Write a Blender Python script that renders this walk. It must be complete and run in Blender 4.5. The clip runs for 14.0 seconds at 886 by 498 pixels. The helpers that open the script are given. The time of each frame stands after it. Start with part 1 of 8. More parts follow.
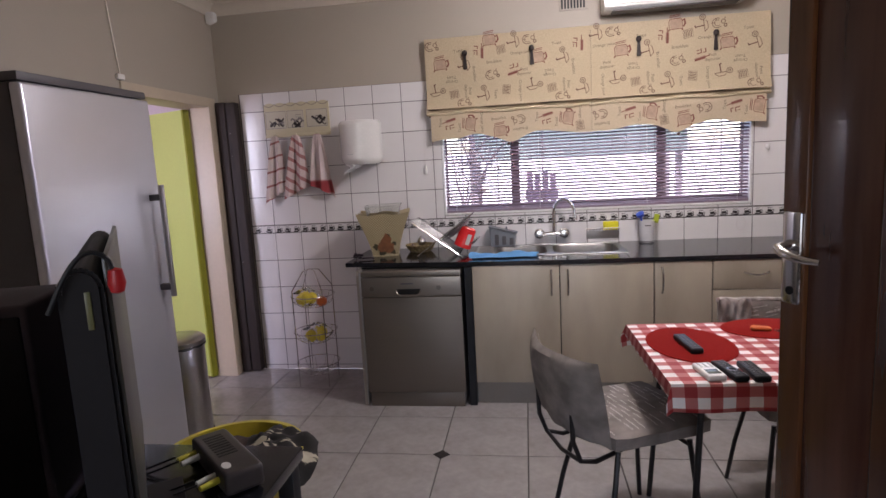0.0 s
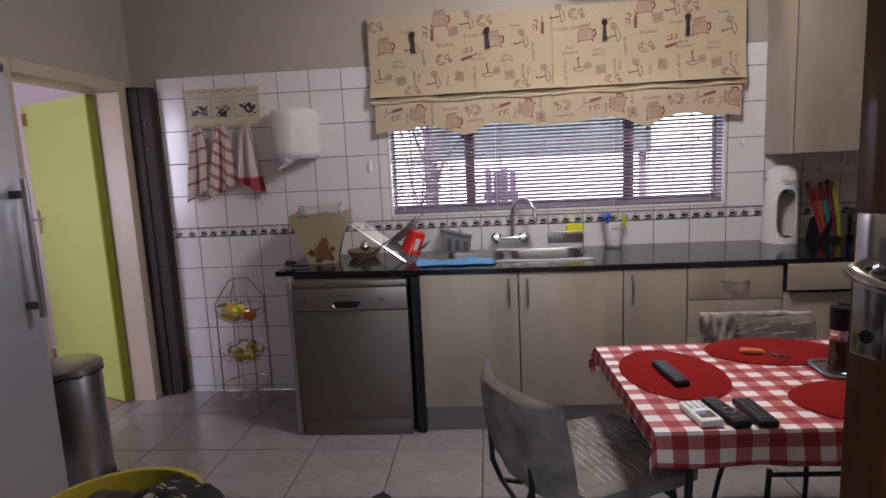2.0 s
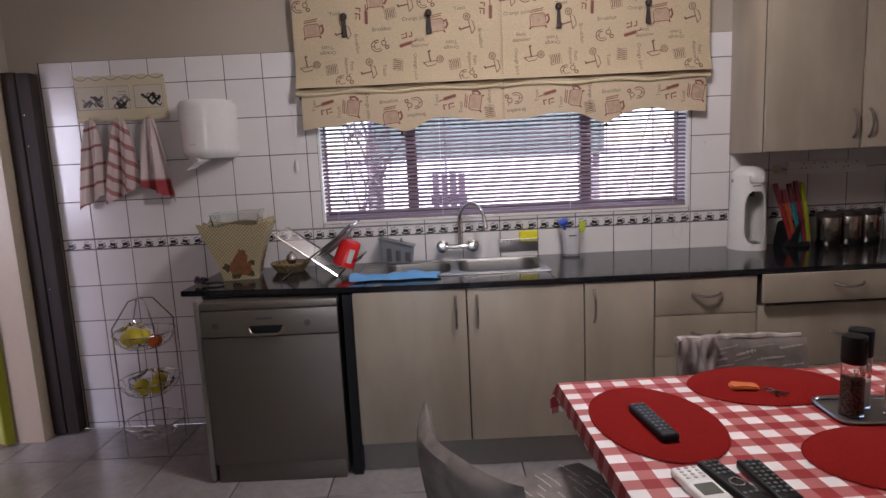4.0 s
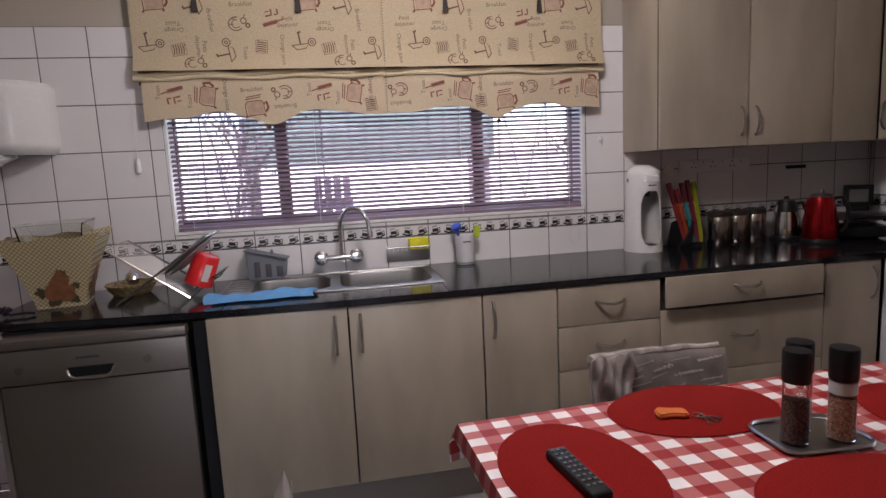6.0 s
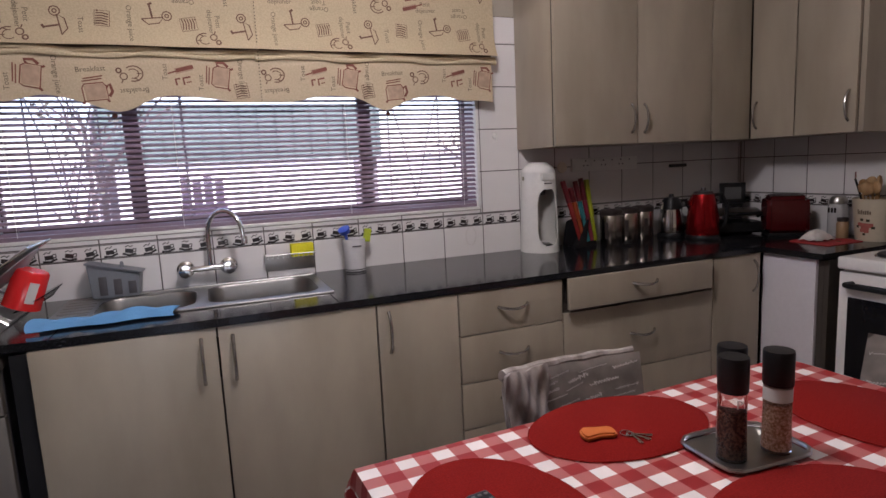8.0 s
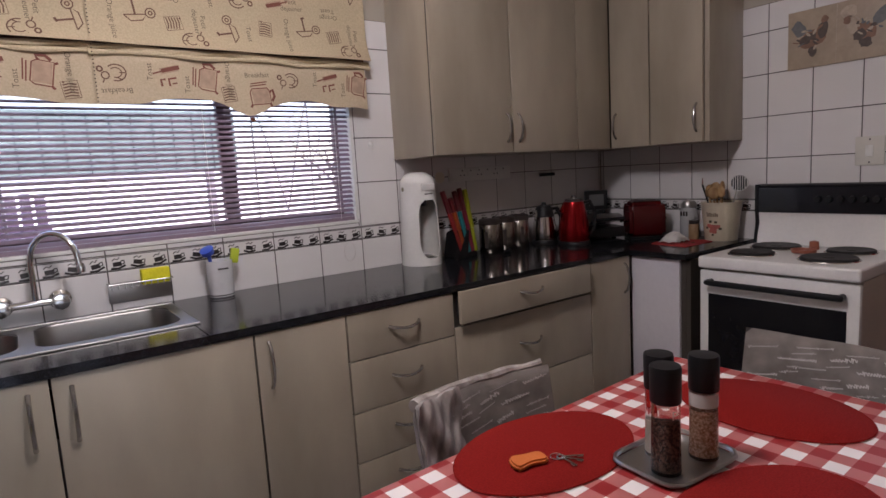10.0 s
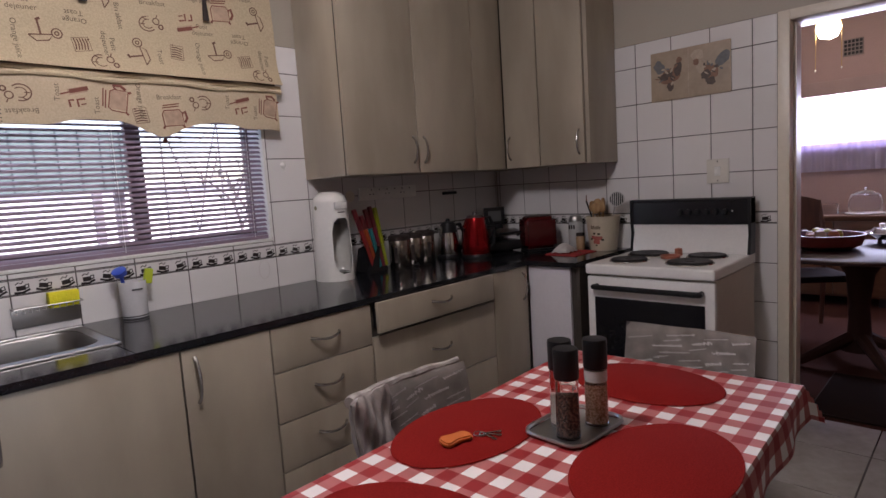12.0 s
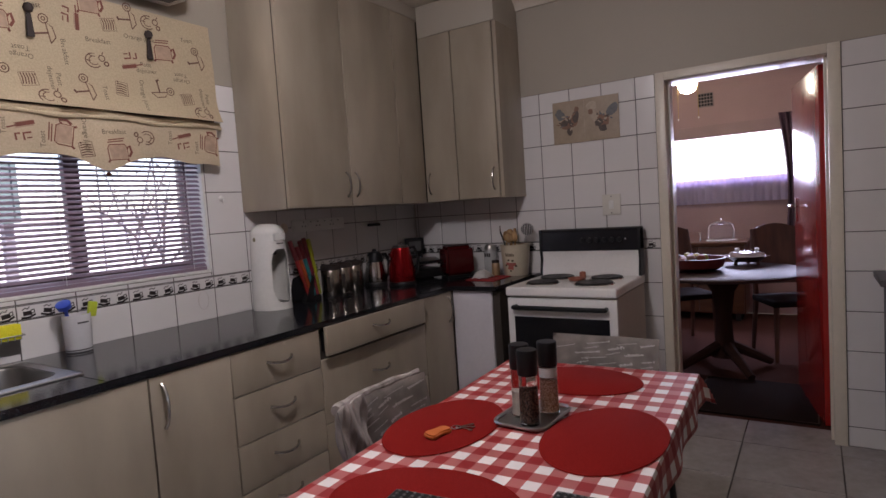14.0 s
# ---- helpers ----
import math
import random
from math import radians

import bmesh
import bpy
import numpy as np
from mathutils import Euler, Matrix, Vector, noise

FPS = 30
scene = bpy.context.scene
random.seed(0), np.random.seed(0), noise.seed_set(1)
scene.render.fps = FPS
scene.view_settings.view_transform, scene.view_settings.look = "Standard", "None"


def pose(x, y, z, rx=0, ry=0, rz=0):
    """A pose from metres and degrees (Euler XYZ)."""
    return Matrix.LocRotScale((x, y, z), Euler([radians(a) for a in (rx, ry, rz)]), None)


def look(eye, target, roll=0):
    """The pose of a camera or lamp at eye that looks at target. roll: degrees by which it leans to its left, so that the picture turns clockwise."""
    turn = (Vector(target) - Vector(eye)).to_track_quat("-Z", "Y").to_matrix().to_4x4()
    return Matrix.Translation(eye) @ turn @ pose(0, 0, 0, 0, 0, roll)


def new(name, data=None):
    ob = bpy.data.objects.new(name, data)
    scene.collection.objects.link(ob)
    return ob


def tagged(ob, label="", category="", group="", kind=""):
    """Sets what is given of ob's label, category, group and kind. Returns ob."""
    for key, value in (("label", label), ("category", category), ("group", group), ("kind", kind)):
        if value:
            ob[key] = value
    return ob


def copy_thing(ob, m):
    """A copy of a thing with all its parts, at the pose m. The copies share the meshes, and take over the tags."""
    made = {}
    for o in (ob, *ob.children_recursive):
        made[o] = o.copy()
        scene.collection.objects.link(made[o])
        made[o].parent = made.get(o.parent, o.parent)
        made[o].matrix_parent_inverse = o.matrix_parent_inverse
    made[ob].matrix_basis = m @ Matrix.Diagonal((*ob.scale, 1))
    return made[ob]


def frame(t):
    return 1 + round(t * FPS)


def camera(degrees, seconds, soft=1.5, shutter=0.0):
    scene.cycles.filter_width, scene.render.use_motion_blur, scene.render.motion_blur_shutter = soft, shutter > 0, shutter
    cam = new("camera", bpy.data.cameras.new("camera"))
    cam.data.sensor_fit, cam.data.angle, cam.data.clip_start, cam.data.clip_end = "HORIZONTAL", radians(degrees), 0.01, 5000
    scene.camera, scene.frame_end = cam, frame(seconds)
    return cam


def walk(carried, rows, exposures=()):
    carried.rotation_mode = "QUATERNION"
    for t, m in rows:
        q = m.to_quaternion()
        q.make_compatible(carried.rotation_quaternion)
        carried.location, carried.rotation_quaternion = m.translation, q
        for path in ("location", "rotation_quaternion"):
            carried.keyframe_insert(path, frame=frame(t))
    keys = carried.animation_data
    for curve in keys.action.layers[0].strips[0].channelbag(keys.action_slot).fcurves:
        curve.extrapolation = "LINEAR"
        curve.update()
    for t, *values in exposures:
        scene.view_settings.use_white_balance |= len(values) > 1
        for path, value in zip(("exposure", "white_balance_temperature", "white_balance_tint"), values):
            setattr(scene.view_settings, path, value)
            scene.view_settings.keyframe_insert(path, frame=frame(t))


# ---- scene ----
cam = camera(74.8, 14.0)
PATH = [
    (0, (0.806, 3.613, 1.483), (0.516, 5.571, 1.194), -3.1),
    (0.5, (0.788, 3.701, 1.479), (0.53, 5.663, 1.189), -2.9),
    (1, (0.799, 3.812, 1.465), (0.575, 5.778, 1.176), -2.8),
    (1.5, (0.826, 3.942, 1.456), (0.638, 5.911, 1.166), -2.8),
    (2, (0.847, 4.046, 1.442), (0.684, 6.018, 1.152), -2.7),
    (4.5, (0.899, 4.551, 1.418), (0.99, 6.528, 1.132), -2.7),
    (5, (0.921, 4.642, 1.405), (1.115, 6.613, 1.125), -2.7),
    (5.5, (0.948, 4.72, 1.39), (1.218, 6.682, 1.108), -2.7),
    (6, (0.95, 4.804, 1.378), (1.319, 6.749, 1.1), -2.8),
    (6.5, (0.931, 4.859, 1.36), (1.411, 6.782, 1.091), -2.7),
    (7, (0.95, 4.925, 1.354), (1.526, 6.82, 1.078), -2.6),
    (9.5, (1.013, 5.182, 1.336), (2.052, 6.87, 1.07), -3.3),
    (10, (0.973, 5.219, 1.336), (2.137, 6.824, 1.074), -3.4),
    (10.5, (0.949, 5.206, 1.338), (2.209, 6.739, 1.085), -3.6),
    (11, (0.919, 5.188, 1.344), (2.263, 6.649, 1.1), -3.6),
    (11.5, (0.878, 5.157, 1.341), (2.271, 6.574, 1.11), -3.7),
    (12, (0.807, 5.132, 1.341), (2.244, 6.507, 1.121), -3.7),
    (12.5, (0.732, 5.127, 1.346), (2.211, 6.456, 1.132), -3.7),
    (13, (0.649, 5.127, 1.34), (2.193, 6.384, 1.156), -3.7),
    (13.5, (0.57, 5.137, 1.339), (2.181, 6.312, 1.184), -3.8),
    (14, (0.481, 5.153, 1.353), (2.161, 6.23, 1.22), -3.8),
]
walk(cam, [(t, look(eye, target, roll)) for t, eye, target, roll in PATH], [(0, 2.34, 6150, 19), (1, 2.17, 6150, 19), (2, 2.0, 6150, 19), (5, 1.99, 6150, 19), (7, 1.98, 6150, 19), (10, 1.96, 6150, 19), (12.5, 1.78, 6150, 19), (14, 1.72, 6150, 19)])

# ---- light ----
world = bpy.data.worlds.new("sky")
scene.world = world
world.use_nodes = True
_n = world.node_tree.nodes
_sky = _n.new("ShaderNodeTexSky")
_sky.sky_type = "NISHITA"
_sky.sun_disc = False
_sky.sun_elevation = radians(58)
_sky.sun_rotation = radians(35)
_n["Background"].inputs["Strength"].default_value = 0.14
world.node_tree.links.new(_sky.outputs[0], _n["Background"].inputs["Color"])


def lamp(name, kind, m, power, colour=(1, 1, 1), size=(1, 1), angle=0.5):
    data = bpy.data.lights.new(name, kind)
    data.energy, data.color = power, colour
    if kind == "AREA":
        data.shape, data.size, data.size_y = "RECTANGLE", size[0], size[1]
    elif kind == "SUN":
        data.angle = radians(angle)
    else:
        data.shadow_soft_size = size[0]
    ob = new(name, data)
    ob.matrix_basis = m
    return ob


lamp("sun", "SUN", look((5, 2, 12), (1, 9, 0)), 5.0, (1, 0.96, 0.9))
# daylight through scullery and dining-room windows; the living-room lamp is an unseen, added fill
lamp("unseen_living_room_fill", "AREA", look((0.9, 0.1, 1.55), (0.9, 5, 1.35)), 5.5, (1.0, 0.97, 1.0), (2.3, 1.3))
lamp("scullery_window_light", "AREA", look((-3.0, 4.5, 1.6), (-2.6, 7.0, 1.2)), 11, (0.9, 0.85, 1.0), (1.1, 1.1))
lamp("dining_window_light", "AREA", look((7.75, 5.85, 1.75), (5, 5.7, 1.2)), 25, (0.78, 0.78, 1.0), (2.2, 0.5))
# the kitchen's ceiling lamp
lamp("ceiling_lamp_light", "POINT", pose(1.4, 6.2, 2.46), 14, (1.0, 0.95, 0.92), (0.13, 0.13))


# ---- materials ----
def shader(name):
    m = bpy.data.materials.new(name)
    m.use_nodes = True
    return m, m.node_tree.nodes, m.node_tree.links, m.node_tree.nodes["Principled BSDF"]


def mat(name, colour, rough=0.5, metal=0.0, vary=0.12, scale=6.0, stretch=(1, 1, 1), bump=0.0, bump_scale=60.0, fine=0.06, rand=0.0, spec=0.5, coat=0.0, sheen=0.0):
    """A surface with broad and fine variation of colour and roughness, and a fine relief."""
    m, n, l, p = shader(name)
    co = n.new("ShaderNodeTexCoord")
    mp = n.new("ShaderNodeMapping")
    mp.inputs["Scale"].default_value = stretch
    l.new(co.outputs["Object"], mp.inputs[0])
    big = n.new("ShaderNodeTexNoise")
    big.inputs["Scale"].default_value, big.inputs["Detail"].default_value = scale, 4
    l.new(mp.outputs[0], big.inputs["Vector"])
    small = n.new("ShaderNodeTexNoise")
    small.inputs["Scale"].default_value, small.inputs["Detail"].default_value = bump_scale, 3
    l.new(mp.outputs[0], small.inputs["Vector"])
    val = n.new("ShaderNodeMath")
    val.operation = "MULTIPLY_ADD"
    val.inputs[1].default_value, val.inputs[2].default_value = vary * 2, 1 - vary
    l.new(big.outputs["Fac"], val.inputs[0])
    val2 = n.new("ShaderNodeMath")
    val2.operation = "MULTIPLY_ADD"
    val2.inputs[1].default_value = fine * 2
    l.new(small.outputs["Fac"], val2.inputs[0])
    l.new(val.outputs[0], val2.inputs[2])
    last = val2
    if rand:
        info = n.new("ShaderNodeObjectInfo")
        r = n.new("ShaderNodeMath")
        r.operation = "MULTIPLY_ADD"
        r.inputs[1].default_value = rand
        l.new(info.outputs["Random"], r.inputs[0])
        l.new(val2.outputs[0], r.inputs[2])
        last = r
    hsv = n.new("ShaderNodeHueSaturation")
    hsv.inputs["Color"].default_value = (*colour, 1)
    l.new(last.outputs[0], hsv.inputs["Value"])
    l.new(hsv.outputs[0], p.inputs["Base Color"])
    rr = n.new("ShaderNodeMath")
    rr.operation = "MULTIPLY_ADD"
    rr.inputs[1].default_value, rr.inputs[2].default_value = 0.25 * rough, rough * 0.87
    l.new(big.outputs["Fac"], rr.inputs[0])
    l.new(rr.outputs[0], p.inputs["Roughness"])
    p.inputs["Metallic"].default_value = metal
    p.inputs["Specular IOR Level"].default_value = spec
    p.inputs["Coat Weight"].default_value = coat
    p.inputs["Sheen Weight"].default_value = sheen
    if bump:
        b = n.new("ShaderNodeBump")
        b.inputs["Strength"].default_value, b.inputs["Distance"].default_value = bump, 0.004
        l.new(small.outputs["Fac"], b.inputs["Height"])
        l.new(b.outputs[0], p.inputs["Normal"])
    return m


def two_tone(name, a, b, scale, stretch, rough, wave=False, lo=0.4, hi=0.6, bump=0.15, metal=0.0, distortion=2.0, coat=0.0):
    """Two colours blended by a noise or by bands: wood grain, woven cloth, speckled stone."""
    m, n, l, p = shader(name)
    co = n.new("ShaderNodeTexCoord")
    mp = n.new("ShaderNodeMapping")
    mp.inputs["Scale"].default_value = stretch
    l.new(co.outputs["Object"], mp.inputs[0])
    if wave:
        t = n.new("ShaderNodeTexWave")
        t.inputs["Distortion"].default_value, t.inputs["Detail"].default_value = distortion, 3
    else:
        t = n.new("ShaderNodeTexNoise")
        t.inputs["Detail"].default_value = 5
    t.inputs["Scale"].default_value = scale
    l.new(mp.outputs[0], t.inputs["Vector"])
    ramp = n.new("ShaderNodeValToRGB")
    ramp.color_ramp.elements[0].position, ramp.color_ramp.elements[0].color = lo, (*a, 1)
    ramp.color_ramp.elements[1].position, ramp.color_ramp.elements[1].color = hi, (*b, 1)
    l.new(t.outputs["Fac"], ramp.inputs[0])
    l.new(ramp.outputs[0], p.inputs["Base Color"])
    p.inputs["Roughness"].default_value, p.inputs["Metallic"].default_value = rough, metal
    p.inputs["Coat Weight"].default_value = coat
    if bump:
        bm_ = n.new("ShaderNodeBump")
        bm_.inputs["Strength"].default_value, bm_.inputs["Distance"].default_value = bump, 0.003
        l.new(t.outputs["Fac"], bm_.inputs["Height"])
        l.new(bm_.outputs[0], p.inputs["Normal"])
    return m


def glow(name, colour, strength):
    m, n, l, p = shader(name)
    p.inputs["Emission Color"].default_value = (*colour, 1)
    p.inputs["Emission Strength"].default_value = strength
    return m


def glass(name, tint=(1, 1, 1), rough=0.0):
    m, n, l, p = shader(name)
    p.inputs["Base Color"].default_value = (*tint, 1)
    p.inputs["Roughness"].default_value = rough
    p.inputs["Transmission Weight"].default_value = 1.0
    p.inputs["IOR"].default_value = 1.45
    return m


def gingham(name):
    """Woven red and white check, squares of about 37 mm."""
    m, n, l, p = shader(name)
    co = n.new("ShaderNodeTexCoord")
    sep = n.new("ShaderNodeSeparateXYZ")
    l.new(co.outputs["UV"], sep.inputs[0])
    steps = []
    for axis in (0, 1):
        f = n.new("ShaderNodeMath")
        f.operation = "PINGPONG"
        f.inputs[1].default_value = 1.0
        l.new(sep.outputs[axis], f.inputs[0])
        g = n.new("ShaderNodeMath")
        g.operation = "GREATER_THAN"
        g.inputs[1].default_value = 0.5
        l.new(f.outputs[0], g.inputs[0])
        steps.append(g)
    add = n.new("ShaderNodeMath")
    l.new(steps[0].outputs[0], add.inputs[0])
    l.new(steps[1].outputs[0], add.inputs[1])
    half = n.new("ShaderNodeMath")
    half.operation = "MULTIPLY"
    half.inputs[1].default_value = 0.5
    l.new(add.outputs[0], half.inputs[0])
    ramp = n.new("ShaderNodeValToRGB")
    ramp.color_ramp.interpolation = "CONSTANT"
    e = ramp.color_ramp.elements
    e[0].position, e[0].color = 0.0, (0.78, 0.74, 0.72, 1)
    e[1].position, e[1].color = 0.25, (0.42, 0.125, 0.115, 1)
    x = e.new(0.75)
    x.color = (0.28, 0.010, 0.011, 1)
    l.new(half.outputs[0], ramp.inputs[0])
    noi = n.new("ShaderNodeTexNoise")
    noi.inputs["Scale"].default_value = 9
    l.new(co.outputs["Object"], noi.inputs["Vector"])
    v = n.new("ShaderNodeMath")
    v.operation = "MULTIPLY_ADD"
    v.inputs[1].default_value, v.inputs[2].default_value = 0.3, 0.85
    l.new(noi.outputs["Fac"], v.inputs[0])
    hsv = n.new("ShaderNodeHueSaturation")
    l.new(v.outputs[0], hsv.inputs["Value"])
    l.new(ramp.outputs[0], hsv.inputs["Color"])
    l.new(hsv.outputs[0], p.inputs["Base Color"])
    p.inputs["Roughness"].default_value = 0.6
    return m


PAINT = mat("greige_wall_paint", (0.40, 0.355, 0.29), 0.55, vary=0.06, scale=1.4, bump=0.25, bump_scale=140, fine=0.03)
CREAM = mat("cream_gloss_paint", (0.66, 0.60, 0.50), 0.35, vary=0.05, scale=3, bump=0.08, bump_scale=40)
CEIL = mat("ceiling_paint", (0.62, 0.56, 0.47), 0.7, vary=0.05, scale=2, bump=0.1)
TILE = mat("white_wall_tile", (0.70, 0.675, 0.665), 0.16, vary=0.03, scale=2, bump=0.05, bump_scale=9, fine=0.02, rand=0.05)
GROUT = mat("grey_grout", (0.085, 0.075, 0.070), 0.9, vary=0.25, scale=5, bump=0.3, bump_scale=200)
FLOORTILE = mat("marbled_floor_tile", (0.27, 0.25, 0.245), 0.24, vary=0.36, scale=6, bump=0.05, bump_scale=24, fine=0.16, rand=0.07)
FLOORGROUT = mat("floor_grout", (0.07, 0.06, 0.055), 0.9, vary=0.2, scale=6)
DECOR = mat("dark_glaze", (0.035, 0.03, 0.03), 0.25)
DECOR2 = mat("grey_glaze", (0.20, 0.18, 0.18), 0.25)
LAMINATE = two_tone("pale_wood_laminate", (0.298, 0.252, 0.192), (0.415, 0.356, 0.276), 1.5, (2.4, 2.4, 0.75), 0.36, bump=0.03, lo=0.34, hi=0.66)
CARCASS = mat("cabinet_carcass", (0.36, 0.32, 0.27), 0.55, vary=0.06)
# dark colour stands in for the shade in gaps between cabinet fronts
SHADEBOARD = mat("gap_shade_board", (0.05, 0.04, 0.032), 0.7, vary=0.1)
KICK = mat("kick_board", (0.25, 0.22, 0.19), 0.5, vary=0.1)
GRANITE = two_tone("black_granite", (0.010, 0.010, 0.012), (0.05, 0.05, 0.055), 260, (1, 1, 1), 0.12, lo=0.55, hi=0.8, bump=0.0)
CHROME = mat("chrome", (0.62, 0.61, 0.60), 0.14, 1.0, vary=0.05)
HANDLE = mat("satin_handle_metal", (0.40, 0.38, 0.36), 0.24, 0.9, vary=0.05)
SINKSTEEL = mat("dull_sink_steel", (0.27, 0.262, 0.25), 0.40, 1.0, vary=0.08, scale=5, bump=0.03, bump_scale=60)
STEEL = mat("brushed_steel", (0.44, 0.43, 0.42), 0.3, 1.0, vary=0.06, scale=3, stretch=(1, 30, 30), bump=0.03, bump_scale=40)
DWSTEEL = mat("brown_grey_steel", (0.17, 0.145, 0.12), 0.45, 0.7, vary=0.06, scale=3, stretch=(1, 30, 30))
FRIDGE = mat("silver_fridge_enamel", (0.54, 0.54, 0.59), 0.32, 0.6, vary=0.05, scale=2, bump=0.06, bump_scale=300, fine=0.03)
DARKGREY = mat("dark_grey_plastic", (0.07, 0.065, 0.07), 0.45)
BLACK = mat("black_plastic", (0.010, 0.010, 0.011), 0.4, bump=0.05, spec=0.25)
TANPAINT = mat("tan_door_frame_paint", (0.52, 0.44, 0.33), 0.4, vary=0.08, scale=3, bump=0.08, bump_scale=40)
# pale lilac tone holds the window light falling on the return cabinet door
LITLAMINATE = mat("window_lit_laminate", (0.60, 0.575, 0.61), 0.4, vary=0.05)
BLACKGLOSS = mat("black_gloss", (0.008, 0.008, 0.010), 0.16, spec=0.3)
WHITEPL = mat("white_plastic", (0.72, 0.71, 0.68), 0.28, vary=0.04)
GLOSSW = mat("glossy_white_plastic", (0.68, 0.67, 0.64), 0.12, vary=0.03)
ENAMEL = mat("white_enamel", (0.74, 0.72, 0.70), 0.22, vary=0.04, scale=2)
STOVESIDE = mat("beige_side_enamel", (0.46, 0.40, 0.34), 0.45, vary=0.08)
DOORWOOD = two_tone("dark_varnished_wood", (0.035, 0.014, 0.010), (0.085, 0.033, 0.020), 3, (9, 9, 0.7), 0.22, bump=0.08, lo=0.25, hi=0.75, coat=0.4)
DOORSTILE = two_tone("amber_varnished_wood", (0.055, 0.020, 0.008), (0.11, 0.042, 0.014), 3, (9, 9, 0.7), 0.26, bump=0.08, lo=0.25, hi=0.75, coat=0.4)
BROWNDARK = two_tone("dark_brown_stained_wood", (0.018, 0.011, 0.009), (0.035, 0.023, 0.019), 3, (10, 10, 0.8), 0.7, lo=0.3, hi=0.7)
GREEN = mat("lime_green_paint", (0.47, 0.54, 0.15), 0.38, vary=0.05, scale=2, bump=0.1, bump_scale=90, spec=0.7)
GREENEDGE = mat("olive_green_paint", (0.24, 0.25, 0.012), 0.5, vary=0.08)
RED = mat("red_gloss_paint", (0.33, 0.018, 0.014), 0.2, vary=0.06, scale=2, coat=0.3)
GINGHAM = gingham("red_gingham_cotton")
MATRED = two_tone("red_woven_mat", (0.17, 0.009, 0.007), (0.24, 0.013, 0.010), 300, (1, 1, 1), 1.0, bump=0.3, lo=0.35, hi=0.65)
CHAIRCLOTH = two_tone("grey_script_plush", (0.150, 0.129, 0.114), (0.255, 0.225, 0.202), 11, (1, 1, 1.3), 0.95, bump=0.5, lo=0.36, hi=0.64)
MATRED.node_tree.nodes["Principled BSDF"].inputs["Specular IOR Level"].default_value = 0.1
SCRIPT = mat("pale_script_print", (0.64, 0.60, 0.57), 0.9)
IRON = mat("black_iron", (0.014, 0.013, 0.013), 0.45, 0.3)
LINEN = two_tone("cream_linen", (0.50, 0.411, 0.268), (0.602, 0.499, 0.334), 160, (1, 1, 1), 0.9, bump=0.3, lo=0.35, hi=0.65)


def let_light_through(m, share, tint=(0.75, 0.50, 0.36)):
    """Cloth that glows a little when lit from behind."""
    n, l = m.node_tree.nodes, m.node_tree.links
    p, out = n["Principled BSDF"], n["Material Output"]
    tr_ = n.new("ShaderNodeBsdfTranslucent")
    tr_.inputs["Color"].default_value = (*tint, 1)
    mx = n.new("ShaderNodeMixShader")
    mx.inputs[0].default_value = share
    l.new(p.outputs[0], mx.inputs[1])
    l.new(tr_.outputs[0], mx.inputs[2])
    l.new(mx.outputs[0], out.inputs["Surface"])


FOLDLINEN = two_tone("folded_linen", (0.50, 0.411, 0.268), (0.602, 0.499, 0.334), 160, (1, 1, 1), 0.9, bump=0.3, lo=0.35, hi=0.65)
# same linen with a lighter base colour, imitating daylight through the flounce
HEMLINEN = two_tone("backlit_linen", (0.53, 0.435, 0.296), (0.62, 0.514, 0.36), 160, (1, 1, 1), 0.9, bump=0.3, lo=0.35, hi=0.65)
let_light_through(LINEN, 0.16)
let_light_through(HEMLINEN, 0.14)
PRINTBROWN = mat("brown_print", (0.15, 0.075, 0.052), 0.9, vary=0.3, scale=30)
PRINTRED = mat("faded_red_print", (0.20, 0.072, 0.052), 0.9, vary=0.3, scale=30)
PRINTWASH = mat("pink_wash_print", (0.44, 0.31, 0.22), 0.9, vary=0.4, scale=40)
PRINTGREY = mat("grey_print", (0.17, 0.125, 0.085), 0.9, vary=0.3, scale=30)
SLAT = mat("plum_blind_slat", (0.21, 0.15, 0.19), 0.4, vary=0.1)
WINFRAME = mat("brown_window_frame", (0.12, 0.07, 0.075), 0.45)
PANE = glass("window_glass")

# ---- small building helpers ----
INV = {}


def thing(name, m, label, category, group="", kind="", world_coords=False):
    """An Empty at a thing's base. With world_coords its parts are given in world coordinates."""
    ob = new(name)
    ob.empty_display_size = 0.05
    ob.matrix_basis = m
    if world_coords:
        INV[ob] = m.inverted()
    return tagged(ob, label, category, group, kind)


def link(name, me, parent=None, label="", m=None):
    ob = new(name, me)
    if parent is not None:
        ob.parent = parent
    if m is not None:
        ob.matrix_basis = INV[parent] @ m if parent in INV else m
    if label:
        ob["label"] = label
    return ob


def mesh_of(name, bm, material, smooth=False):
    me = bpy.data.meshes.new(name)
    bmesh.ops.recalc_face_normals(bm, faces=bm.faces)
    bm.to_mesh(me)
    bm.free()
    for x in material if isinstance(material, (list, tuple)) else [material]:
        me.materials.append(x)
    if smooth:
        for poly in me.polygons:
            poly.use_smooth = True
        me.set_sharp_from_angle(angle=radians(40))
    return me


def part(name, bm, material, parent=None, label="", smooth=True):
    if parent in INV:
        bm.transform(INV[parent])
    ob = link(name, mesh_of(name, bm, material, smooth), parent, label)
    if parent in INV:
        INV[ob] = INV[parent]
    return ob


def solo(name, bm, material, label, category, group="", kind="", smooth=True):
    """A thing that is one mesh."""
    return tagged(part(name, bm, material, None, "", smooth), label, category, group, kind)


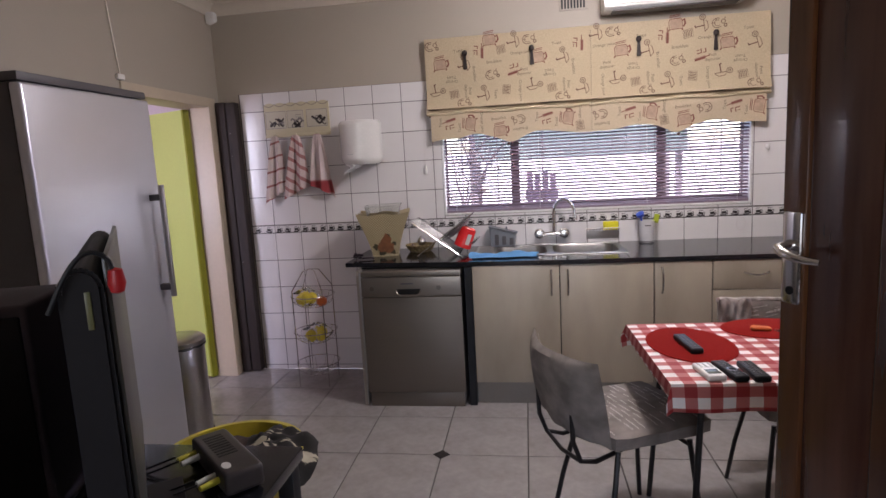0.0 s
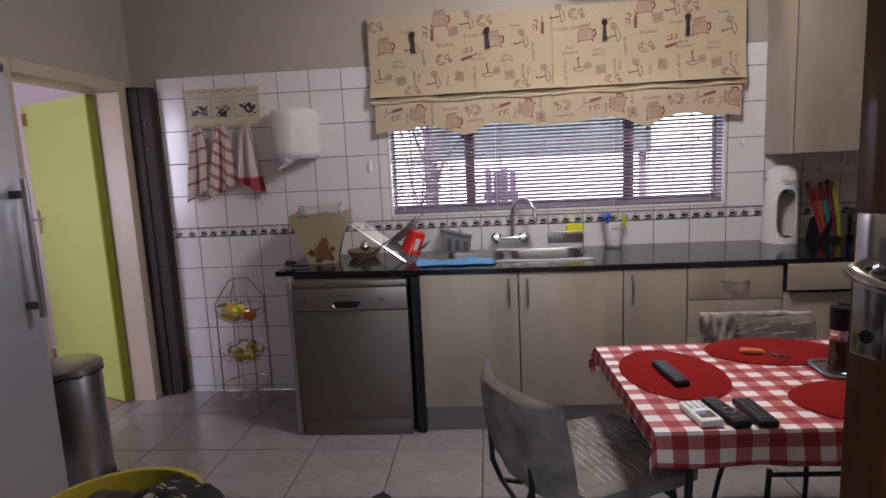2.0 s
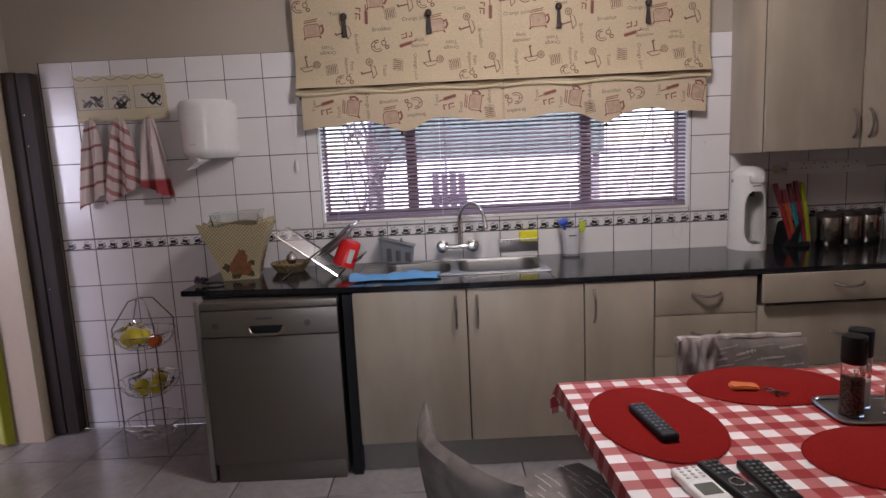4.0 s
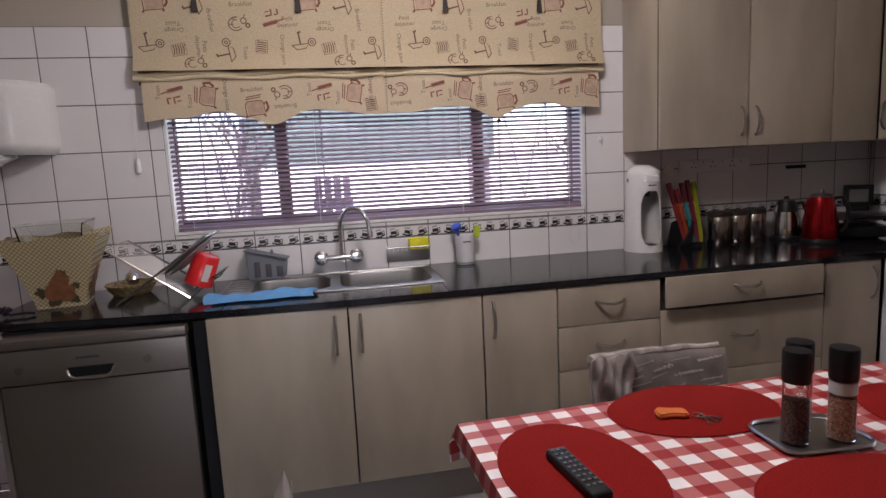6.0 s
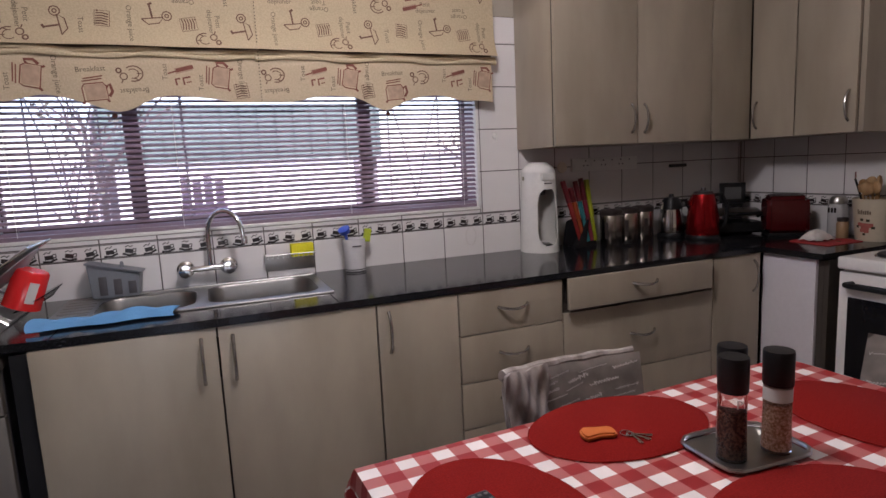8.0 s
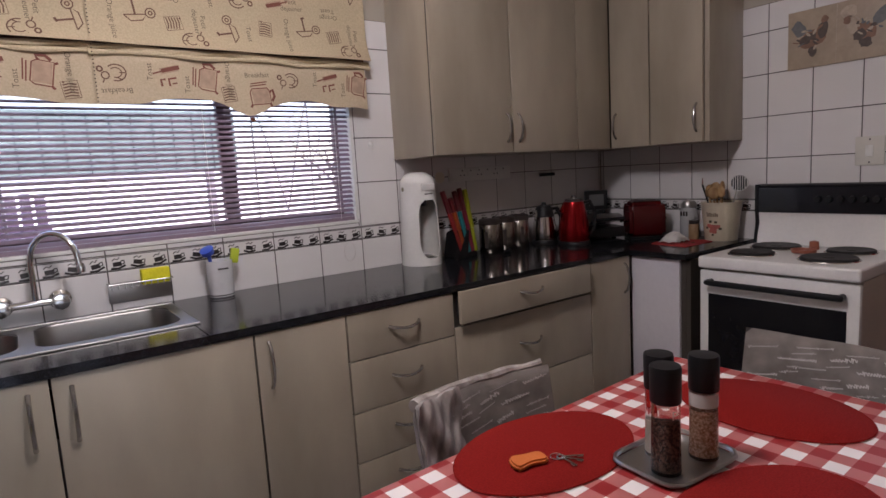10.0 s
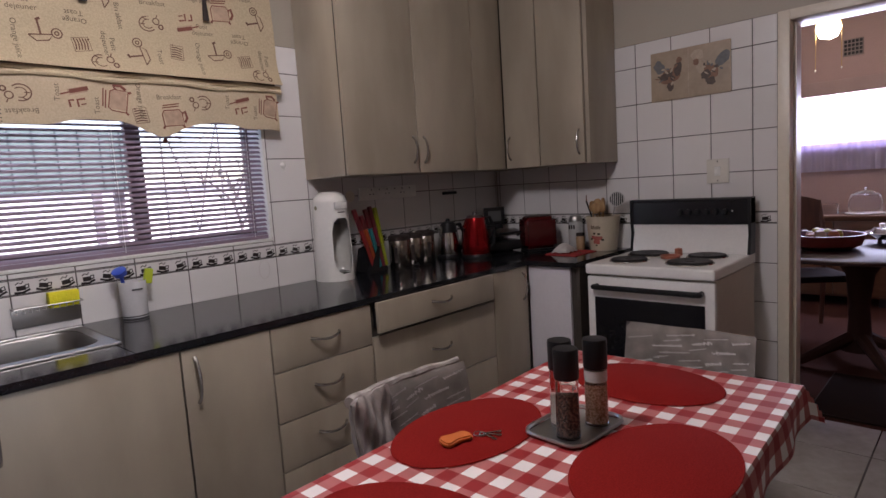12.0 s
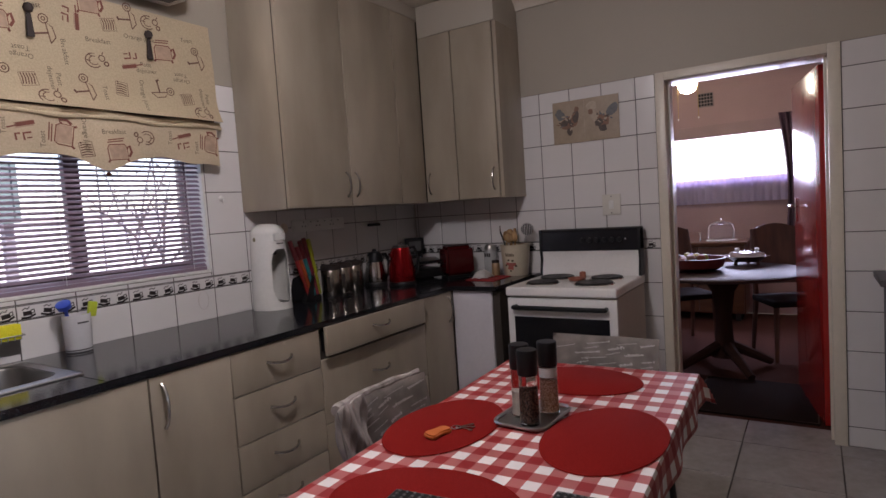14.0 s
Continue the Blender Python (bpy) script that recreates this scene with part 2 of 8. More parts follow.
def box(x0, x1, y0, y1, z0, z1, bev=0.0, seg=2, m=None):
    bm = bmesh.new()
    bmesh.ops.create_cube(bm, size=1, matrix=Matrix.LocRotScale(((x0 + x1) / 2, (y0 + y1) / 2, (z0 + z1) / 2), None, (abs(x1 - x0), abs(y1 - y0), abs(z1 - z0))))
    if bev:
        bmesh.ops.bevel(bm, geom=bm.edges[:], offset=bev, segments=seg, affect="EDGES", profile=0.6)
    if m is not None:
        bm.transform(m)
    return bm


def join(*bms):
    out = bms[0]
    for b in bms[1:]:
        me = bpy.data.meshes.new("tmp")
        b.to_mesh(me)
        b.free()
        out.from_mesh(me)
        bpy.data.meshes.remove(me)
    return out


def lathe(profile, n=24, m=None, cap=True, squash=(1, 1)):
    """Turns (radius, height) pairs round z."""
    bm = bmesh.new()
    rings = []
    for r, z in profile:
        if r < 1e-6:
            rings.append([bm.verts.new((0, 0, z))])
        else:
            rings.append([bm.verts.new((r * math.cos(2 * math.pi * i / n) * squash[0], r * math.sin(2 * math.pi * i / n) * squash[1], z)) for i in range(n)])
    for a, b in zip(rings, rings[1:]):
        for i in range(n):
            j = (i + 1) % n
            if len(a) == 1 and len(b) > 1:
                bm.faces.new((a[0], b[j], b[i]))
            elif len(b) == 1 and len(a) > 1:
                bm.faces.new((a[i], a[j], b[0]))
            elif len(a) > 1:
                bm.faces.new((a[i], a[j], b[j], b[i]))
    if cap:
        for r in (rings[0], rings[-1]):
            if len(r) > 2:
                bm.faces.new(r)
    if m is not None:
        bm.transform(m)
    return bm


def tube(points, r, n=8, closed=False, m=None):
    """A round bar along points; r may be a list."""
    bm = bmesh.new()
    pts = [Vector(p) for p in points]
    rings, k = [], len(pts)
    for i, p in enumerate(pts):
        a = pts[i - 1] if (i > 0 or closed) else p
        b = pts[(i + 1) % k] if (i < k - 1 or closed) else p
        d = (b - a).normalized()
        if i:
            side = side - d * side.dot(d)
        else:
            side = d.cross(Vector((0, 0, 1)))
            if side.length < 0.05:
                side = d.cross(Vector((0, 1, 0)))
        side.normalize()
        up = side.cross(d)
        rr = r[i] if isinstance(r, (list, tuple)) else r
        rings.append([bm.verts.new(p + (side * math.cos(2 * math.pi * q / n) + up * math.sin(2 * math.pi * q / n)) * rr) for q in range(n)])
    for i in range(k if closed else k - 1):
        a, b = rings[i], rings[(i + 1) % k]
        for q in range(n):
            bm.faces.new((a[q], a[(q + 1) % n], b[(q + 1) % n], b[q]))
    if not closed:
        bm.faces.new(rings[0])
        bm.faces.new(rings[-1])
    if m is not None:
        bm.transform(m)
    return bm


def arc(cx, cy, r, a0, a1, n, plane="xz", other=0.0, ry=None):
    out = []
    for i in range(n + 1):
        a = radians(a0 + (a1 - a0) * i / n)
        u, v = cx + r * math.cos(a), cy + (ry if ry is not None else r) * math.sin(a)
        out.append({"xz": (u, other, v), "yz": (other, u, v), "xy": (u, v, other)}[plane])
    return out


def prism(poly, depth, plane="xy", base=0.0, bev=0.0, m=None):
    """A flat outline given a thickness."""
    bm = bmesh.new()
    put = {"xy": lambda u, v, w: (u, v, w), "xz": lambda u, v, w: (u, w, v), "yz": lambda u, v, w: (w, u, v)}[plane]
    a = [bm.verts.new(put(u, v, base)) for u, v in poly]
    b = [bm.verts.new(put(u, v, base + depth)) for u, v in poly]
    bm.faces.new(a)
    bm.faces.new(b[::-1])
    k = len(poly)
    for i in range(k):
        bm.faces.new((a[i], b[i], b[(i + 1) % k], a[(i + 1) % k]))
    bmesh.ops.recalc_face_normals(bm, faces=bm.faces)
    if bev:
        bmesh.ops.bevel(bm, geom=bm.edges[:], offset=bev, segments=2, affect="EDGES")
    if m is not None:
        bm.transform(m)
    return bm


def sheet(fn, nu, nv, thick=0.0):
    """A grid surface fn(u, v) for u, v in 0..1, given a thickness along its normals."""
    bm = bmesh.new()
    uv = bm.loops.layers.uv.new("uv")
    vs = [[bm.verts.new(fn(i / nu, j / nv)) for j in range(nv + 1)] for i in range(nu + 1)]
    for i in range(nu):
        for j in range(nv):
            bm.faces.new((vs[i][j], vs[i + 1][j], vs[i + 1][j + 1], vs[i][j + 1]))
    if thick:
        bmesh.ops.recalc_face_normals(bm, faces=bm.faces)
        bmesh.ops.solidify(bm, geom=bm.faces[:], thickness=thick)
    return bm


def pad(fn, nu, nv, front, back):
    """A soft slab about the surface fn(u, v), thick in the middle and closed round its edges; front and back: thickness along +x and -x."""
    bm = bmesh.new()
    for side, t in ((1, front), (-1, back)):
        vs = []
        for i in range(nu + 1):
            row = []
            for j in range(nv + 1):
                u, v = i / nu, j / nv
                e = math.sqrt(max(0, 1 - abs(2 * u - 1) ** 5)) * math.sqrt(max(0, 1 - abs(2 * v - 1) ** 5))
                row.append(bm.verts.new(Vector(fn(u, v)) + Vector((side * t * e, 0, 0))))
            vs.append(row)
        for i in range(nu):
            for j in range(nv):
                bm.faces.new((vs[i][j], vs[i + 1][j], vs[i + 1][j + 1], vs[i][j + 1]))
    bmesh.ops.remove_doubles(bm, verts=bm.verts[:], dist=0.0004)
    return bm


def words(text, size, m, depth=0.0):
    """Lettering in the built-in font, as a mesh lying in the plane of m."""
    cu = bpy.data.curves.new("words", "FONT")
    cu.body, cu.size, cu.align_x, cu.align_y, cu.resolution_u, cu.extrude = text, size, "CENTER", "CENTER", 2, depth
    ob = bpy.data.objects.new("words", cu)
    me = bpy.data.meshes.new_from_object(ob)
    bpy.data.objects.remove(ob)
    bpy.data.curves.remove(cu)
    bm = bmesh.new()
    bm.from_mesh(me)
    bpy.data.meshes.remove(me)
    bm.transform(m)
    return bm


def structure(name, bm, material, label, smooth=False):
    return tagged(part(name, bm, material, None, "", smooth), label, name.split("_")[0], "", "structure")


# ---- the shell ----
WX, EX, NY, SY = -1.38, 4.03, 7.655, 4.02
CEILZ, TOPT = 2.68, 2.055
TT = 0.008
wn = NY + TT
# north wall, with the window
north = structure("wall_north", join(
    box(WX - 0.2, 0.235, wn, wn + 0.22, 0, CEILZ), box(2.262, EX + 0.2, wn, wn + 0.22, 0, CEILZ),
    box(0.235, 2.262, wn, wn + 0.22, 0, 1.125), box(0.235, 2.262, wn, wn + 0.22, 2.2, CEILZ)), PAINT, "greige painted kitchen wall above white tiles")
# east wall, with the doorway to the dining room
DY0, DY1, DZ = 5.075, 5.855, 2.01
ew = EX + TT
east = structure("wall_east", join(
    box(ew, ew + 0.2, SY, DY0 - 0.0, 0, CEILZ), box(ew, ew + 0.2, DY1, wn, 0, CEILZ), box(ew, ew + 0.2, DY0, DY1, DZ, CEILZ)), PAINT, "greige painted kitchen wall above white tiles")
# west wall, with the doorway to the scullery
GY0, GY1 = 6.70, 7.50
west = structure("wall_west", join(
    box(WX - 0.2, WX, SY, GY0 - 0.088, 0, CEILZ), box(WX - 0.2, WX, GY1 + 0.088, wn, 0, CEILZ), box(WX - 0.2, WX, GY0 - 0.088, GY1 + 0.088, 2.028, CEILZ)), PAINT, "greige painted wall with a doorway")
south = structure("wall_south", join(
    box(WX - 0.2, 0.12, SY - 0.12, SY, 0, CEILZ), box(1.62, EX + 0.2, SY - 0.12, SY, 0, CEILZ), box(0.12, 1.62, SY - 0.12, SY, 2.1, CEILZ)), PAINT, "greige painted wall with the entrance")
structure("ceiling", join(box(WX - 0.2, EX + 0.2, SY, wn + 0.2, CEILZ, CEILZ + 0.1)), CEIL, "cream painted ceiling")
cornice_profile = [(0, 0), (0, -0.075), (0.012, -0.075), (0.03, -0.045), (0.05, -0.025), (0.075, -0.012), (0.075, 0)]
structure("trim_cornice", join(
    prism([(wn - u, CEILZ + v) for u, v in cornice_profile], EX - WX, "yz", WX),
    prism([(EX - u, CEILZ + v) for u, v in cornice_profile], NY - SY, "xz", SY),
    prism([(WX + u, CEILZ + v) for u, v in cornice_profile], NY - SY, "xz", SY)), CEIL, "cream plaster cornice", True)
floor = structure("floor", box(WX - 0.2, EX + 0.02, SY - 0.12, wn, -0.12, -0.006), FLOORGROUT, "dark grout bed under grey marbled floor tiles")

# living room behind the entrance: plain walls that close the place
structure("floor_living_room", box(-2.6, 4.2, 0.0, SY - 0.12, -0.12, 0.0), FLOORTILE, "grey tiled living room floor")
structure("wall_living_room", join(box(-2.8, -2.6, 0, SY - 0.12, 0, CEILZ), box(4.2, 4.4, 0, SY - 0.12, 0, CEILZ), box(-2.6, -0.3, 0, 0.2, 0, CEILZ), box(2.1, 4.2, 0, 0.2, 0, CEILZ), box(-0.3, 2.1, 0, 0.2, 0, 0.85), box(-0.3, 2.1, 0, 0.2, 2.25, CEILZ)), PAINT, "greige painted living room walls")
structure("ceiling_living_room", box(-2.8, 4.4, 0, SY, CEILZ, CEILZ + 0.1), CEIL, "cream painted living room ceiling")

# scullery beyond the green door
SCUL = mat("pinkish_white_paint", (0.68, 0.60, 0.62), 0.6, vary=0.04)
structure("floor_scullery", box(-4.0, WX - 0.2, 4.6, 8.7, -0.12, -0.003), mat("pink_terracotta_floor", (0.36, 0.24, 0.19), 0.5, vary=0.15), "dull terracotta scullery floor")
structure("wall_scullery", join(box(-4.2, -4.0, 4.4, 8.9, 0, 2.6), box(-4.2, WX - 0.2, 8.7, 8.9, 0, 2.6), box(WX - 0.2, WX, wn + 0.22, 8.9, 0, 2.6), box(-4.2, -3.6, 4.4, 4.6, 0, 2.6), box(-2.4, WX - 0.2, 4.4, 4.6, 0, 2.6), box(-3.6, -2.4, 4.4, 4.6, 0, 1.0), box(-3.6, -2.4, 4.4, 4.6, 2.2, 2.6)), SCUL, "pinkish white scullery walls")
structure("ceiling_scullery", box(-4.2, WX - 0.2, 4.4, 8.9, 2.45, 2.55), SCUL, "pinkish white scullery ceiling")

# dining room beyond the red door
DW = mat("dusky_pink_paint", (0.40, 0.275, 0.25), 0.6, vary=0.06)
CARPET = mat("brown_carpet", (0.065, 0.027, 0.02), 0.95, spec=0.05, vary=0.25, scale=3, bump=0.6, bump_scale=300)
DX = 7.6
structure("floor_dining_room", box(ew + 0.2, DX, 3.2, 8.6, -0.12, -0.002), CARPET, "dark brown dining room carpet")
structure("wall_dining_room", join(
    box(DX, DX + 0.2, 3.2, 4.7, 0, CEILZ), box(DX, DX + 0.2, 7.0, 8.6, 0, CEILZ), box(DX, DX + 0.2, 4.7, 7.0, 0, 1.45), box(DX, DX + 0.2, 4.7, 7.0, 2.05, CEILZ),
    box(ew + 0.2, DX, 3.0, 3.2, 0, CEILZ), box(ew + 0.2, DX, 8.6, 8.8, 0, CEILZ)), DW, "dusky pink dining room walls")
structure("ceiling_dining_room", box(ew + 0.2, DX + 0.2, 3.0, 8.8, CEILZ, CEILZ + 0.1), mat("dining_ceiling_paint", (0.55, 0.47, 0.42), 0.7), "cream dining room ceiling")

# ---- fitted kitchen ----
FY = 6.985  # plane of the cabinet fronts


def bow_handle(parent, at, span, upright=True, out=(0, -1), r=0.0056):
    """A bowed metal pull."""
    pts = []
    for i in range(11):
        u = i / 10
        bow = 0.029 * math.sin(math.pi * u) ** 0.55
        s = (u - 0.5) * span
        drop = 0.0 if upright else -0.010 * math.sin(math.pi * u)
        if upright:
            pts.append((at[0] + out[0] * bow, at[1] + out[1] * bow, at[2] + s))
        else:
            pts.append((at[0] + out[0] * bow + abs(out[1]) * s, at[1] + out[1] * bow + abs(out[0]) * s, at[2] + drop))
    return part("handle", tube(pts, [r * (1.15 if i in (0, 10) else 1.0) for i in range(11)], 8), HANDLE, parent, "bowed satin chrome handle")


def base_unit(name, x0, x1, label, doors=(), drawers=()):
    t = thing(name, pose((x0 + x1) / 2, FY + 0.3, 0), label, "cabinet", "lower kitchen cabinets", world_coords=True)
    # body coloured dark so the gaps between fronts read as shaded
    part("body", box(x0, x1, FY + 0.02, NY - 0.005, 0.15, 0.70 if name == "sink_cabinet" else 0.871), SHADEBOARD, t)
    part("kick_board", box(x0, x1, FY + 0.06, FY + 0.08, 0.0, 0.15), KICK, t)
    for a, b, hx in doors:
        d = part("door", box(a + 0.003, b - 0.003, FY, FY + 0.018, 0.155, 0.871, 0.0025), LAMINATE, t)
        bow_handle(d, (hx, FY, 0.765), 0.15)
    for a, b, z0, z1, out in drawers:
        d = part("drawer_front", box(a + 0.003, b - 0.003, FY - out, FY + 0.018 - out, z0 + 0.002, z1 - 0.002, 0.0025), LAMINATE, t)
        bow_handle(d, ((a + b) / 2, FY - out, (z0 + z1) / 2 + 0.012), 0.13, False)
        if out:
            part("drawer_side", box(a + 0.02, a + 0.032, FY + 0.018 - out, FY + 0.019, z0 + 0.02, z1 - 0.03), BLACK, t)
            part("drawer_side", box(b - 0.032, b - 0.02, FY + 0.018 - out, FY + 0.019, z0 + 0.02, z1 - 0.03), BLACK, t)
    return t


base_unit("sink_cabinet", 0.47, 1.512, "pale wood laminate sink cabinet with two doors", doors=((0.47, 0.984, 0.935), (0.984, 1.512, 1.03)))
base_unit("narrow_cabinet", 1.512, 1.828, "narrow pale wood laminate cabinet with one door", doors=((1.512, 1.828, 1.556),))
base_unit("drawer_cabinet", 1.828, 2.29, "pale wood laminate cabinet with four drawers", drawers=((1.828, 2.29, 0.702, 0.872, 0), (1.828, 2.29, 0.513, 0.702, 0), (1.828, 2.29, 0.328, 0.513, 0), (1.828, 2.29, 0.155, 0.328, 0)))
base_unit("wide_drawer_cabinet", 2.29, 3.10, "wide pale wood drawer cabinet, top drawer pulled open", drawers=((2.295, 3.06, 0.747, 0.880, 0.036), (2.29, 3.10, 0.44, 0.730, 0), (2.29, 3.10, 0.155, 0.44, 0)))
base_unit("corner_cabinet", 3.10, 3.41, "narrow pale wood corner cabinet with one door", doors=((3.10, 3.40, 3.355),))
# short return under the counter, beside the stove
rt = thing("return_cabinet", pose(3.72, 6.85, 0), "pale laminate return cabinet beside the stove", "cabinet", "lower kitchen cabinets", world_coords=True)
# body and filler carry the shadow of this side in their dark colour
part("body", box(3.43, EX - 0.005, 6.70, 7.0, 0.15, 0.871), SHADEBOARD, rt)
part("door", box(3.412, 3.43, 6.724, 6.982, 0.155, 0.871, 0.0025), LITLAMINATE, rt, "cabinet door with lilac window light put into its colour")
part("kick_board", box(3.46, 3.48, 6.70, 7.04, 0, 0.15), KICK, rt)
part("filler", box(3.43, EX - 0.005, 6.678, 6.699, 0.0, 0.871), SHADEBOARD, rt)
# end panel and backing round the dishwasher
ep = thing("dishwasher_bay", pose(0.1, 7.3, 0), "dark open cabinet bay round the dishwasher", "cabinet", "lower kitchen cabinets", world_coords=True)
part("side_panel", box(-0.245, -0.225, 7.0, NY - 0.005, 0, 0.866), CARCASS, ep)
part("side_panel", box(0.425, 0.468, 7.0, NY - 0.005, 0, 0.866), BLACK, ep)
part("rail", box(-0.225, 0.425, 7.06, 7.08, 0.862, 0.872), BLACK, ep)

# worktop
SX0, SX1, SYA, SYB = 0.50, 1.40, 7.17, 7.58


wt = thing("worktop", pose(1.5, 7.3, 0.8735), "polished black granite kitchen worktop", "countertop", world_coords=True)
GZ0, GZ1 = 0.8735, 0.90
part("slab", prism([(-0.335, NY - 0.002), (-0.335, 7.085), (0.44, 7.0), (SX0 + 0.03, 6.992), (SX0 + 0.03, NY - 0.002)], GZ1 - GZ0, "xy", GZ0, 0.004), GRANITE, wt, "", False)
part("front_strip", prism([(SX0 + 0.030, SYA + 0.02), (SX0 + 0.030, 6.992), (1.0, 6.978), (SX1 - 0.020, 6.978), (SX1 - 0.020, SYA + 0.02)], GZ1 - GZ0, "xy", GZ0), GRANITE, wt, "", False)
part("back_strip", box(SX0 + 0.030, SX1 - 0.020, SYB - 0.02, NY - 0.002, GZ0, GZ1), GRANITE, wt, "", False)
part("slab", prism([(SX1 - 0.020, NY - 0.002), (SX1 - 0.020, 6.978), (3.385, 6.978), (3.385, 6.675), (EX - 0.002, 6.675), (EX - 0.002, NY - 0.002)], GZ1 - GZ0, "xy", GZ0, 0.004), GRANITE, wt, "", False)

# dishwasher
dw = thing("dishwasher", pose(0.1, 7.25, 0), "brown-grey steel dishwasher under the worktop end", "dishwasher", world_coords=True)
DX0, DX1, DF = -0.208, 0.405, 6.97
part("body", box(DX0 + 0.005, DX1 - 0.005, DF + 0.03, 7.6, 0.02, 0.85), DARKGREY, dw)
part("door", box(DX0, DX1, DF, DF + 0.03, 0.095, 0.700, 0.006), DWSTEEL, dw)
DWPANEL = mat("satin_panel_steel", (0.24, 0.21, 0.18), 0.36, 0.75, vary=0.06, scale=3, stretch=(1, 30, 30))
cp = part("control_panel", box(DX0, DX1, DF - 0.004, DF + 0.03, 0.704, 0.824, 0.006), DWPANEL, dw)
part("handle_recess", prism([(0.010, 0.752), (0.014, 0.722), (0.030, 0.710), (0.140, 0.710), (0.156, 0.722), (0.160, 0.752)], 0.004, "xz", DF - 0.0065, 0.001), BLACK, cp)
part("handle", tube([(0.008, DF - 0.007, 0.742), (0.016, DF - 0.012, 0.722), (0.034, DF - 0.016, 0.713), (0.136, DF - 0.016, 0.713), (0.154, DF - 0.012, 0.722), (0.162, DF - 0.007, 0.742)], 0.0065, 8), DWPANEL, cp, "satin steel grip lip")
part("lettering", box(0.04, 0.115, DF - 0.0055, DF - 0.0035, 0.780, 0.788), DARKGREY, cp)
for bx in (-0.14, 0.27):
    part("knob", lathe([(0.014, 0), (0.014, 0.004), (0, 0.005)], 16, pose(bx, DF - 0.004, 0.757, 90)), DWSTEEL, cp)
part("top_trim", box(DX0, DX1, DF + 0.002, 7.55, 0.828, 0.860, 0.004), DWPANEL, dw)
part("plinth", box(DX0 + 0.01, DX1 - 0.01, DF + 0.012, DF + 0.03, 0.0, 0.09, 0.003), DWSTEEL, dw)
part("side_strip", box(DX0 - 0.012, DX0 - 0.002, DF + 0.0, DF + 0.03, 0.02, 0.85, 0.002), STEEL, dw)

# wall cabinets
UZ0, UF = 1.41, 7.31


def wall_cabinet(name, x0, x1, y0, y1, label, front, doors, UZ1=2.60):
    """front: 'y' for fronts that face the room's south, 'x' for those that face west."""
    t = thing(name, pose((x0 + x1) / 2, (y0 + y1) / 2, UZ0), label, "cabinet", "upper kitchen cabinets", world_coords=True)
    if front == "y":
        part("body", box(x0, x1, y0 + 0.02, y1, UZ0, UZ1, 0.001), LAMINATE, t)
    else:
        part("body", box(x0 + 0.02, x1, y0, y1, UZ0, UZ1, 0.001), LAMINATE, t)
    # thin dark sheet behind the doors, painting shade into their gaps
    if front == "y":
        part("edge_band", box(x0 + 0.003, x1 - 0.003, y0 + 0.0182, y0 + 0.0197, UZ0 + 0.004, UZ1 - 0.004), SHADEBOARD, t)
    else:
        part("edge_band", box(x0 + 0.0182, x0 + 0.0197, doors[1][0] + 0.003, y1 - 0.003, UZ0 + 0.004, UZ1 - 0.004), SHADEBOARD, t)
    for a, b, h in doors:
        if front == "y":
            d = part("door", box(a + 0.0036, b - 0.0036, y0, y0 + 0.018, UZ0 + 0.002, UZ1 - 0.002, 0.003), LAMINATE, t)
            if h:
                bow_handle(d, (h, y0, 1.53), 0.135)
        else:
            d = part("door", box(x0, x0 + 0.018, a + 0.0036, b - 0.0036, UZ0 + 0.002, UZ1 - 0.002, 0.003), LAMINATE, t)
            if h:
                bow_handle(d, (x0, h, 1.53), 0.135, out=(-1, 0))
    return t


wall_cabinet("wall_cabinet", 2.478, 3.42, UF, NY - 0.004, "tall pale wood wall cabinet with two doors", "y", ((2.48, 2.95, 2.912), (2.95, 3.42, 2.988)))
wall_cabinet("corner_wall_cabinet", 3.42, EX - 0.004, UF, NY - 0.004, "pale wood corner wall cabinet with a plain front", "y", ((3.42, 3.69, None),))
wall_cabinet("wall_cabinet", 3.69, EX - 0.004, 6.745, UF - 0.002, "pale wood wall cabinet with two doors near the stove", "x", ((7.06, 7.308, 7.27), (6.765, 7.06, 6.80)), 2.477)
solo("bulkhead_panel", box(3.694, EX - 0.004, 6.747, UF - 0.004, 2.479, CEILZ - 0.002, 0.002), PAINT, "greige painted bulkhead above the cabinets by the stove", "panel")
solo("bulkhead_panel", box(2.482, EX - 0.004, UF + 0.004, NY - 0.004, 2.602, CEILZ - 0.002, 0.002), PAINT, "greige painted bulkhead above the tall wall cabinets", "panel")

# ---- stove ----
st = thing("stove", pose(3.72, 6.31, 0), "white enamel electric stove with black control panel", "stove", world_coords=True)
SXF, SY0, SY1 = 3.40, 5.995, 6.62
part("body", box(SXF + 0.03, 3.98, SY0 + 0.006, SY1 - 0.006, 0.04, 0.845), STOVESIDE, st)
part("hob", box(SXF - 0.012, 3.985, SY0, SY1, 0.848, 0.90, 0.012, 3), ENAMEL, st)
part("plinth", box(SXF + 0.05, 3.95, SY0 + 0.02, SY1 - 0.02, 0.0, 0.04), BLACK, st)
dr = part("oven_door", box(SXF, SXF + 0.03, SY0 + 0.004, SY1 - 0.004, 0.20, 0.838, 0.008), ENAMEL, st)
part("oven_window", box(SXF - 0.004, SXF + 0.001, SY0 + 0.045, SY1 - 0.045, 0.27, 0.735, 0.003), BLACKGLOSS, dr, "black oven glass")
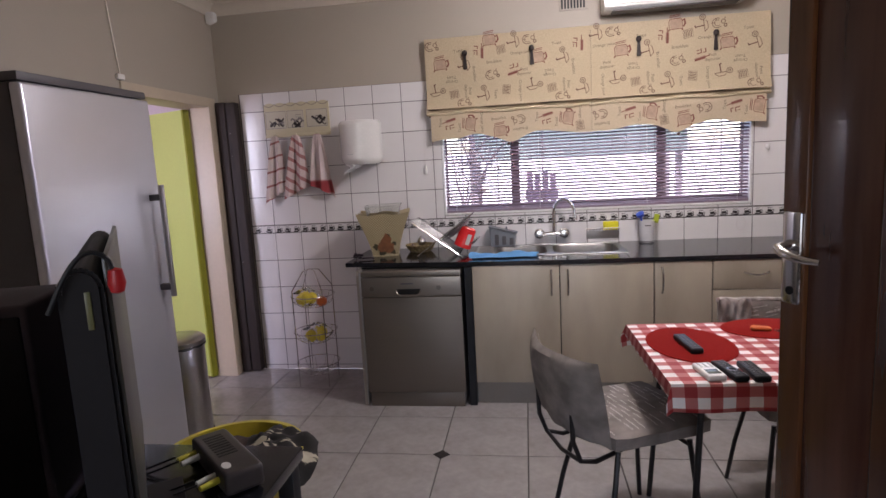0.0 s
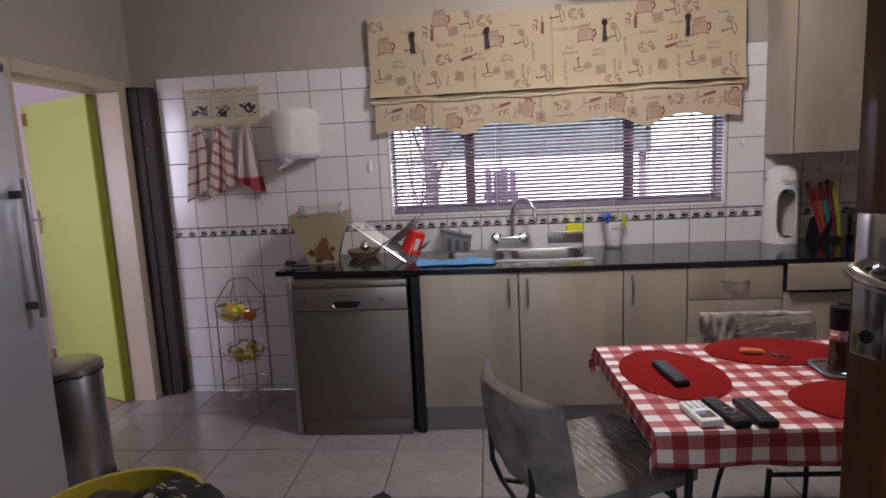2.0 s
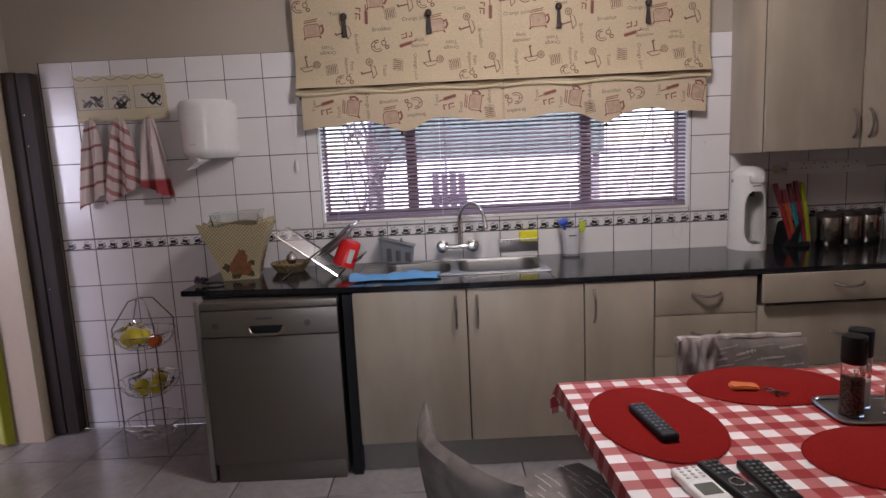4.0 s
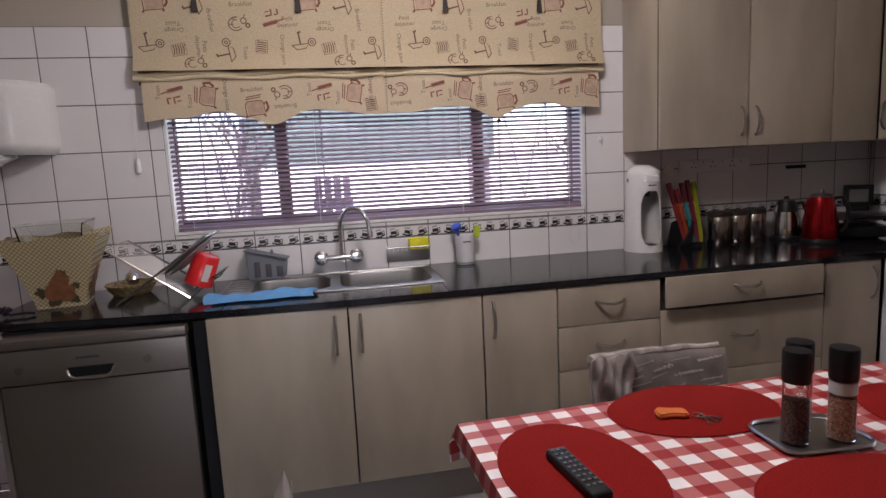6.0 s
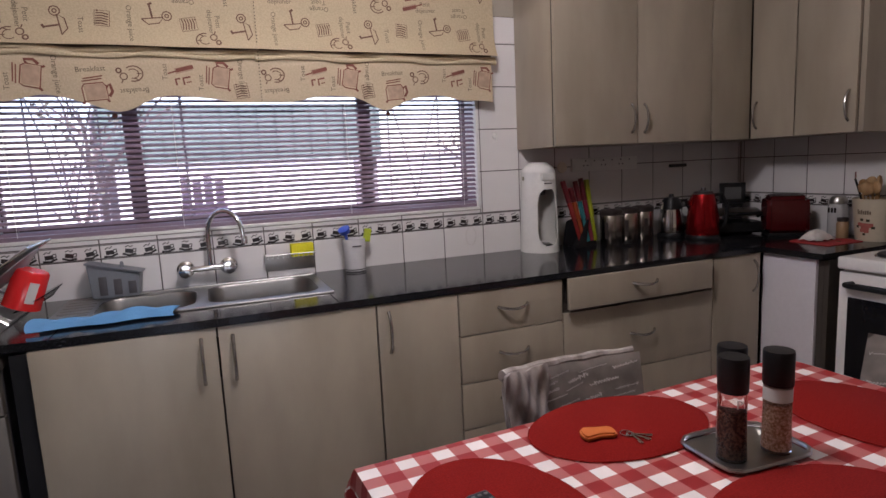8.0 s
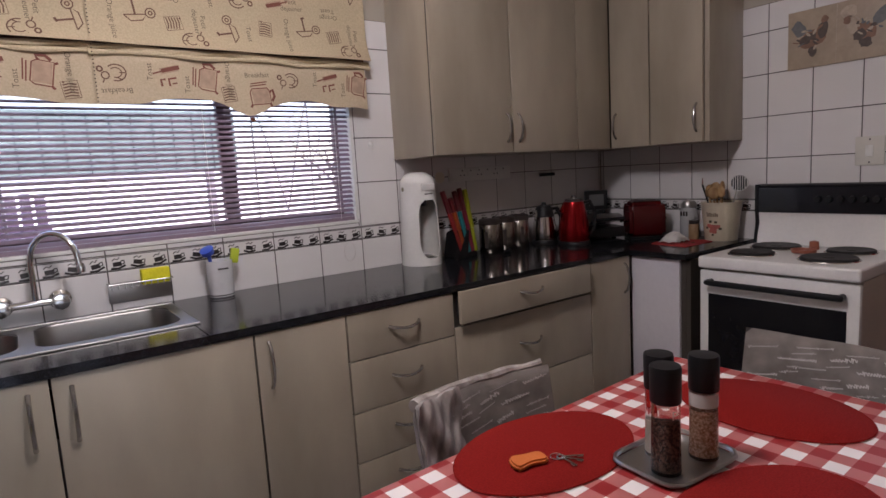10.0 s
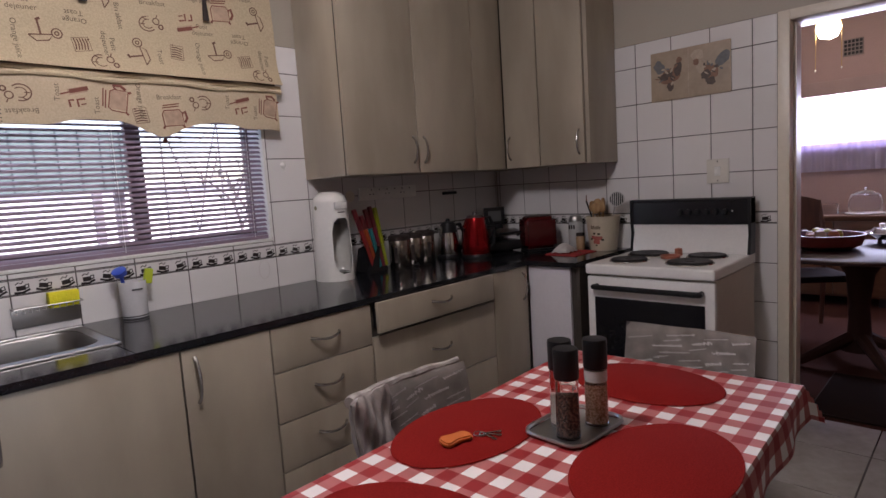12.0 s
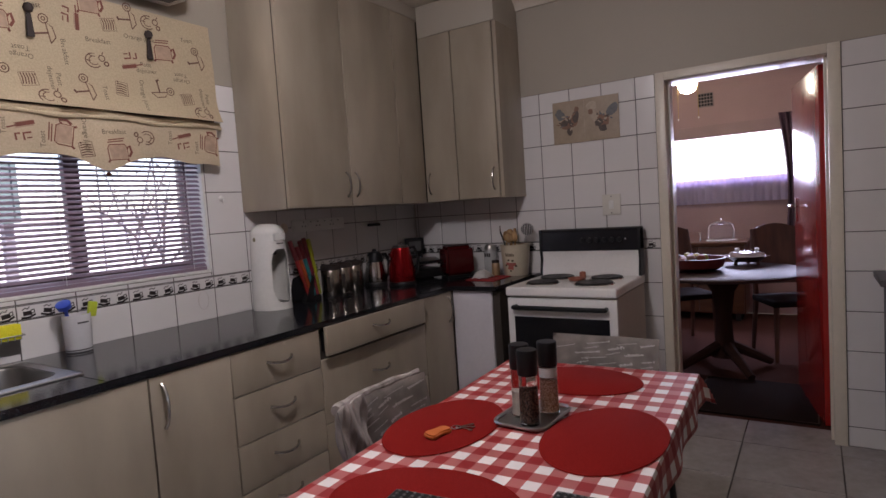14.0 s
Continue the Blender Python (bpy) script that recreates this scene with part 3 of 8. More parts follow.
part("oven_handle", tube([(SXF, SY1 - 0.06, 0.79), (SXF - 0.035, SY1 - 0.055, 0.79), (SXF - 0.04, SY1 - 0.08, 0.79), (SXF - 0.04, SY0 + 0.08, 0.79), (SXF - 0.035, SY0 + 0.055, 0.79), (SXF, SY0 + 0.06, 0.79)], 0.013), BLACK, dr, "black handle")
part("lower_drawer", box(SXF, SXF + 0.03, SY0 + 0.004, SY1 - 0.004, 0.05, 0.19, 0.008), ENAMEL, st)
part("splashback", prism([(3.90, 0.895), (3.985, 0.895), (3.985, 1.05), (3.915, 1.05), (3.925, 1.0), (3.905, 0.94)], SY1 - SY0 - 0.03, "xz", SY0 + 0.015), ENAMEL, st)
pn = part("control_panel", prism([(3.905, 1.05), (3.985, 1.05), (3.985, 1.185), (3.925, 1.185), (3.912, 1.175)], SY1 - SY0, "xz", SY0, 0.006), BLACKGLOSS, st, "black control panel")
part("side_post", prism([(3.895, 0.90), (3.985, 0.90), (3.985, 1.185), (3.905, 1.185), (3.905, 1.06), (3.915, 1.0)], 0.014, "xz", SY1 - 0.014), BLACK, st)
part("side_post", prism([(3.895, 0.90), (3.985, 0.90), (3.985, 1.185), (3.905, 1.185), (3.905, 1.06), (3.915, 1.0)], 0.014, "xz", SY0), BLACK, st)
for i in range(6):
    part("knob", lathe([(0.016, 0), (0.014, 0.018), (0.0, 0.019)], 16, pose(3.909, SY0 + 0.12 + 0.045 * i, 1.115, 0, -90)), BLACK, pn)
part("lamp_dot", lathe([(0.004, 0), (0.004, 0.003), (0, 0.004)], 10, pose(3.909, SY0 + 0.085, 1.118, 0, -90)), ENAMEL, pn)
PLATE = mat("black_hot_plate", (0.022, 0.020, 0.020), 0.55, 0.2, vary=0.15, scale=20)
for px, py, pr in ((3.55, 6.16, 0.10), (3.55, 6.46, 0.088), (3.78, 6.16, 0.088), (3.78, 6.46, 0.10)):
    h = part("hot_plate", lathe([(0, 0.912), (pr * 0.2, 0.912), (pr * 0.22, 0.910), (pr * 0.95, 0.914), (pr, 0.910), (pr, 0.899)], 28, pose(px, py, 0), cap=False), PLATE, st)
    part("ring", tube(arc(0, 0, pr + 0.006, 0, 348, 28, "xy", 0.9015), 0.004, 6, True, pose(px, py, 0)), CHROME, h)
TERRA = mat("terracotta", (0.30, 0.10, 0.06), 0.5)
solo("spoon_rest", lathe([(0.0, 0.004), (0.045, 0.006), (0.05, 0.02), (0.047, 0.02), (0.043, 0.009), (0, 0.008)], 20, pose(3.67, 6.30, 0.898)), TERRA, "terracotta spoon rest on the stove top", "spoon rest")
solo("salt_pot", lathe([(0, 0), (0.02, 0), (0.018, 0.035), (0, 0.04)], 12, pose(3.80, 6.31, 0.9)), TERRA, "small terracotta salt pot standing on the hob", "pot")

# ---- fridge ----
fr = thing("fridge", pose(-1.1, 5.7, 0), "tall silver upright fridge with a bar handle", "fridge", world_coords=True)
FX, FY0, FY1, FZ = -0.85, 5.385, 6.065, 1.858
part("body", box(WX + 0.03, FX - 0.05, FY0 + 0.01, FY1 - 0.01, 0.05, FZ - 0.02, 0.012), DARKGREY, fr)
part("top", box(WX + 0.03, FX - 0.008, FY0 + 0.004, FY1 - 0.004, FZ - 0.02, FZ + 0.012, 0.008), DARKGREY, fr)
fd = part("door", box(FX - 0.045, FX, FY0, FY1, 0.10, FZ - 0.024, 0.014, 3), FRIDGE, fr)
hd = part("handle", tube([(FX + 0.052, 6.0, z) for z in (0.955, 1.0, 1.2, 1.40, 1.46)], 0.013, 10), STEEL, fd, "satin steel bar handle")
for z in (1.0, 1.405):
    part("bracket", box(FX - 0.002, FX + 0.05, 5.985, 6.015, z - 0.014, z + 0.014, 0.004), DARKGREY, hd)
part("foot_grille", box(WX + 0.06, FX - 0.02, FY0 + 0.02, FY1 - 0.02, 0, 0.09, 0.003), BLACK, fr)

# ---- table ----
TM = pose(1.855, 5.798, 0, 0, 0, 2.0)
tb = thing("kitchen_table", TM, "kitchen table with thin black metal legs", "table")
TL, TWD, TZ = 1.25, 0.68, 0.755
part("tabletop", box(-TL / 2, TL / 2, -TWD / 2, TWD / 2, TZ - 0.03, TZ, 0.004), mat("chipboard", (0.28, 0.20, 0.13), 0.6), tb)
for sx in (-1, 1):
    for sy in (-1, 1):
        part("leg", tube([(sx * 0.50, sy * 0.24, TZ - 0.03), (sx * 0.53, sy * 0.27, 0.3), (sx * 0.55, sy * 0.285, 0.0)], 0.011, 10), IRON, tb)
    part("brace", tube([(sx * 0.50, -0.24, TZ - 0.04), (sx * 0.515, 0.0, TZ - 0.16), (sx * 0.50, 0.24, TZ - 0.04)], 0.008, 8), IRON, tb)


def cloth():
    """A checked cloth over the table with hanging, slightly waved sides."""
    bm = bmesh.new()
    uvl = bm.loops.layers.uv.new("UVMap")
    qx, qy, z = 0.0393, 0.0353, TZ + 0.004
    hx, hy = TL / 2 + 0.005, TWD / 2 + 0.005
    west_, east_, south_, north_ = 0.045, 0.09, 0.09, 0.10
    xs = [-hx - west_ + i * (2 * hx + west_ + east_) / 92 for i in range(93)]
    ys = [-hy - south_ + j * (2 * hy + south_ + north_) / 56 for j in range(57)]

    def place(u, v):
        ox, oy = max(0.0, abs(u) - hx), max(0.0, abs(v) - hy)
        x, y = max(-hx, min(hx, u)), max(-hy, min(hy, v))
        x += math.copysign(ox * 0.12 + min(ox, oy) * 0.35, u) + 0.05 * oy * math.sin(u * 19 + 1)
        y += math.copysign(oy * 0.10 + min(ox, oy) * 0.35 + 0.08 * oy * math.sin(u * 21), v) + 0.06 * ox * math.sin(v * 23)
        return (x, y, z - 0.97 * max(ox, oy, 0.0) - 0.25 * min(ox, oy))

    vs, src = {}, {}
    for i, u in enumerate(xs):
        for j, v in enumerate(ys):
            vs[i, j] = bm.verts.new(place(u, v))
            src[vs[i, j]] = (u, v)
    for i in range(92):
        for j in range(56):
            f = bm.faces.new((vs[i, j], vs[i + 1, j], vs[i + 1, j + 1], vs[i, j + 1]))
            for lo in f.loops:
                a, b = src[lo.vert]
                lo[uvl].uv = (a / qx + 39.537, b / qy + 39.467)
    bm.transform(TM)
    return bm


solo("tablecloth", cloth(), GINGHAM, "red and white gingham tablecloth hanging over the table", "tablecloth").modifiers.new("thickness", "SOLIDIFY").thickness = -0.0015
CZ = TZ + 0.0065


def place_mat(x, y, a, b, rot):
    t = thing("place_mat", pose(x, y, CZ, 0, 0, rot), "oval red woven place mat lying on the gingham cloth", "place mat", "red place mats")
    part("weave", lathe([(0, 0), (0.99, 0), (1, 0.0015), (0.985, 0.003), (0, 0.0032)], 48, Matrix.Diagonal((a, b, 1, 1))), MATRED, t)
    part("edge_binding", tube(arc(0, 0, a * 0.985, 0, 353, 50, "xy", 0.002, b * 0.985), 0.0016, 5, True), MATRED, t)
    return t


place_mat(1.40, 5.83, 0.155, 0.215, 4)
place_mat(1.785, 6.02, 0.215, 0.145, 0)
place_mat(1.865, 5.60, 0.22, 0.15, 0)
place_mat(2.295, 5.815, 0.15, 0.205, 0)

# ---- window ----
WX0, WX1, WZ0, WZ1 = 0.235, 2.262, 1.125, 2.2
win = tagged(new("window_1"), "brown steel window with three lights behind the blind", "window", "", "structure")
win.matrix_basis = pose(1.25, wn + 0.15, WZ0)
INV[win] = win.matrix_basis.inverted()
yf = wn + 0.12
part("window_frame", join(box(WX0, WX1, yf, yf + 0.05, WZ0, WZ0 + 0.05), box(WX0, WX1, yf, yf + 0.05, WZ1 - 0.05, WZ1), box(WX0, WX0 + 0.018, yf, yf + 0.05, WZ0 + 0.05, WZ1 - 0.05), box(WX1 - 0.018, WX1, yf, yf + 0.05, WZ0 + 0.05, WZ1 - 0.05)), WINFRAME, win)
for mx in (0.735, 1.728):
    part("mullion", box(mx - 0.03, mx + 0.03, yf + 0.003, yf + 0.047, WZ0 + 0.05, WZ1 - 0.05, 0.004), WINFRAME, win)
for a, b in ((WX0 + 0.018, 0.705), (0.765, 1.698), (1.758, WX1 - 0.018)):
    pn_ = part("pane", box(a + 0.002, b - 0.002, yf + 0.022, yf + 0.027, WZ0 + 0.052, WZ1 - 0.052), PANE, win)
    pn_.visible_shadow = False
part("window_sill", box(WX0 + 0.002, WX1 - 0.002, NY - 0.004, yf - 0.002, WZ0 + 0.001, WZ0 + 0.014, 0.003), WHITEPL, win)
part("reveal", join(box(WX0 + 0.001, WX0 + 0.012, NY - 0.003, yf - 0.002, WZ0 + 0.015, WZ1 - 0.001), box(WX1 - 0.012, WX1 - 0.001, NY - 0.003, yf - 0.002, WZ0 + 0.015, WZ1 - 0.001)), WHITEPL, win)
BARS = mat("grey_painted_bars", (0.22, 0.19, 0.22), 0.5)
# wrought burglar bars outside the panes
for cx, w in ((0.48, 0.4), (2.0, 0.42)):
    g = thing("burglar_bar", pose(cx, yf + 0.075, WZ0), "thin wrought iron burglar bars outside the window", "burglar bars", "burglar bars", world_coords=True)
    for s in (-1, 1):
        part("bar", tube([(cx + s * w * 0.32, yf + 0.075, WZ0 + 0.05), (cx + s * w * 0.32, yf + 0.075, WZ1 - 0.05)], 0.004, 6), BARS, g)
        part("diagonal", tube([(cx, yf + 0.07, WZ0 + 0.07), (cx + s * w * 0.16, yf + 0.07, 1.5), (cx + s * w * 0.32, yf + 0.07, 1.72), (cx + s * w * 0.1, yf + 0.07, 1.62)], 0.0035, 6), BARS, g)
for bx in (0.93,):
    solo("burglar_bar", tube([(bx, yf + 0.075, WZ0 + 0.05), (bx, yf + 0.075, WZ1 - 0.05)], 0.006, 6), BARS, "single upright iron burglar bar outside the window", "burglar bars", "burglar bars")

# venetian blind in the reveal
vb = thing("venetian_blind", pose(1.25, NY + 0.03, WZ0 + 0.02), "plum brown slatted venetian blind, lowered with open slats", "blind", world_coords=True)
pitch = 0.0215
slat_me = mesh_of("slat", sheet(lambda u, v: ((u - 0.5) * 2.0, (v - 0.5) * 0.0245, 0.0022 * (1 - (2 * v - 1) ** 2)), 1, 4, 0.0006), SLAT, True)
for k in range(38):
    z = 1.165 + pitch * k
    link("slat", slat_me, vb, "", pose(1.25, NY + 0.028, z, 35, 0, 0))
part("bottom_rail", box(0.25, 2.25, NY + 0.016, NY + 0.04, 1.138, 1.156, 0.003), SLAT, vb)
part("head_rail", box(0.25, 2.25, NY + 0.012, NY + 0.044, 2.0, 2.03, 0.002), SLAT, vb)
CORD = mat("white_cord", (0.6, 0.56, 0.54), 0.8)
for lx in (0.32, 0.90, 1.61, 2.18):
    part("ladder_cord", join(tube([(lx, NY + 0.0145, 1.15), (lx, NY + 0.0145, 2.0)], 0.0011, 4), tube([(lx, NY + 0.0415, 1.15), (lx, NY + 0.0415, 2.0)], 0.0011, 4)), CORD, vb)
# cord pulls beside the window
for cx, z in ((0.119, 1.455), ):
    c = thing("cord_pull", pose(cx, NY - 0.012, z), "white plastic blind pull hanging on a cord", "blind cord")
    part("pull", lathe([(0.004, 0.03), (0.010, 0.015), (0.012, -0.02), (0.009, -0.035), (0, -0.037)], 14), WHITEPL, c)
    part("cord", tube([(0, 0, 0.03), (0.002, 0, 0.15), (0, 0, 0.3)], 0.0012, 5), CORD, c)
hk = thing("wall_hook", pose(2.354, NY, 1.47), "small white suction hook on the tiles", "hook")
part("cup", lathe([(0.016, 0), (0.013, 0.006), (0.004, 0.01), (0, 0.011)], 16, pose(0, 0, 0.015, 90)), WHITEPL, hk)
part("hook", tube([(0, -0.01, 0.012), (0, -0.018, 0.0), (0, -0.014, -0.012), (0, -0.02, -0.014)], 0.003, 6), WHITEPL, hk)
solo("wire_loop", tube(arc(2.20, 0.995, 0.028, 80, 440, 18, "xz", NY - 0.004, 0.045), 0.0012, 5), CORD, "thin loose loop of cord on the tiles", "cord")

# ---- roman blinds with a printed kitchen pattern ----
RY = NY - 0.035


def icon(kind, s):
    """Line drawings printed on the linen, as (polyline, width) strokes in a unit of about 1, y up; and the words."""
    if kind == "toaster":
        return [([(-.5, -.4), (-.5, .15), (-.4, .3), (.3, .3), (.4, .15), (.4, -.4), (-.5, -.4)], .05), ([(-.45, .42), (.3, .46)], .05), ([(-.4, .52), (.35, .57)], .05), ([(.4, .1), (.55, .2), (.6, -.1), (.45, -.3)], .12), ([(-.5, -.4), (-.58, -.5)], .09), ([(.35, -.42), (.42, -.52)], .09)]
    if kind == "scooter":
        return [([(-.6, -.1), (-.35, -.35), (.1, -.3), (.3, -.05), (-.6, -.1)], .05), ([(-.15, -.1), (-.2, .55)], .08), ([(-.25, .5), (-.08, .58)], .1)] + [([(.45 + .2 * math.cos(a * .7), .0 + .2 * math.sin(a * .7)) for a in range(10)], .05)] + [([(.45 + .08 * math.cos(a * .9), .0 + .08 * math.sin(a * .9)) for a in range(8)], .05)]
    if kind == "egg":
        return [([(-.42, -.4), (-.46, .36), (.4, .42), (.46, -.34), (-.42, -.4)], .035)] + [([(-.34 + .15 * k, -.3), (-.29 + .15 * k, .05), (-.35 + .15 * k, .34)], .065) for k in range(5)] + [([(.36, .3), (.44, .26)], .1)]
    if kind == "bottle":
        return [([(-.5, -.3), (.2, -.22)], .16), ([(.2, -.2), (.55, -.14)], .06), ([(-.3, .1), (.0, .12), (.0, .4)], .08), ([(.12, .12), (.3, .12), (.3, .38)], .08), ([(-.3, .3), (-.1, .32)], .05)]
    if kind == "jam":
        crescent = [(-.12 + .34 * math.cos(a * .42 + 1.2), .3 * math.sin(a * .42 + 1.2)) for a in range(11)]
        return [(crescent, .045), ([(p * .62 - .03, q * .6) for p, q in crescent], .035), ([(-.3, .28), (-.14, .18)], .04), ([(-.42, .02), (-.24, .0)], .04), ([(.24 + .13 * math.cos(a * .7), .08 + .13 * math.sin(a * .7)) for a in range(10)], .045), ([(.38 + .09 * math.cos(a * .8), -.16 + .09 * math.sin(a * .8)) for a in range(9)], .06), ([(.3, .22), (.36, .34)], .04)]
    return []


def stroke(bm, pts, w, m):
    """A flat ribbon along a polyline."""
    vs = []
    for i, p in enumerate(pts):
        a, b = pts[max(0, i - 1)], pts[min(len(pts) - 1, i + 1)]
        dx, dy = b[0] - a[0], b[1] - a[1]
        k = math.hypot(dx, dy) or 1
        nx, ny = -dy / k * w / 2, dx / k * w / 2
        vs.append((bm.verts.new(m @ Vector((p[0] + nx, 0, p[1] + ny))), bm.verts.new(m @ Vector((p[0] - nx, 0, p[1] - ny)))))
    for q, r in zip(vs, vs[1:]):
        bm.faces.new((q[0], r[0], r[1], q[1]))


def hem(x):
    """Scalloped lower edge of the flounce, one lobe in the middle of each blind."""
    a = (x - 0.703) / 0.543 if x < 1.2465 else (x - 1.792) / 0.546
    return 1.652 - 0.042 * math.exp(-(a / 0.17) ** 2) + 0.022 * math.exp(-((abs(a) - 0.42) / 0.2) ** 2) - 0.012 * a ** 4 + 0.003 * math.sin(x * 31)


def drape(x, v):
    """Depth of the upper panel: it hangs slack and swells out over the gathered fold."""
    return RY - 0.005 * math.sin(x * 5 + v * 3) - 0.003 * math.sin(x * 13 + v * 5) - 0.004 * v - 0.003 * math.sin(x * 3) * (0.45 < v < 0.5) - 0.040 * max(0.0, (v - 0.70) / 0.30) ** 2


# one repeat of the printed cloth: drawing or words, place across, height, turn
PRINTS = [
    ("toaster", 0.105, 2.150, 5), ("scooter", 0.268, 2.143, 100), ("Breakfast", 0.330, 2.070, -85), ("jam", 0.448, 2.058, 10), ("Breakfast", 0.462, 2.140, 3), ("bottle", 0.594, 2.082, 8),
    ("Petit\ndejeuner", 0.660, 2.063, 3), ("Orange juice", 0.640, 2.187, 3), ("egg", 0.512, 2.215, 8), ("bottle", 0.365, 2.215, 82), ("Orange\nToast", 0.176, 2.043, 183), ("Toast", 0.225, 2.225, 5), ("scooter", 0.600, 2.270, 95), ("jam", 0.05, 2.265, 0), ("toaster", 0.440, 2.285, 4),
    ("scooter", 0.075, 1.970, 4), ("egg", 0.190, 1.944, 6), ("Petit\ndejeuner", 0.283, 1.958, -88), ("scooter", 0.392, 1.938, 97), ("Toast", 0.468, 1.928, -88), ("egg", 0.540, 1.955, 82), ("Orange juice", 0.633, 1.938, -88),
    ("jam", 0.255, 1.884, 8),
    ("bottle", 0.147, 1.750, 188), ("Toast", 0.213, 1.722, 90), ("toaster", 0.285, 1.748, 80), ("Orange juice", 0.368, 1.748, -88), ("Breakfast", 0.480, 1.768, 4), ("toaster", 0.492, 1.690, 6), ("jam", 0.612, 1.752, 185), ("Breakfast", 0.622, 1.690, 184), ("Toast", 0.085, 1.762, 90), ("egg", 0.365, 1.690, 95),
]
REPEAT = 0.648
# unseen dark sheet added behind each blind to darken the line above the fold
GAPBACKING = mat("dark_gap_backing", (0.16, 0.12, 0.085), 0.9, vary=0.1)
for bi, (x0, x1) in enumerate(((0.16, 1.250), (1.243, 2.338))):
    fwd = 0.007 * bi
    rb = thing("roman_blind", pose((x0 + x1) / 2, NY - 0.03, 1.63), "cream linen roman blind printed with breakfast drawings, half raised", "blind", "roman blinds", world_coords=True)
    part("head_batten", box(x0, x1, NY - 0.03, NY - 0.004, 2.29, 2.318, 0.003), LINEN, rb)
    part("upper_panel", sheet(lambda u, v: (x0 + (x1 - x0) * u, drape(x0 + (x1 - x0) * u, v) - fwd, 2.313 - (2.313 - 1.851) * v), 44, 26, 0.002), LINEN, rb)
    part("lining", box(x0 + 0.004, x1 - 0.004, NY - 0.026, NY - 0.022, 1.80, 2.288), GAPBACKING, rb)
    # rolls where the cloth is gathered, tucked in below the slack panel
    for fz, fo, fr_, sag in ((1.842, 0.010, 0.0105, 0.003), (1.823, 0.018, 0.0100, 0.005)):
        pts = [(x0 - 0.006 + (x1 - x0 + 0.010) * i / 40, RY - fo - fwd - 0.004 * math.sin(i * 0.55 + fz * 90), fz + sag * math.sin(i * 0.42 + bi * 2 + fz * 50)) for i in range(41)]
        part("fold", tube(pts, [fr_ * (1 + 0.18 * math.sin(i * 0.9 + fz * 70)) for i in range(41)], 8), FOLDLINEN, rb)
    part("flounce", sheet(lambda u, v: (x0 + (0.02 if bi == 0 else 0.0) + (x1 - x0 - 0.02) * u, RY - 0.014 - fwd - 0.007 * math.sin(u * 14 + v) * v + 0.012 * max(0, 1 - v * 4), 1.846 - (1.846 - hem(x0 + (x1 - x0) * u)) * v), 80, 10, 0.002), HEMLINEN, rb)
    inks = {"toaster_wash": PRINTWASH, "bottle_wash": PRINTWASH, "toaster": PRINTRED, "bottle": PRINTRED, "scooter": PRINTBROWN, "egg": PRINTBROWN, "jam": PRINTBROWN}
    sizes = {"toaster": 0.090, "bottle": 0.092, "scooter": 0.086, "egg": 0.066, "jam": 0.096}
    meshes = {}
    texts = bmesh.new()
    for what, px, z, turn in PRINTS:
        for rep_ in range(-1, 3):
            x = x0 + px + REPEAT * rep_ + (0.095 if bi else 0.0)
            if x < x0 + 0.045 or x > x1 - 0.045:
                continue
            if z < 1.84 and z - 0.032 < hem(x):
                continue
            y = (RY - 0.0285 - fwd) if z < 1.84 else drape(x, (2.313 - z) / 0.462) - 0.0075 - fwd
            if what not in inks:
                texts = join(texts, words(what, 0.027, Matrix.Translation((x, y, z)) @ Matrix.Rotation(radians(-turn), 4, "Y") @ Matrix.Rotation(radians(90), 4, "X")))
                continue
            bm = meshes.setdefault(what, bmesh.new())
            m = Matrix.Translation((x, y, z)) @ Matrix.Rotation(radians(-turn), 4, "Y") @ Matrix.Scale(sizes[what], 4)
            if what in ("toaster", "bottle"):
                bm2 = meshes.setdefault(what + "_wash", bmesh.new())
                stroke(bm2, [(-0.42, -0.06), (0.36, -0.04)] if what == "toaster" else [(-0.45, -0.28), (0.25, -0.2)], 0.62 if what == "toaster" else 0.24, Matrix.Translation((0, 0.0012, 0)) @ m)
            for pts, w in icon(what, 1):
                stroke(bm, pts, w * 1.0, m)
    for kd, bm in [*meshes.items(), ("words", texts)]:
        lift = 0.0032 if kd.endswith("wash") else 0.0040
        for p in bm.verts:
            if p.co.z > 1.86:
                p.co.y = drape(p.co.x, (2.313 - p.co.z) / 0.462) - fwd - lift
            else:
                u = (p.co.x - x0 - (0.02 if bi == 0 else 0.0)) / (x1 - x0 - 0.02)
                v = (1.846 - p.co.z) / (1.846 - hem(p.co.x))
                p.co.y = RY - 0.014 - fwd - 0.007 * math.sin(u * 14 + v) * v + 0.012 * max(0, 1 - v * 4) - lift
    for kd, bm in meshes.items():
        tagged(part("printed_drawing", bm, inks[kd], rb, "", False), kind="stuff")
    tagged(part("printed_lettering", texts, PRINTGREY, rb, "", False), kind="stuff")
    for kx in ((0.43, 0.87) if bi == 0 else (1.545, 2.01)):
        tg = part("tab", prism([(kx - 0.012, 2.10), (kx + 0.016, 2.10), (kx + 0.009, 2.19), (kx - 0.007, 2.19)], 0.006, "xz", RY - 0.022 - fwd, 0.002), BROWNDARK, rb, "dark brown hanging tab")
        part("ball", lathe([(0, -0.02), (0.013, -0.014), (0.018, 0), (0.013, 0.014), (0, 0.02)], 12, pose(kx + 0.001, RY - 0.022 - fwd, 2.205)), BROWNDARK, tg)
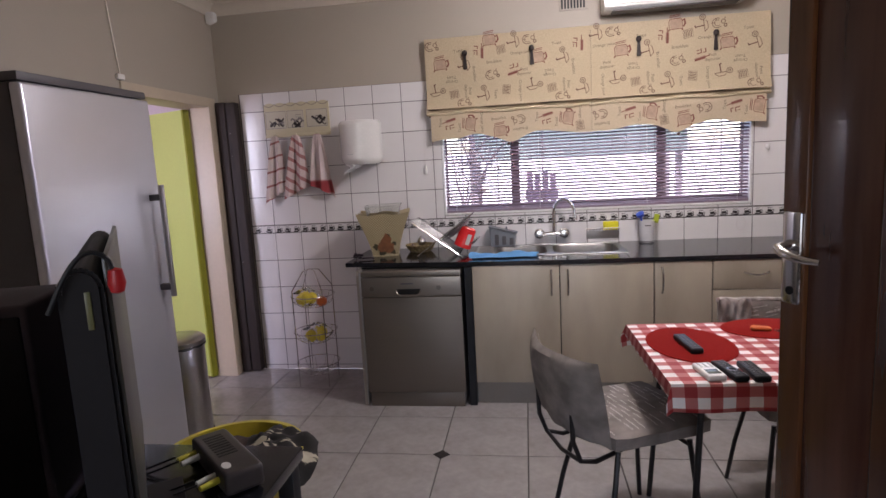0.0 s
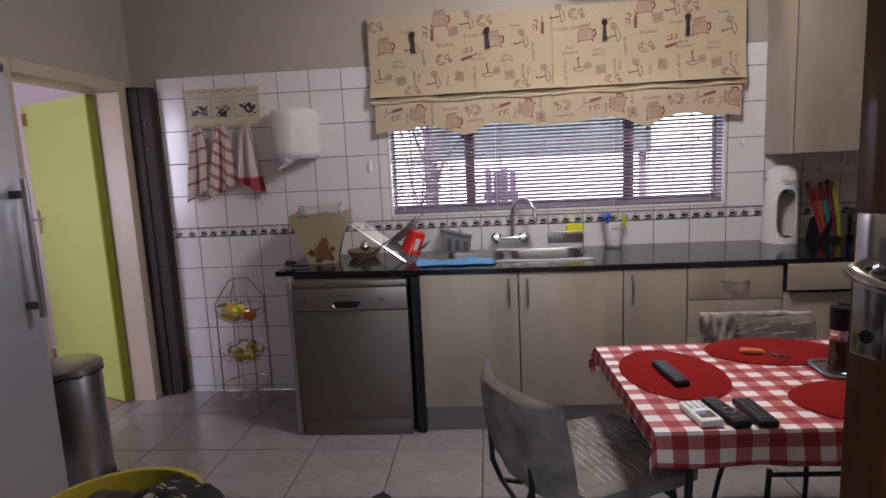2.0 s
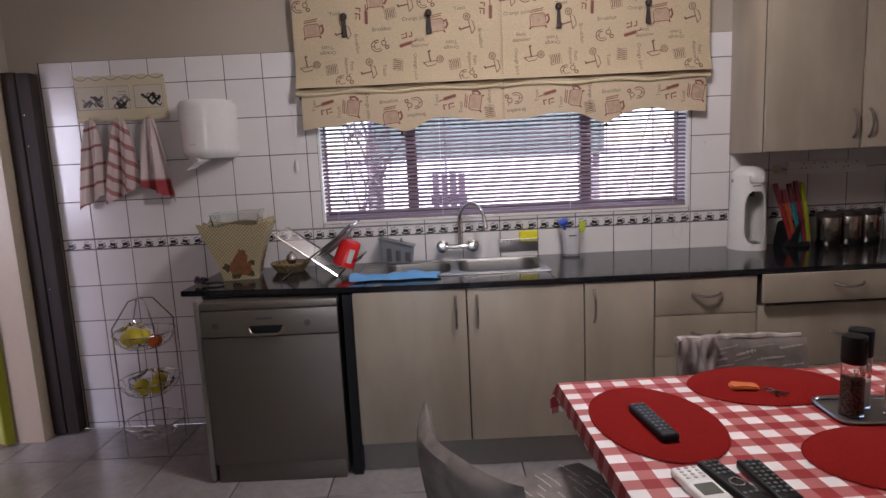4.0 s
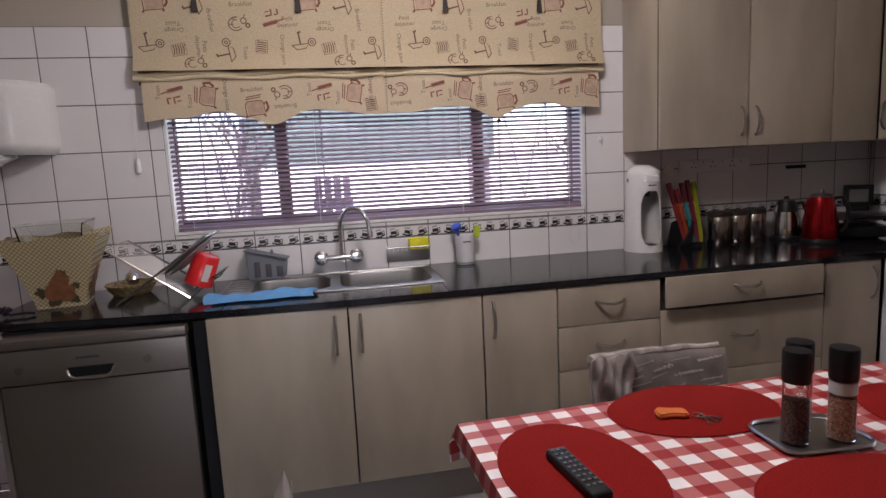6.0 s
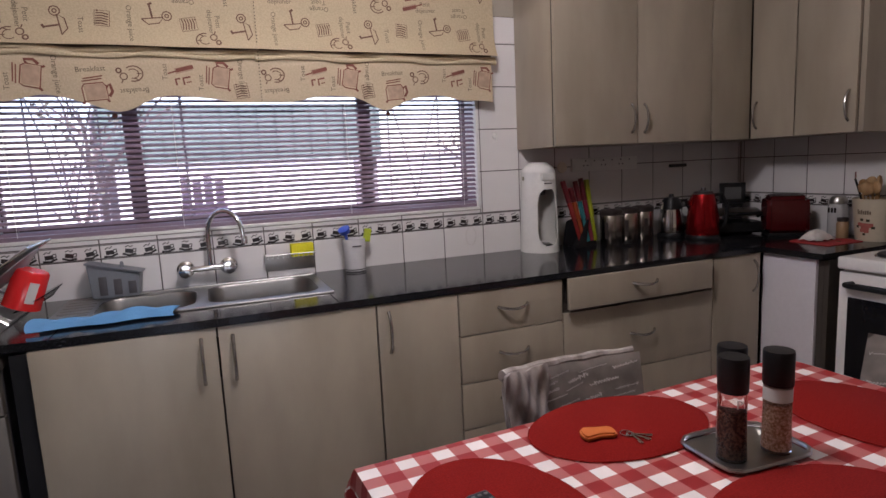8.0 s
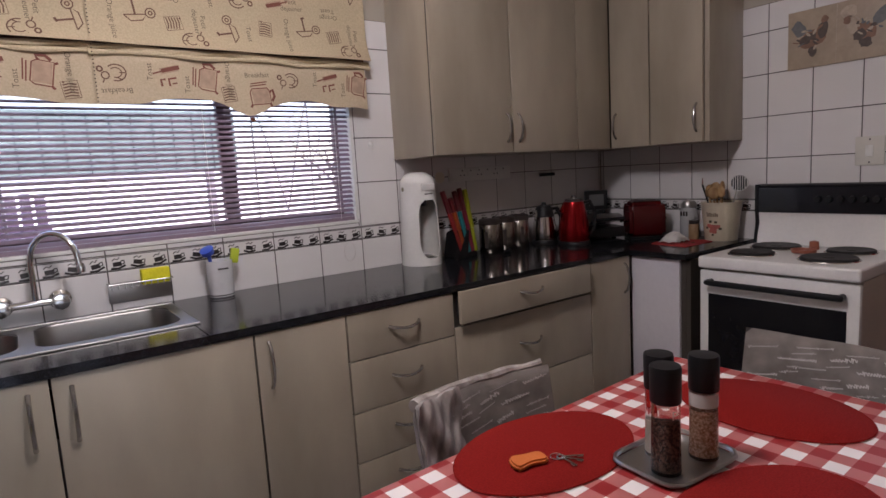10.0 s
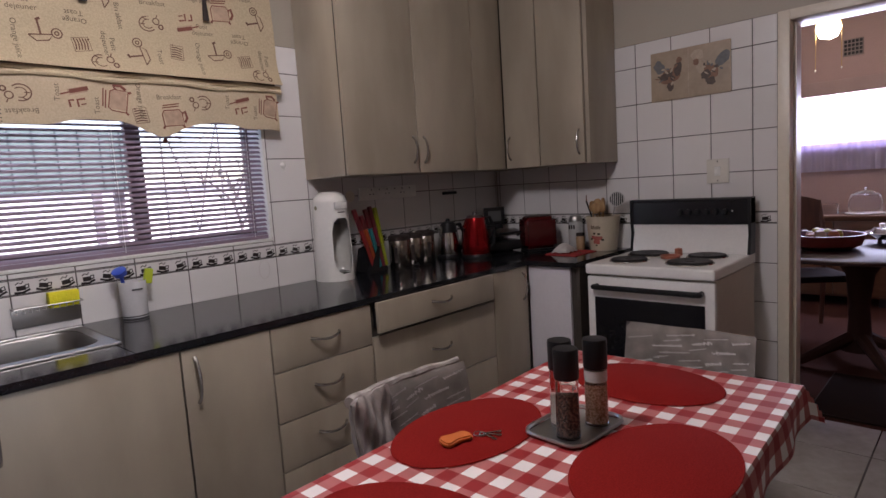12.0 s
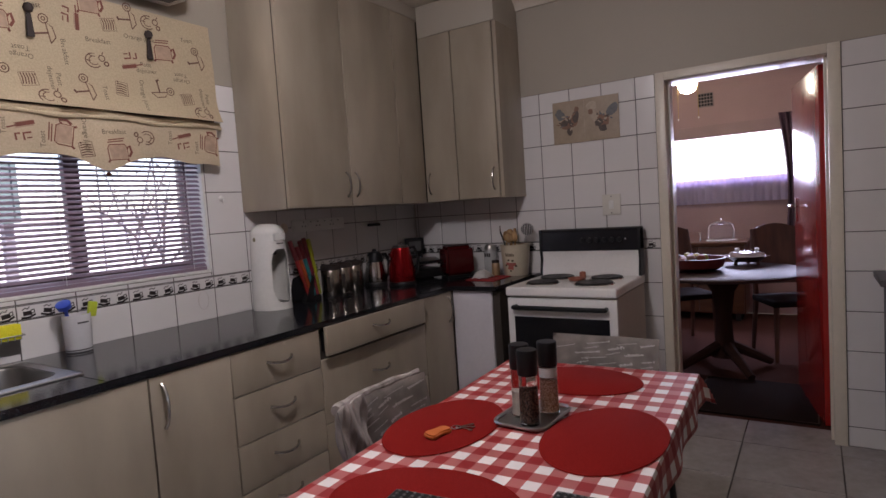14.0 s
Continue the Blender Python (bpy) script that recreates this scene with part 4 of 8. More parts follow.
    for tx in ((0.70,) if bi == 0 else (1.80,)):
        part("toggle", lathe([(0, -0.010), (0.009, -0.006), (0.010, 0.004), (0, 0.011)], 10, pose(tx, RY + 0.012, hem(tx) - 0.012)), PRINTRED, rb, "small red cord toggle")
seam = thing("bead_chain", pose(1.246, NY - 0.05, 1.7), "fine bead chain hanging between the two blinds", "blind cord")
bead = mesh_of("bead", lathe([(0, -0.0028), (0.0028, 0), (0, 0.0028)], 6), BROWNDARK, True)
for k in range(50):
    link("bead", bead, seam, "", pose(0.0, -0.030, -0.05 + 0.0128 * k))

# air conditioner above the blinds
ac = thing("air_conditioner", pose(1.74, NY - 0.11, 2.36), "white wall-mounted air conditioner unit", "air conditioner", world_coords=True)
part("body", prism([(NY - 0.004, 2.375), (NY - 0.15, 2.365), (NY - 0.19, 2.39), (NY - 0.20, 2.44), (NY - 0.19, 2.60), (NY - 0.004, 2.60)], 0.84, "yz", 1.32, 0.008), WHITEPL, ac)
part("outlet_flap", box(1.37, 2.11, NY - 0.186, NY - 0.09, 2.358, 2.366, 0.003, m=None), DARKGREY, ac)
vt = thing("wall_vent", pose(1.14, NY, 2.47), "dark slotted wall vent near the ceiling", "vent", world_coords=True)
part("frame", box(1.06, 1.24, NY - 0.004, NY + 0.006, 2.43, 2.52, 0.002), PAINT, vt)
for k in range(8):
    part("slot", box(1.07 + 0.02 * k, 1.082 + 0.02 * k, NY - 0.006, NY - 0.002, 2.44, 2.51), BLACK, vt)

# ---- doors and frames ----
fe = tagged(new("trim_door_frame_dining"), "cream painted steel door frame", "door frame", "", "structure")
INV[fe] = Matrix()
part("jamb", box(EX - 0.012, ew + 0.212, DY1 - 0.002, DY1 + 0.05, 0, DZ + 0.045, 0.004), CREAM, fe)
part("jamb", box(EX - 0.012, ew + 0.212, DY0 - 0.054, DY0 + 0.002, 0, DZ + 0.045, 0.004), CREAM, fe)
part("head", box(EX - 0.0125, ew + 0.212, DY0 + 0.002, DY1 - 0.002, DZ - 0.002, DZ + 0.045, 0.004), CREAM, fe)
part("stop", join(box(ew + 0.05, ew + 0.13, DY1 - 0.016, DY1 - 0.002, 0, DZ - 0.003), box(ew + 0.05, ew + 0.13, DY0 + 0.003, DY0 + 0.016, 0, DZ - 0.003)), CREAM, fe)
rd = tagged(new("door_dining"), "glossy red wooden door standing open into the dining room", "door", "", "structure")
rd.matrix_basis = pose(4.265, 5.095, 0, 0, 0, 10.5)
part("leaf", box(0, 0.765, -0.02, 0.02, 0.01, 2.0, 0.003), RED, rd)
rh = part("handle_plate", box(0.69, 0.725, 0.02, 0.026, 1.12, 1.28, 0.002), CHROME, rd, "chrome lever handle on a plate")
part("lever", tube([(0.708, 0.024, 1.23), (0.708, 0.06, 1.23), (0.69, 0.068, 1.23), (0.61, 0.066, 1.228)], 0.008, 8), CHROME, rh)
fw = tagged(new("trim_door_frame_scullery"), "cream painted door frame of the scullery", "door frame", "", "structure")
INV[fw] = Matrix()
part("jamb", box(WX - 0.205, WX + 0.012, GY1, GY1 + 0.09, 0, 2.03, 0.004), TANPAINT, fw)
part("jamb", box(WX - 0.205, WX + 0.012, GY0 - 0.09, GY0, 0, 2.03, 0.004), TANPAINT, fw)
part("head", box(WX - 0.205, WX + 0.0125, GY0 + 0.001, GY1 - 0.001, 1.965, 2.03, 0.004), TANPAINT, fw)
gd = tagged(new("door_scullery"), "lime green painted door standing wide open", "door", "", "structure")
gd.matrix_basis = pose(WX - 0.155, GY1 - 0.005, 0, 0, 0, 155)
part("leaf", box(0.0, 0.76, -0.001, 0.04, 0.012, 1.955, 0.002), GREEN, gd)
part("hinge_edge", box(-0.02, -0.0005, 0.0, 0.046, 0.012, 1.955), GREENEDGE, gd, "olive green door edge")
gh = part("handle_plate", box(0.70, 0.73, 0.04, 0.046, 1.10, 1.26, 0.002), CHROME, gd, "chrome lever handle on a plate")
part("lever", tube([(0.715, 0.044, 1.2), (0.715, 0.085, 1.2), (0.70, 0.09, 1.2), (0.63, 0.09, 1.2)], 0.008, 8), CHROME, gh)
part("bolt", box(0.70, 0.745, 0.04, 0.05, 1.82, 1.90, 0.002), mat("brass", (0.35, 0.26, 0.06), 0.35, 1.0), gd, "small brass bolt")
# dark folded door against the corner
fd_ = tagged(new("door_folding"), "dark brown folding door, folded against the corner", "door", "", "structure")
INV[fd_] = Matrix()
for k in range(2):
    part("panel", box(WX + 0.018 + 0.072 * k, WX + 0.086 + 0.072 * k, NY - 0.085 + 0.010 * k, NY - 0.006, 0.012, 2.0 - 0.004 * k, 0.004), BROWNDARK, fd_)
for z in (1.78, 1.62, 0.85):
    part("screw", lathe([(0.004, 0), (0.003, 0.002), (0, 0.003)], 8, pose(WX + 0.11, NY - 0.079, z, 90)), CHROME, fd_)
# varnished door at the entrance
bd = tagged(new("door_entrance"), "dark varnished wooden door standing open into the kitchen", "door", "", "structure")
bd.matrix_basis = pose(1.60, 4.03, 0, 0, 0, 112.5)
BL = 0.80
part("stile", box(BL - 0.05, BL, -0.02, 0.02, 0.01, 2.08, 0.003), DOORSTILE, bd, "amber varnished stile")
part("stile", box(0.0, 0.10, -0.02, 0.02, 0.01, 2.08, 0.003), DOORWOOD, bd)
part("rail", box(0.10, BL - 0.05, -0.02, 0.02, 1.95, 2.08, 0.003), DOORWOOD, bd)
part("rail", box(0.10, BL - 0.05, -0.02, 0.02, 0.01, 0.22, 0.003), DOORWOOD, bd)
for k in range(5):
    part("panel_board", box(0.10 + 0.13 * k, 0.23 + 0.13 * k, -0.012, 0.012, 0.22, 1.95, 0.005), DOORWOOD, bd)
bh = part("handle_plate", box(BL - 0.047, BL - 0.008, 0.02, 0.028, 1.195, 1.365, 0.004), CHROME, bd, "chrome lever handle on a keyhole plate")
part("lever", tube([(BL - 0.028, 0.026, 1.305), (BL - 0.028, 0.055, 1.30), (BL - 0.05, 0.066, 1.296), (BL - 0.07, 0.068, 1.292), (BL - 0.09, 0.064, 1.289), (BL - 0.11, 0.052, 1.286)], [0.010, 0.010, 0.009, 0.008, 0.007, 0.006], 10), CHROME, bh)
part("keyhole", lathe([(0.008, 0), (0.008, 0.001), (0, 0.0012)], 12, pose(BL - 0.028, 0.0285, 1.22, -90)), BLACK, bh)

# ---- chairs ----


def back_at(u, v):
    """The inner surface of a chair's backrest: u across, v up."""
    s = 2 * u - 1
    y = s * 0.24
    x = -0.285 + 0.055 * s * s - 0.045 * v
    z = 0.50 + (0.312 - 0.012 * (1 - s * s)) * v
    return Vector((x, y, z))


def squiggle(bm, u0, v0, length, n, rr, bold):
    """One word of pale looping script that follows the backrest."""
    pts, steps = [], n * 8
    amp = [rr.uniform(0.25, 0.9) * (2.4 if rr.random() < 0.18 else 1.0) for _ in range(n + 2)]
    for i in range(steps + 1):
        a = i / steps
        ph = a * n * 2 * math.pi
        u = u0 + length * a + 0.0028 * math.cos(ph + amp[int(a * n)] * 3) * bold
        v = v0 + 0.014 * bold * amp[int(a * n)] * math.sin(ph + amp[int(a * n)]) + 0.04 * (a - 0.5)
        p = back_at(min(0.98, max(0.02, u)), v)
        pts.append(p + Vector((0.0115 + 0.004 * math.sin(u * 11 + v0 * 4), 0, 0)))
    w = 0.0011 * bold
    vs = []
    for i, p in enumerate(pts):
        d = pts[min(i + 1, steps)] - pts[max(i - 1, 0)]
        k = math.hypot(d.y, d.z) or 1
        o = Vector((0, -d.z / k * w, d.y / k * w))
        vs.append((bm.verts.new(p + o), bm.verts.new(p - o)))
    for q, r in zip(vs, vs[1:]):
        bm.faces.new((q[0], r[0], r[1], q[1]))


def chair(m, label):
    t = thing("kitchen_chair", m, label, "chair", "chairs round the table")

    def seat_fn(u, v):
        a, b = 2 * u - 1, 2 * v - 1
        k = (1 - 0.06 * b * b) * 0.21
        return (0.005 + a * k, b * (0.215 - 0.01 * a * a), 0.472 + 0.010 * (1 - a ** 4) * (1 - b ** 4) + 0.0015 * math.sin(a * 9 + b * 7))
    part("seat", sheet(seat_fn, 20, 20, -0.045), CHAIRCLOTH, t)
    part("backrest", pad(lambda u, v: back_at(u, v) + Vector((0.004 * math.sin(u * 11 + v * 4), 0, 0.005 * math.sin(u * 21) * (1 - v))), 30, 18, 0.010, 0.040), CHAIRCLOTH, t)
    sc = bmesh.new()
    rr = random.Random(7)
    for row in range(14):
        u = 0.03
        while u < 0.88:
            ln = rr.uniform(0.10, 0.26)
            if rr.random() < 0.8:
                squiggle(sc, u, 0.06 + 0.066 * row, min(ln, 0.96 - u), int(ln * 52) + 2, rr, rr.choice((0.55, 0.65, 0.8, 1.15)))
            u += ln + rr.uniform(0.03, 0.09)
    tagged(part("script_print", sc, SCRIPT, t, "", False), kind="stuff")
    ss = bmesh.new()
    for row in range(15):
        x, y = -0.18 + 0.025 * row, -0.18
        while y < 0.14:
            ln = rr.uniform(0.03, 0.09)
            if rr.random() < 0.75:
                pts = [(x + 0.004 * math.sin(q * 2.2 + row) * rr.uniform(0.3, 1.3), y + ln * q / 14) for q in range(15)]
                z_ = [seat_fn((a - 0.005) / 0.42 + 0.5, b / 0.43 + 0.5)[2] + 0.0475 for a, b in pts]
                vs = [(ss.verts.new((a - 0.0011, b, c)), ss.verts.new((a + 0.0011, b + 0.0006, c))) for (a, b), c in zip(pts, z_)]
                for q, r in zip(vs, vs[1:]):
                    ss.faces.new((q[0], r[0], r[1], q[1]))
            y += ln + rr.uniform(0.008, 0.03)
    tagged(part("seat_script_print", ss, SCRIPT, t, "", False), kind="stuff")
    for s in (-1, 1):
        part("leg", tube([(0.15, s * 0.16, 0.43), (0.17, s * 0.185, 0.2), (0.19, s * 0.20, 0.0)], 0.010, 8), IRON, t)
        part("leg", tube([(-0.14, s * 0.14, 0.43), (-0.19, s * 0.18, 0.2), (-0.23, s * 0.20, 0.0)], 0.010, 8), IRON, t)
        part("back_support", tube([(-0.08, s * 0.11, 0.425), (-0.22, s * 0.12, 0.40), (-0.285, s * 0.13, 0.42), (-0.315, s * 0.13, 0.50), (-0.318, s * 0.13, 0.60)], 0.009, 8), IRON, t)
    part("stretcher", tube([(0.15, -0.165, 0.41), (0.15, 0.165, 0.41)], 0.008, 8), IRON, t)
    part("stretcher", tube([(-0.285, -0.13, 0.42), (-0.29, 0, 0.405), (-0.285, 0.13, 0.42)], 0.008, 8), IRON, t)
    return t


c1 = chair(pose(1.17, 5.81, 0, 0, 0, 25), "grey cloth-covered chair with black iron legs")
nc = copy_thing(c1, pose(1.853, 6.0, 0, 0, 0, -89) @ Matrix.Diagonal((1, 0.9, 1, 1)))
RUMPLE = two_tone("pale_rumpled_plush", (0.20, 0.172, 0.157), (0.40, 0.357, 0.33), 18, (1, 1.4, 0.8), 0.95, bump=0.7, lo=0.36, hi=0.64)
part("rumpled_fold", pad(lambda u, v: back_at(0.0 + 0.36 * u, 0.38 + 0.66 * v) + Vector((0.014 + 0.007 * math.sin(u * 8 + v * 7) + 0.003 * math.sin(u * 23 - v * 11), 0, 0.006 * math.sin(u * 9) * v)), 40, 20, 0.008, 0.050), RUMPLE, nc, "bunched plush fold of the cover")
part("rolled_edge", tube([back_at(0.02 + 0.96 * k / 24, 1.0) + Vector((-0.012, 0, 0.002 + 0.0015 * math.sin(k * 1.1))) for k in range(25)], [0.016 + 0.0015 * math.sin(k * 0.8) - 0.006 * k / 24 for k in range(25)], 8), RUMPLE, nc, "rolled upper edge of the plush cover")
copy_thing(c1, pose(2.405, 5.848, 0.012, 0, 0, 180) @ Matrix.Diagonal((1, 0.87, 1, 1)))

# ---- things on the table ----
tray = thing("serving_tray", pose(1.932, 5.822, CZ, 0, 0, -3), "small rectangular steel tray with a raised rim", "tray")
tw, td = 0.102, 0.076
ring = [(tw * (1 if math.cos(a) > 0 else -1) * min(1, abs(math.cos(a)) * 1.25), td * (1 if math.sin(a) > 0 else -1) * min(1, abs(math.sin(a)) * 1.25)) for a in [2 * math.pi * (i + 0.5) / 32 for i in range(32)]]
part("plate", prism([(x * 0.96, y * 0.96) for x, y in ring], 0.003, "xy", 0.001), STEEL, tray)
part("rim", tube([(x, y, 0.009) for x, y in ring], 0.005, 6, True), STEEL, tray)
MILLGLASS = glass("clear_mill_glass", (0.95, 0.95, 0.93), 0.02)
PEPPER = two_tone("mixed_peppercorns", (0.018, 0.010, 0.009), (0.17, 0.10, 0.07), 190, (1, 1, 1), 0.6, lo=0.42, hi=0.62, bump=0.8)
SALT = two_tone("pink_salt_grains", (0.42, 0.19, 0.10), (0.78, 0.52, 0.38), 210, (1, 1, 1), 0.6, lo=0.38, hi=0.62, bump=0.8)
CREAMSALT = mat("white_salt", (0.6, 0.56, 0.5), 0.6, vary=0.2, scale=160, bump=0.8, bump_scale=220)
LABELW = mat("pale_label", (0.55, 0.53, 0.50), 0.6)


def mill(x, y, content, label, fill):
    t = thing("spice_mill", pose(x, y, CZ + 0.0045), label, "spice mill", "spice mills on the tray")
    part("bottle", lathe([(0, 0), (0.027, 0), (0.0275, 0.004), (0.0262, 0.04), (0.0255, 0.10), (0.0255, 0.140)], 24, cap=False), MILLGLASS, t, "clear glass bottle")
    part("contents", lathe([(0, 0.006), (0.0248, 0.006), (0.0240, 0.05), (0.0236, fill - 0.004), (0.015, fill), (0, fill + 0.002)], 20), content, t)
    part("cap", lathe([(0.0265, 0.134), (0.0275, 0.136), (0.0280, 0.197), (0.0268, 0.202), (0, 0.204)], 24), BLACK, t, "black ribbed grinder cap")
    part("paper_label", lathe([(0.0260, 0.104), (0.0260, 0.130)], 24, cap=False), LABELW, t) if content is SALT else part("lettering", words("P" if content is PEPPER else "S", 0.024, pose(-0.012, -0.0262, 0.116, 90, 0, -28)), LABELW, t, "white letter")
    return t


mill(1.878, 5.806, PEPPER, "pepper mill with black cap on the tray", 0.100)
mill(1.978, 5.790, SALT, "pink salt mill with black cap on the tray", 0.100)
mill(1.928, 5.853, CREAMSALT, "white salt mill with black cap on the tray", 0.075)
# keys with an orange leather tag
ky = thing("key_ring", pose(1.71, 5.992, CZ + 0.0035), "bunch of keys with an orange leather tag", "keys")
blob = [(0.044 * math.cos(a), 0.030 * math.sin(a) * (0.42 + 0.58 * math.cos(a) ** 2 - 0.10 * math.cos(a) + 0.12 * math.sin(a))) for a in [2 * math.pi * i / 24 for i in range(24)]]
part("tag", prism([(0.88 * x, 1.45 * y) for x, y in blob], 0.012, "xy", 0.001, 0.004, pose(0, 0, 0, 0, 0, -15)), mat("orange_leather", (0.52, 0.13, 0.02), 0.65, bump=0.3), ky)
part("ring", tube(arc(0.056, -0.018, 0.012, 0, 340, 14, "xy", 0.004), 0.0012, 5, True), CHROME, ky)
for a in (-35, -62, -95):
    k_ = part("key", join(tube(arc(0, 0, 0.007, 0, 340, 10, "xy", 0.003), 0.0022, 5, True), box(0.006, 0.045, -0.002, 0.002, 0.0015, 0.0045), box(0.033, 0.043, -0.006, -0.001, 0.0015, 0.0045)), CHROME, ky)
    k_.matrix_basis = pose(0.062, -0.024, 0, 0, 0, a)


def remote(x, y, rot, w, l, body, label, screen=False, disc=False):
    on_mat = 0.0035 if y > 5.6 else 0.0
    t = thing("remote_control", pose(x, y, CZ + on_mat, 0, 0, rot), label, "remote control", "remotes on the table")
    b = part("case", box(-w / 2, w / 2, -l / 2, l / 2, 0, 0.02, 0.007, 3), body, t)
    btn = mesh_of("button", box(-0.0035, 0.0035, -0.003, 0.003, 0, 0.0025, 0.001), mat("grey_button", (0.12, 0.12, 0.12), 0.5) if body is not WHITEPL else mat("pale_button", (0.45, 0.45, 0.43), 0.5), True)
    top_ = -0.25 if screen else 0.45
    for r in range(9):
        yy = l * (0.42 - 0.095 * r)
        if screen and yy < l * 0.05:
            break
        if disc and abs(yy + l * 0.1) < 0.024:
            continue
        for c in (-1, 0, 1):
            link("button", btn, t, "", pose(c * w * 0.28, yy, 0.0195))
    if screen:
        part("display", box(-w * 0.34, w * 0.34, -l * 0.36, -l * 0.05, 0.0195, 0.021, 0.0005), mat("lcd_grey", (0.10, 0.11, 0.09), 0.2), t)
    if disc:
        part("dial", tube(arc(0, -l * 0.1, 0.014, 0, 345, 20, "xy", 0.021), 0.002, 6, True), CHROME, t)
    return t


remote(1.384, 5.80, 6, 0.045, 0.185, BLACK, "black remote control lying on a red mat")
remote(1.375, 5.515, 8, 0.06, 0.125, WHITEPL, "white air conditioner remote with a small display", screen=True)
remote(1.44, 5.523, 12, 0.046, 0.155, BLACK, "black remote control with a round silver dial", disc=True)
remote(1.512, 5.52, 3, 0.05, 0.15, BLACK, "plain black remote control on the tablecloth")

# ---- sink, tap and what stands on the worktop ----
CT = 0.9005
sk = thing("sink", pose(0.95, 7.37, CT), "double bowl stainless steel sink with a drainer", "sink", world_coords=True)


def bowl(x0, x1, y0, y1, depth):
    """A pressed bowl with rounded corners, open at the top."""
    bm = bmesh.new()
    rings = []
    for k, (ins, z) in enumerate(((0, 0.003), (0.004, -0.004), (0.010, -depth * 0.85), (0.035, -depth), (0.12, -depth - 0.004))):
        r = 0.07
        pts = []
        for cx, cy, a0 in ((x1 - r, y1 - r, 0), (x0 + r, y1 - r, 90), (x0 + r, y0 + r, 180), (x1 - r, y0 + r, 270)):
            for i in range(7):
                a = radians(a0 + 15 * i)
                pts.append((cx + (r - ins * 0.6) * math.cos(a) - ins * 0.4 * (1 if math.cos(a) > 0 else -1), cy + (r - ins * 0.6) * math.sin(a) - ins * 0.4 * (1 if math.sin(a) > 0 else -1)))
        rings.append([bm.verts.new((x, y, CT + z)) for x, y in pts])
    for a, b in zip(rings, rings[1:]):
        for i in range(28):
            bm.faces.new((a[i], a[(i + 1) % 28], b[(i + 1) % 28], b[i]))
    bm.faces.new(rings[-1])
    return bm


def rim_with_holes(holes, x0, x1, y0, y1):
    """The sink's flat deck round its bowls."""
    bm = bmesh.new()
    xs = sorted({x0, x1, *[h[0] for h in holes], *[h[1] for h in holes]})
    ys = sorted({y0, y1, *[h[2] for h in holes], *[h[3] for h in holes]})
    for a, b in zip(xs, xs[1:]):
        for c, d in zip(ys, ys[1:]):
            mx, my = (a + b) / 2, (c + d) / 2
            if any(h[0] < mx < h[1] and h[2] < my < h[3] for h in holes):
                continue
            bm.faces.new([bm.verts.new((p, q, CT + 0.004)) for p, q in ((a, c), (b, c), (b, d), (a, d))])
    for hx0, hx1, hy0, hy1 in holes:
        r = 0.07
        for cx, cy, a0, kx, ky in ((hx1 - r, hy1 - r, 0, hx1, hy1), (hx0 + r, hy1 - r, 90, hx0, hy1), (hx0 + r, hy0 + r, 180, hx0, hy0), (hx1 - r, hy0 + r, 270, hx1, hy0)):
            pts = [(cx + r * math.cos(radians(a0 + 15 * i)), cy + r * math.sin(radians(a0 + 15 * i))) for i in range(7)]
            corner = bm.verts.new((kx, ky, CT + 0.004))
            vs = [bm.verts.new((p, q, CT + 0.004)) for p, q in pts]
            for u, v in zip(vs, vs[1:]):
                bm.faces.new((corner, u, v))
    bmesh.ops.remove_doubles(bm, verts=bm.verts[:], dist=0.0004)
    return bm


holes = ((0.60, 0.925, 7.21, 7.52), (0.965, 1.365, 7.21, 7.55))
part("deck", rim_with_holes(holes, 0.47, 1.40, 7.16, 7.585), SINKSTEEL, sk, "", False)
for h in holes:
    part("bowl", bowl(*h, 0.15), SINKSTEEL, sk)
    part("drain", lathe([(0.03, 0.001), (0.026, 0.004), (0.01, 0.002), (0, 0.002)], 16, pose((h[0] + h[1]) / 2, (h[2] + h[3]) / 2, CT - 0.154)), CHROME, sk)
for k in range(7):
    part("groove", tube([(0.485, 7.22 + 0.05 * k, CT + 0.0045), (0.585, 7.22 + 0.05 * k, CT + 0.0045)], 0.0025, 6), SINKSTEEL, sk)
part("edge", tube([(0.47, 7.16, CT + 0.003), (1.40, 7.16, CT + 0.003), (1.40, 7.585, CT + 0.003), (0.47, 7.585, CT + 0.003)], 0.004, 6, True), SINKSTEEL, sk)

tp = thing("tap", pose(0.985, NY, 0.97), "chrome wall-mounted mixer tap with a swan neck", "tap", world_coords=True)
for hx in (0.888, 1.056):
    e = part("rose", lathe([(0.036, 0), (0.034, 0.008), (0.022, 0.016), (0.018, 0.03), (0.0, 0.03)], 20, pose(hx, NY - 0.001, 0.972, 90)), CHROME, tp)
    part("tap_knob", lathe([(0.014, 0.025), (0.026, 0.03), (0.030, 0.045), (0.026, 0.06), (0.0, 0.064)], 8, pose(hx, NY - 0.02, 0.972, 90)), CHROME, tp)
part("bridge", tube([(0.888, NY - 0.035, 0.972), (0.985, NY - 0.05, 0.976), (1.056, NY - 0.035, 0.972)], 0.013, 10), CHROME, tp)
part("spout", tube([(0.985, NY - 0.05, 0.97), (0.985, NY - 0.05, 1.06)] + [(0.985 + 0.066 - 0.066 * math.cos(radians(a)), NY - 0.05 - 0.10 * (1 - math.cos(radians(a))) / 2, 1.11 + 0.10 * math.sin(radians(a))) for a in range(0, 181, 15)] + [(1.12, NY - 0.152, 1.085)], 0.0095, 10), CHROME, tp)
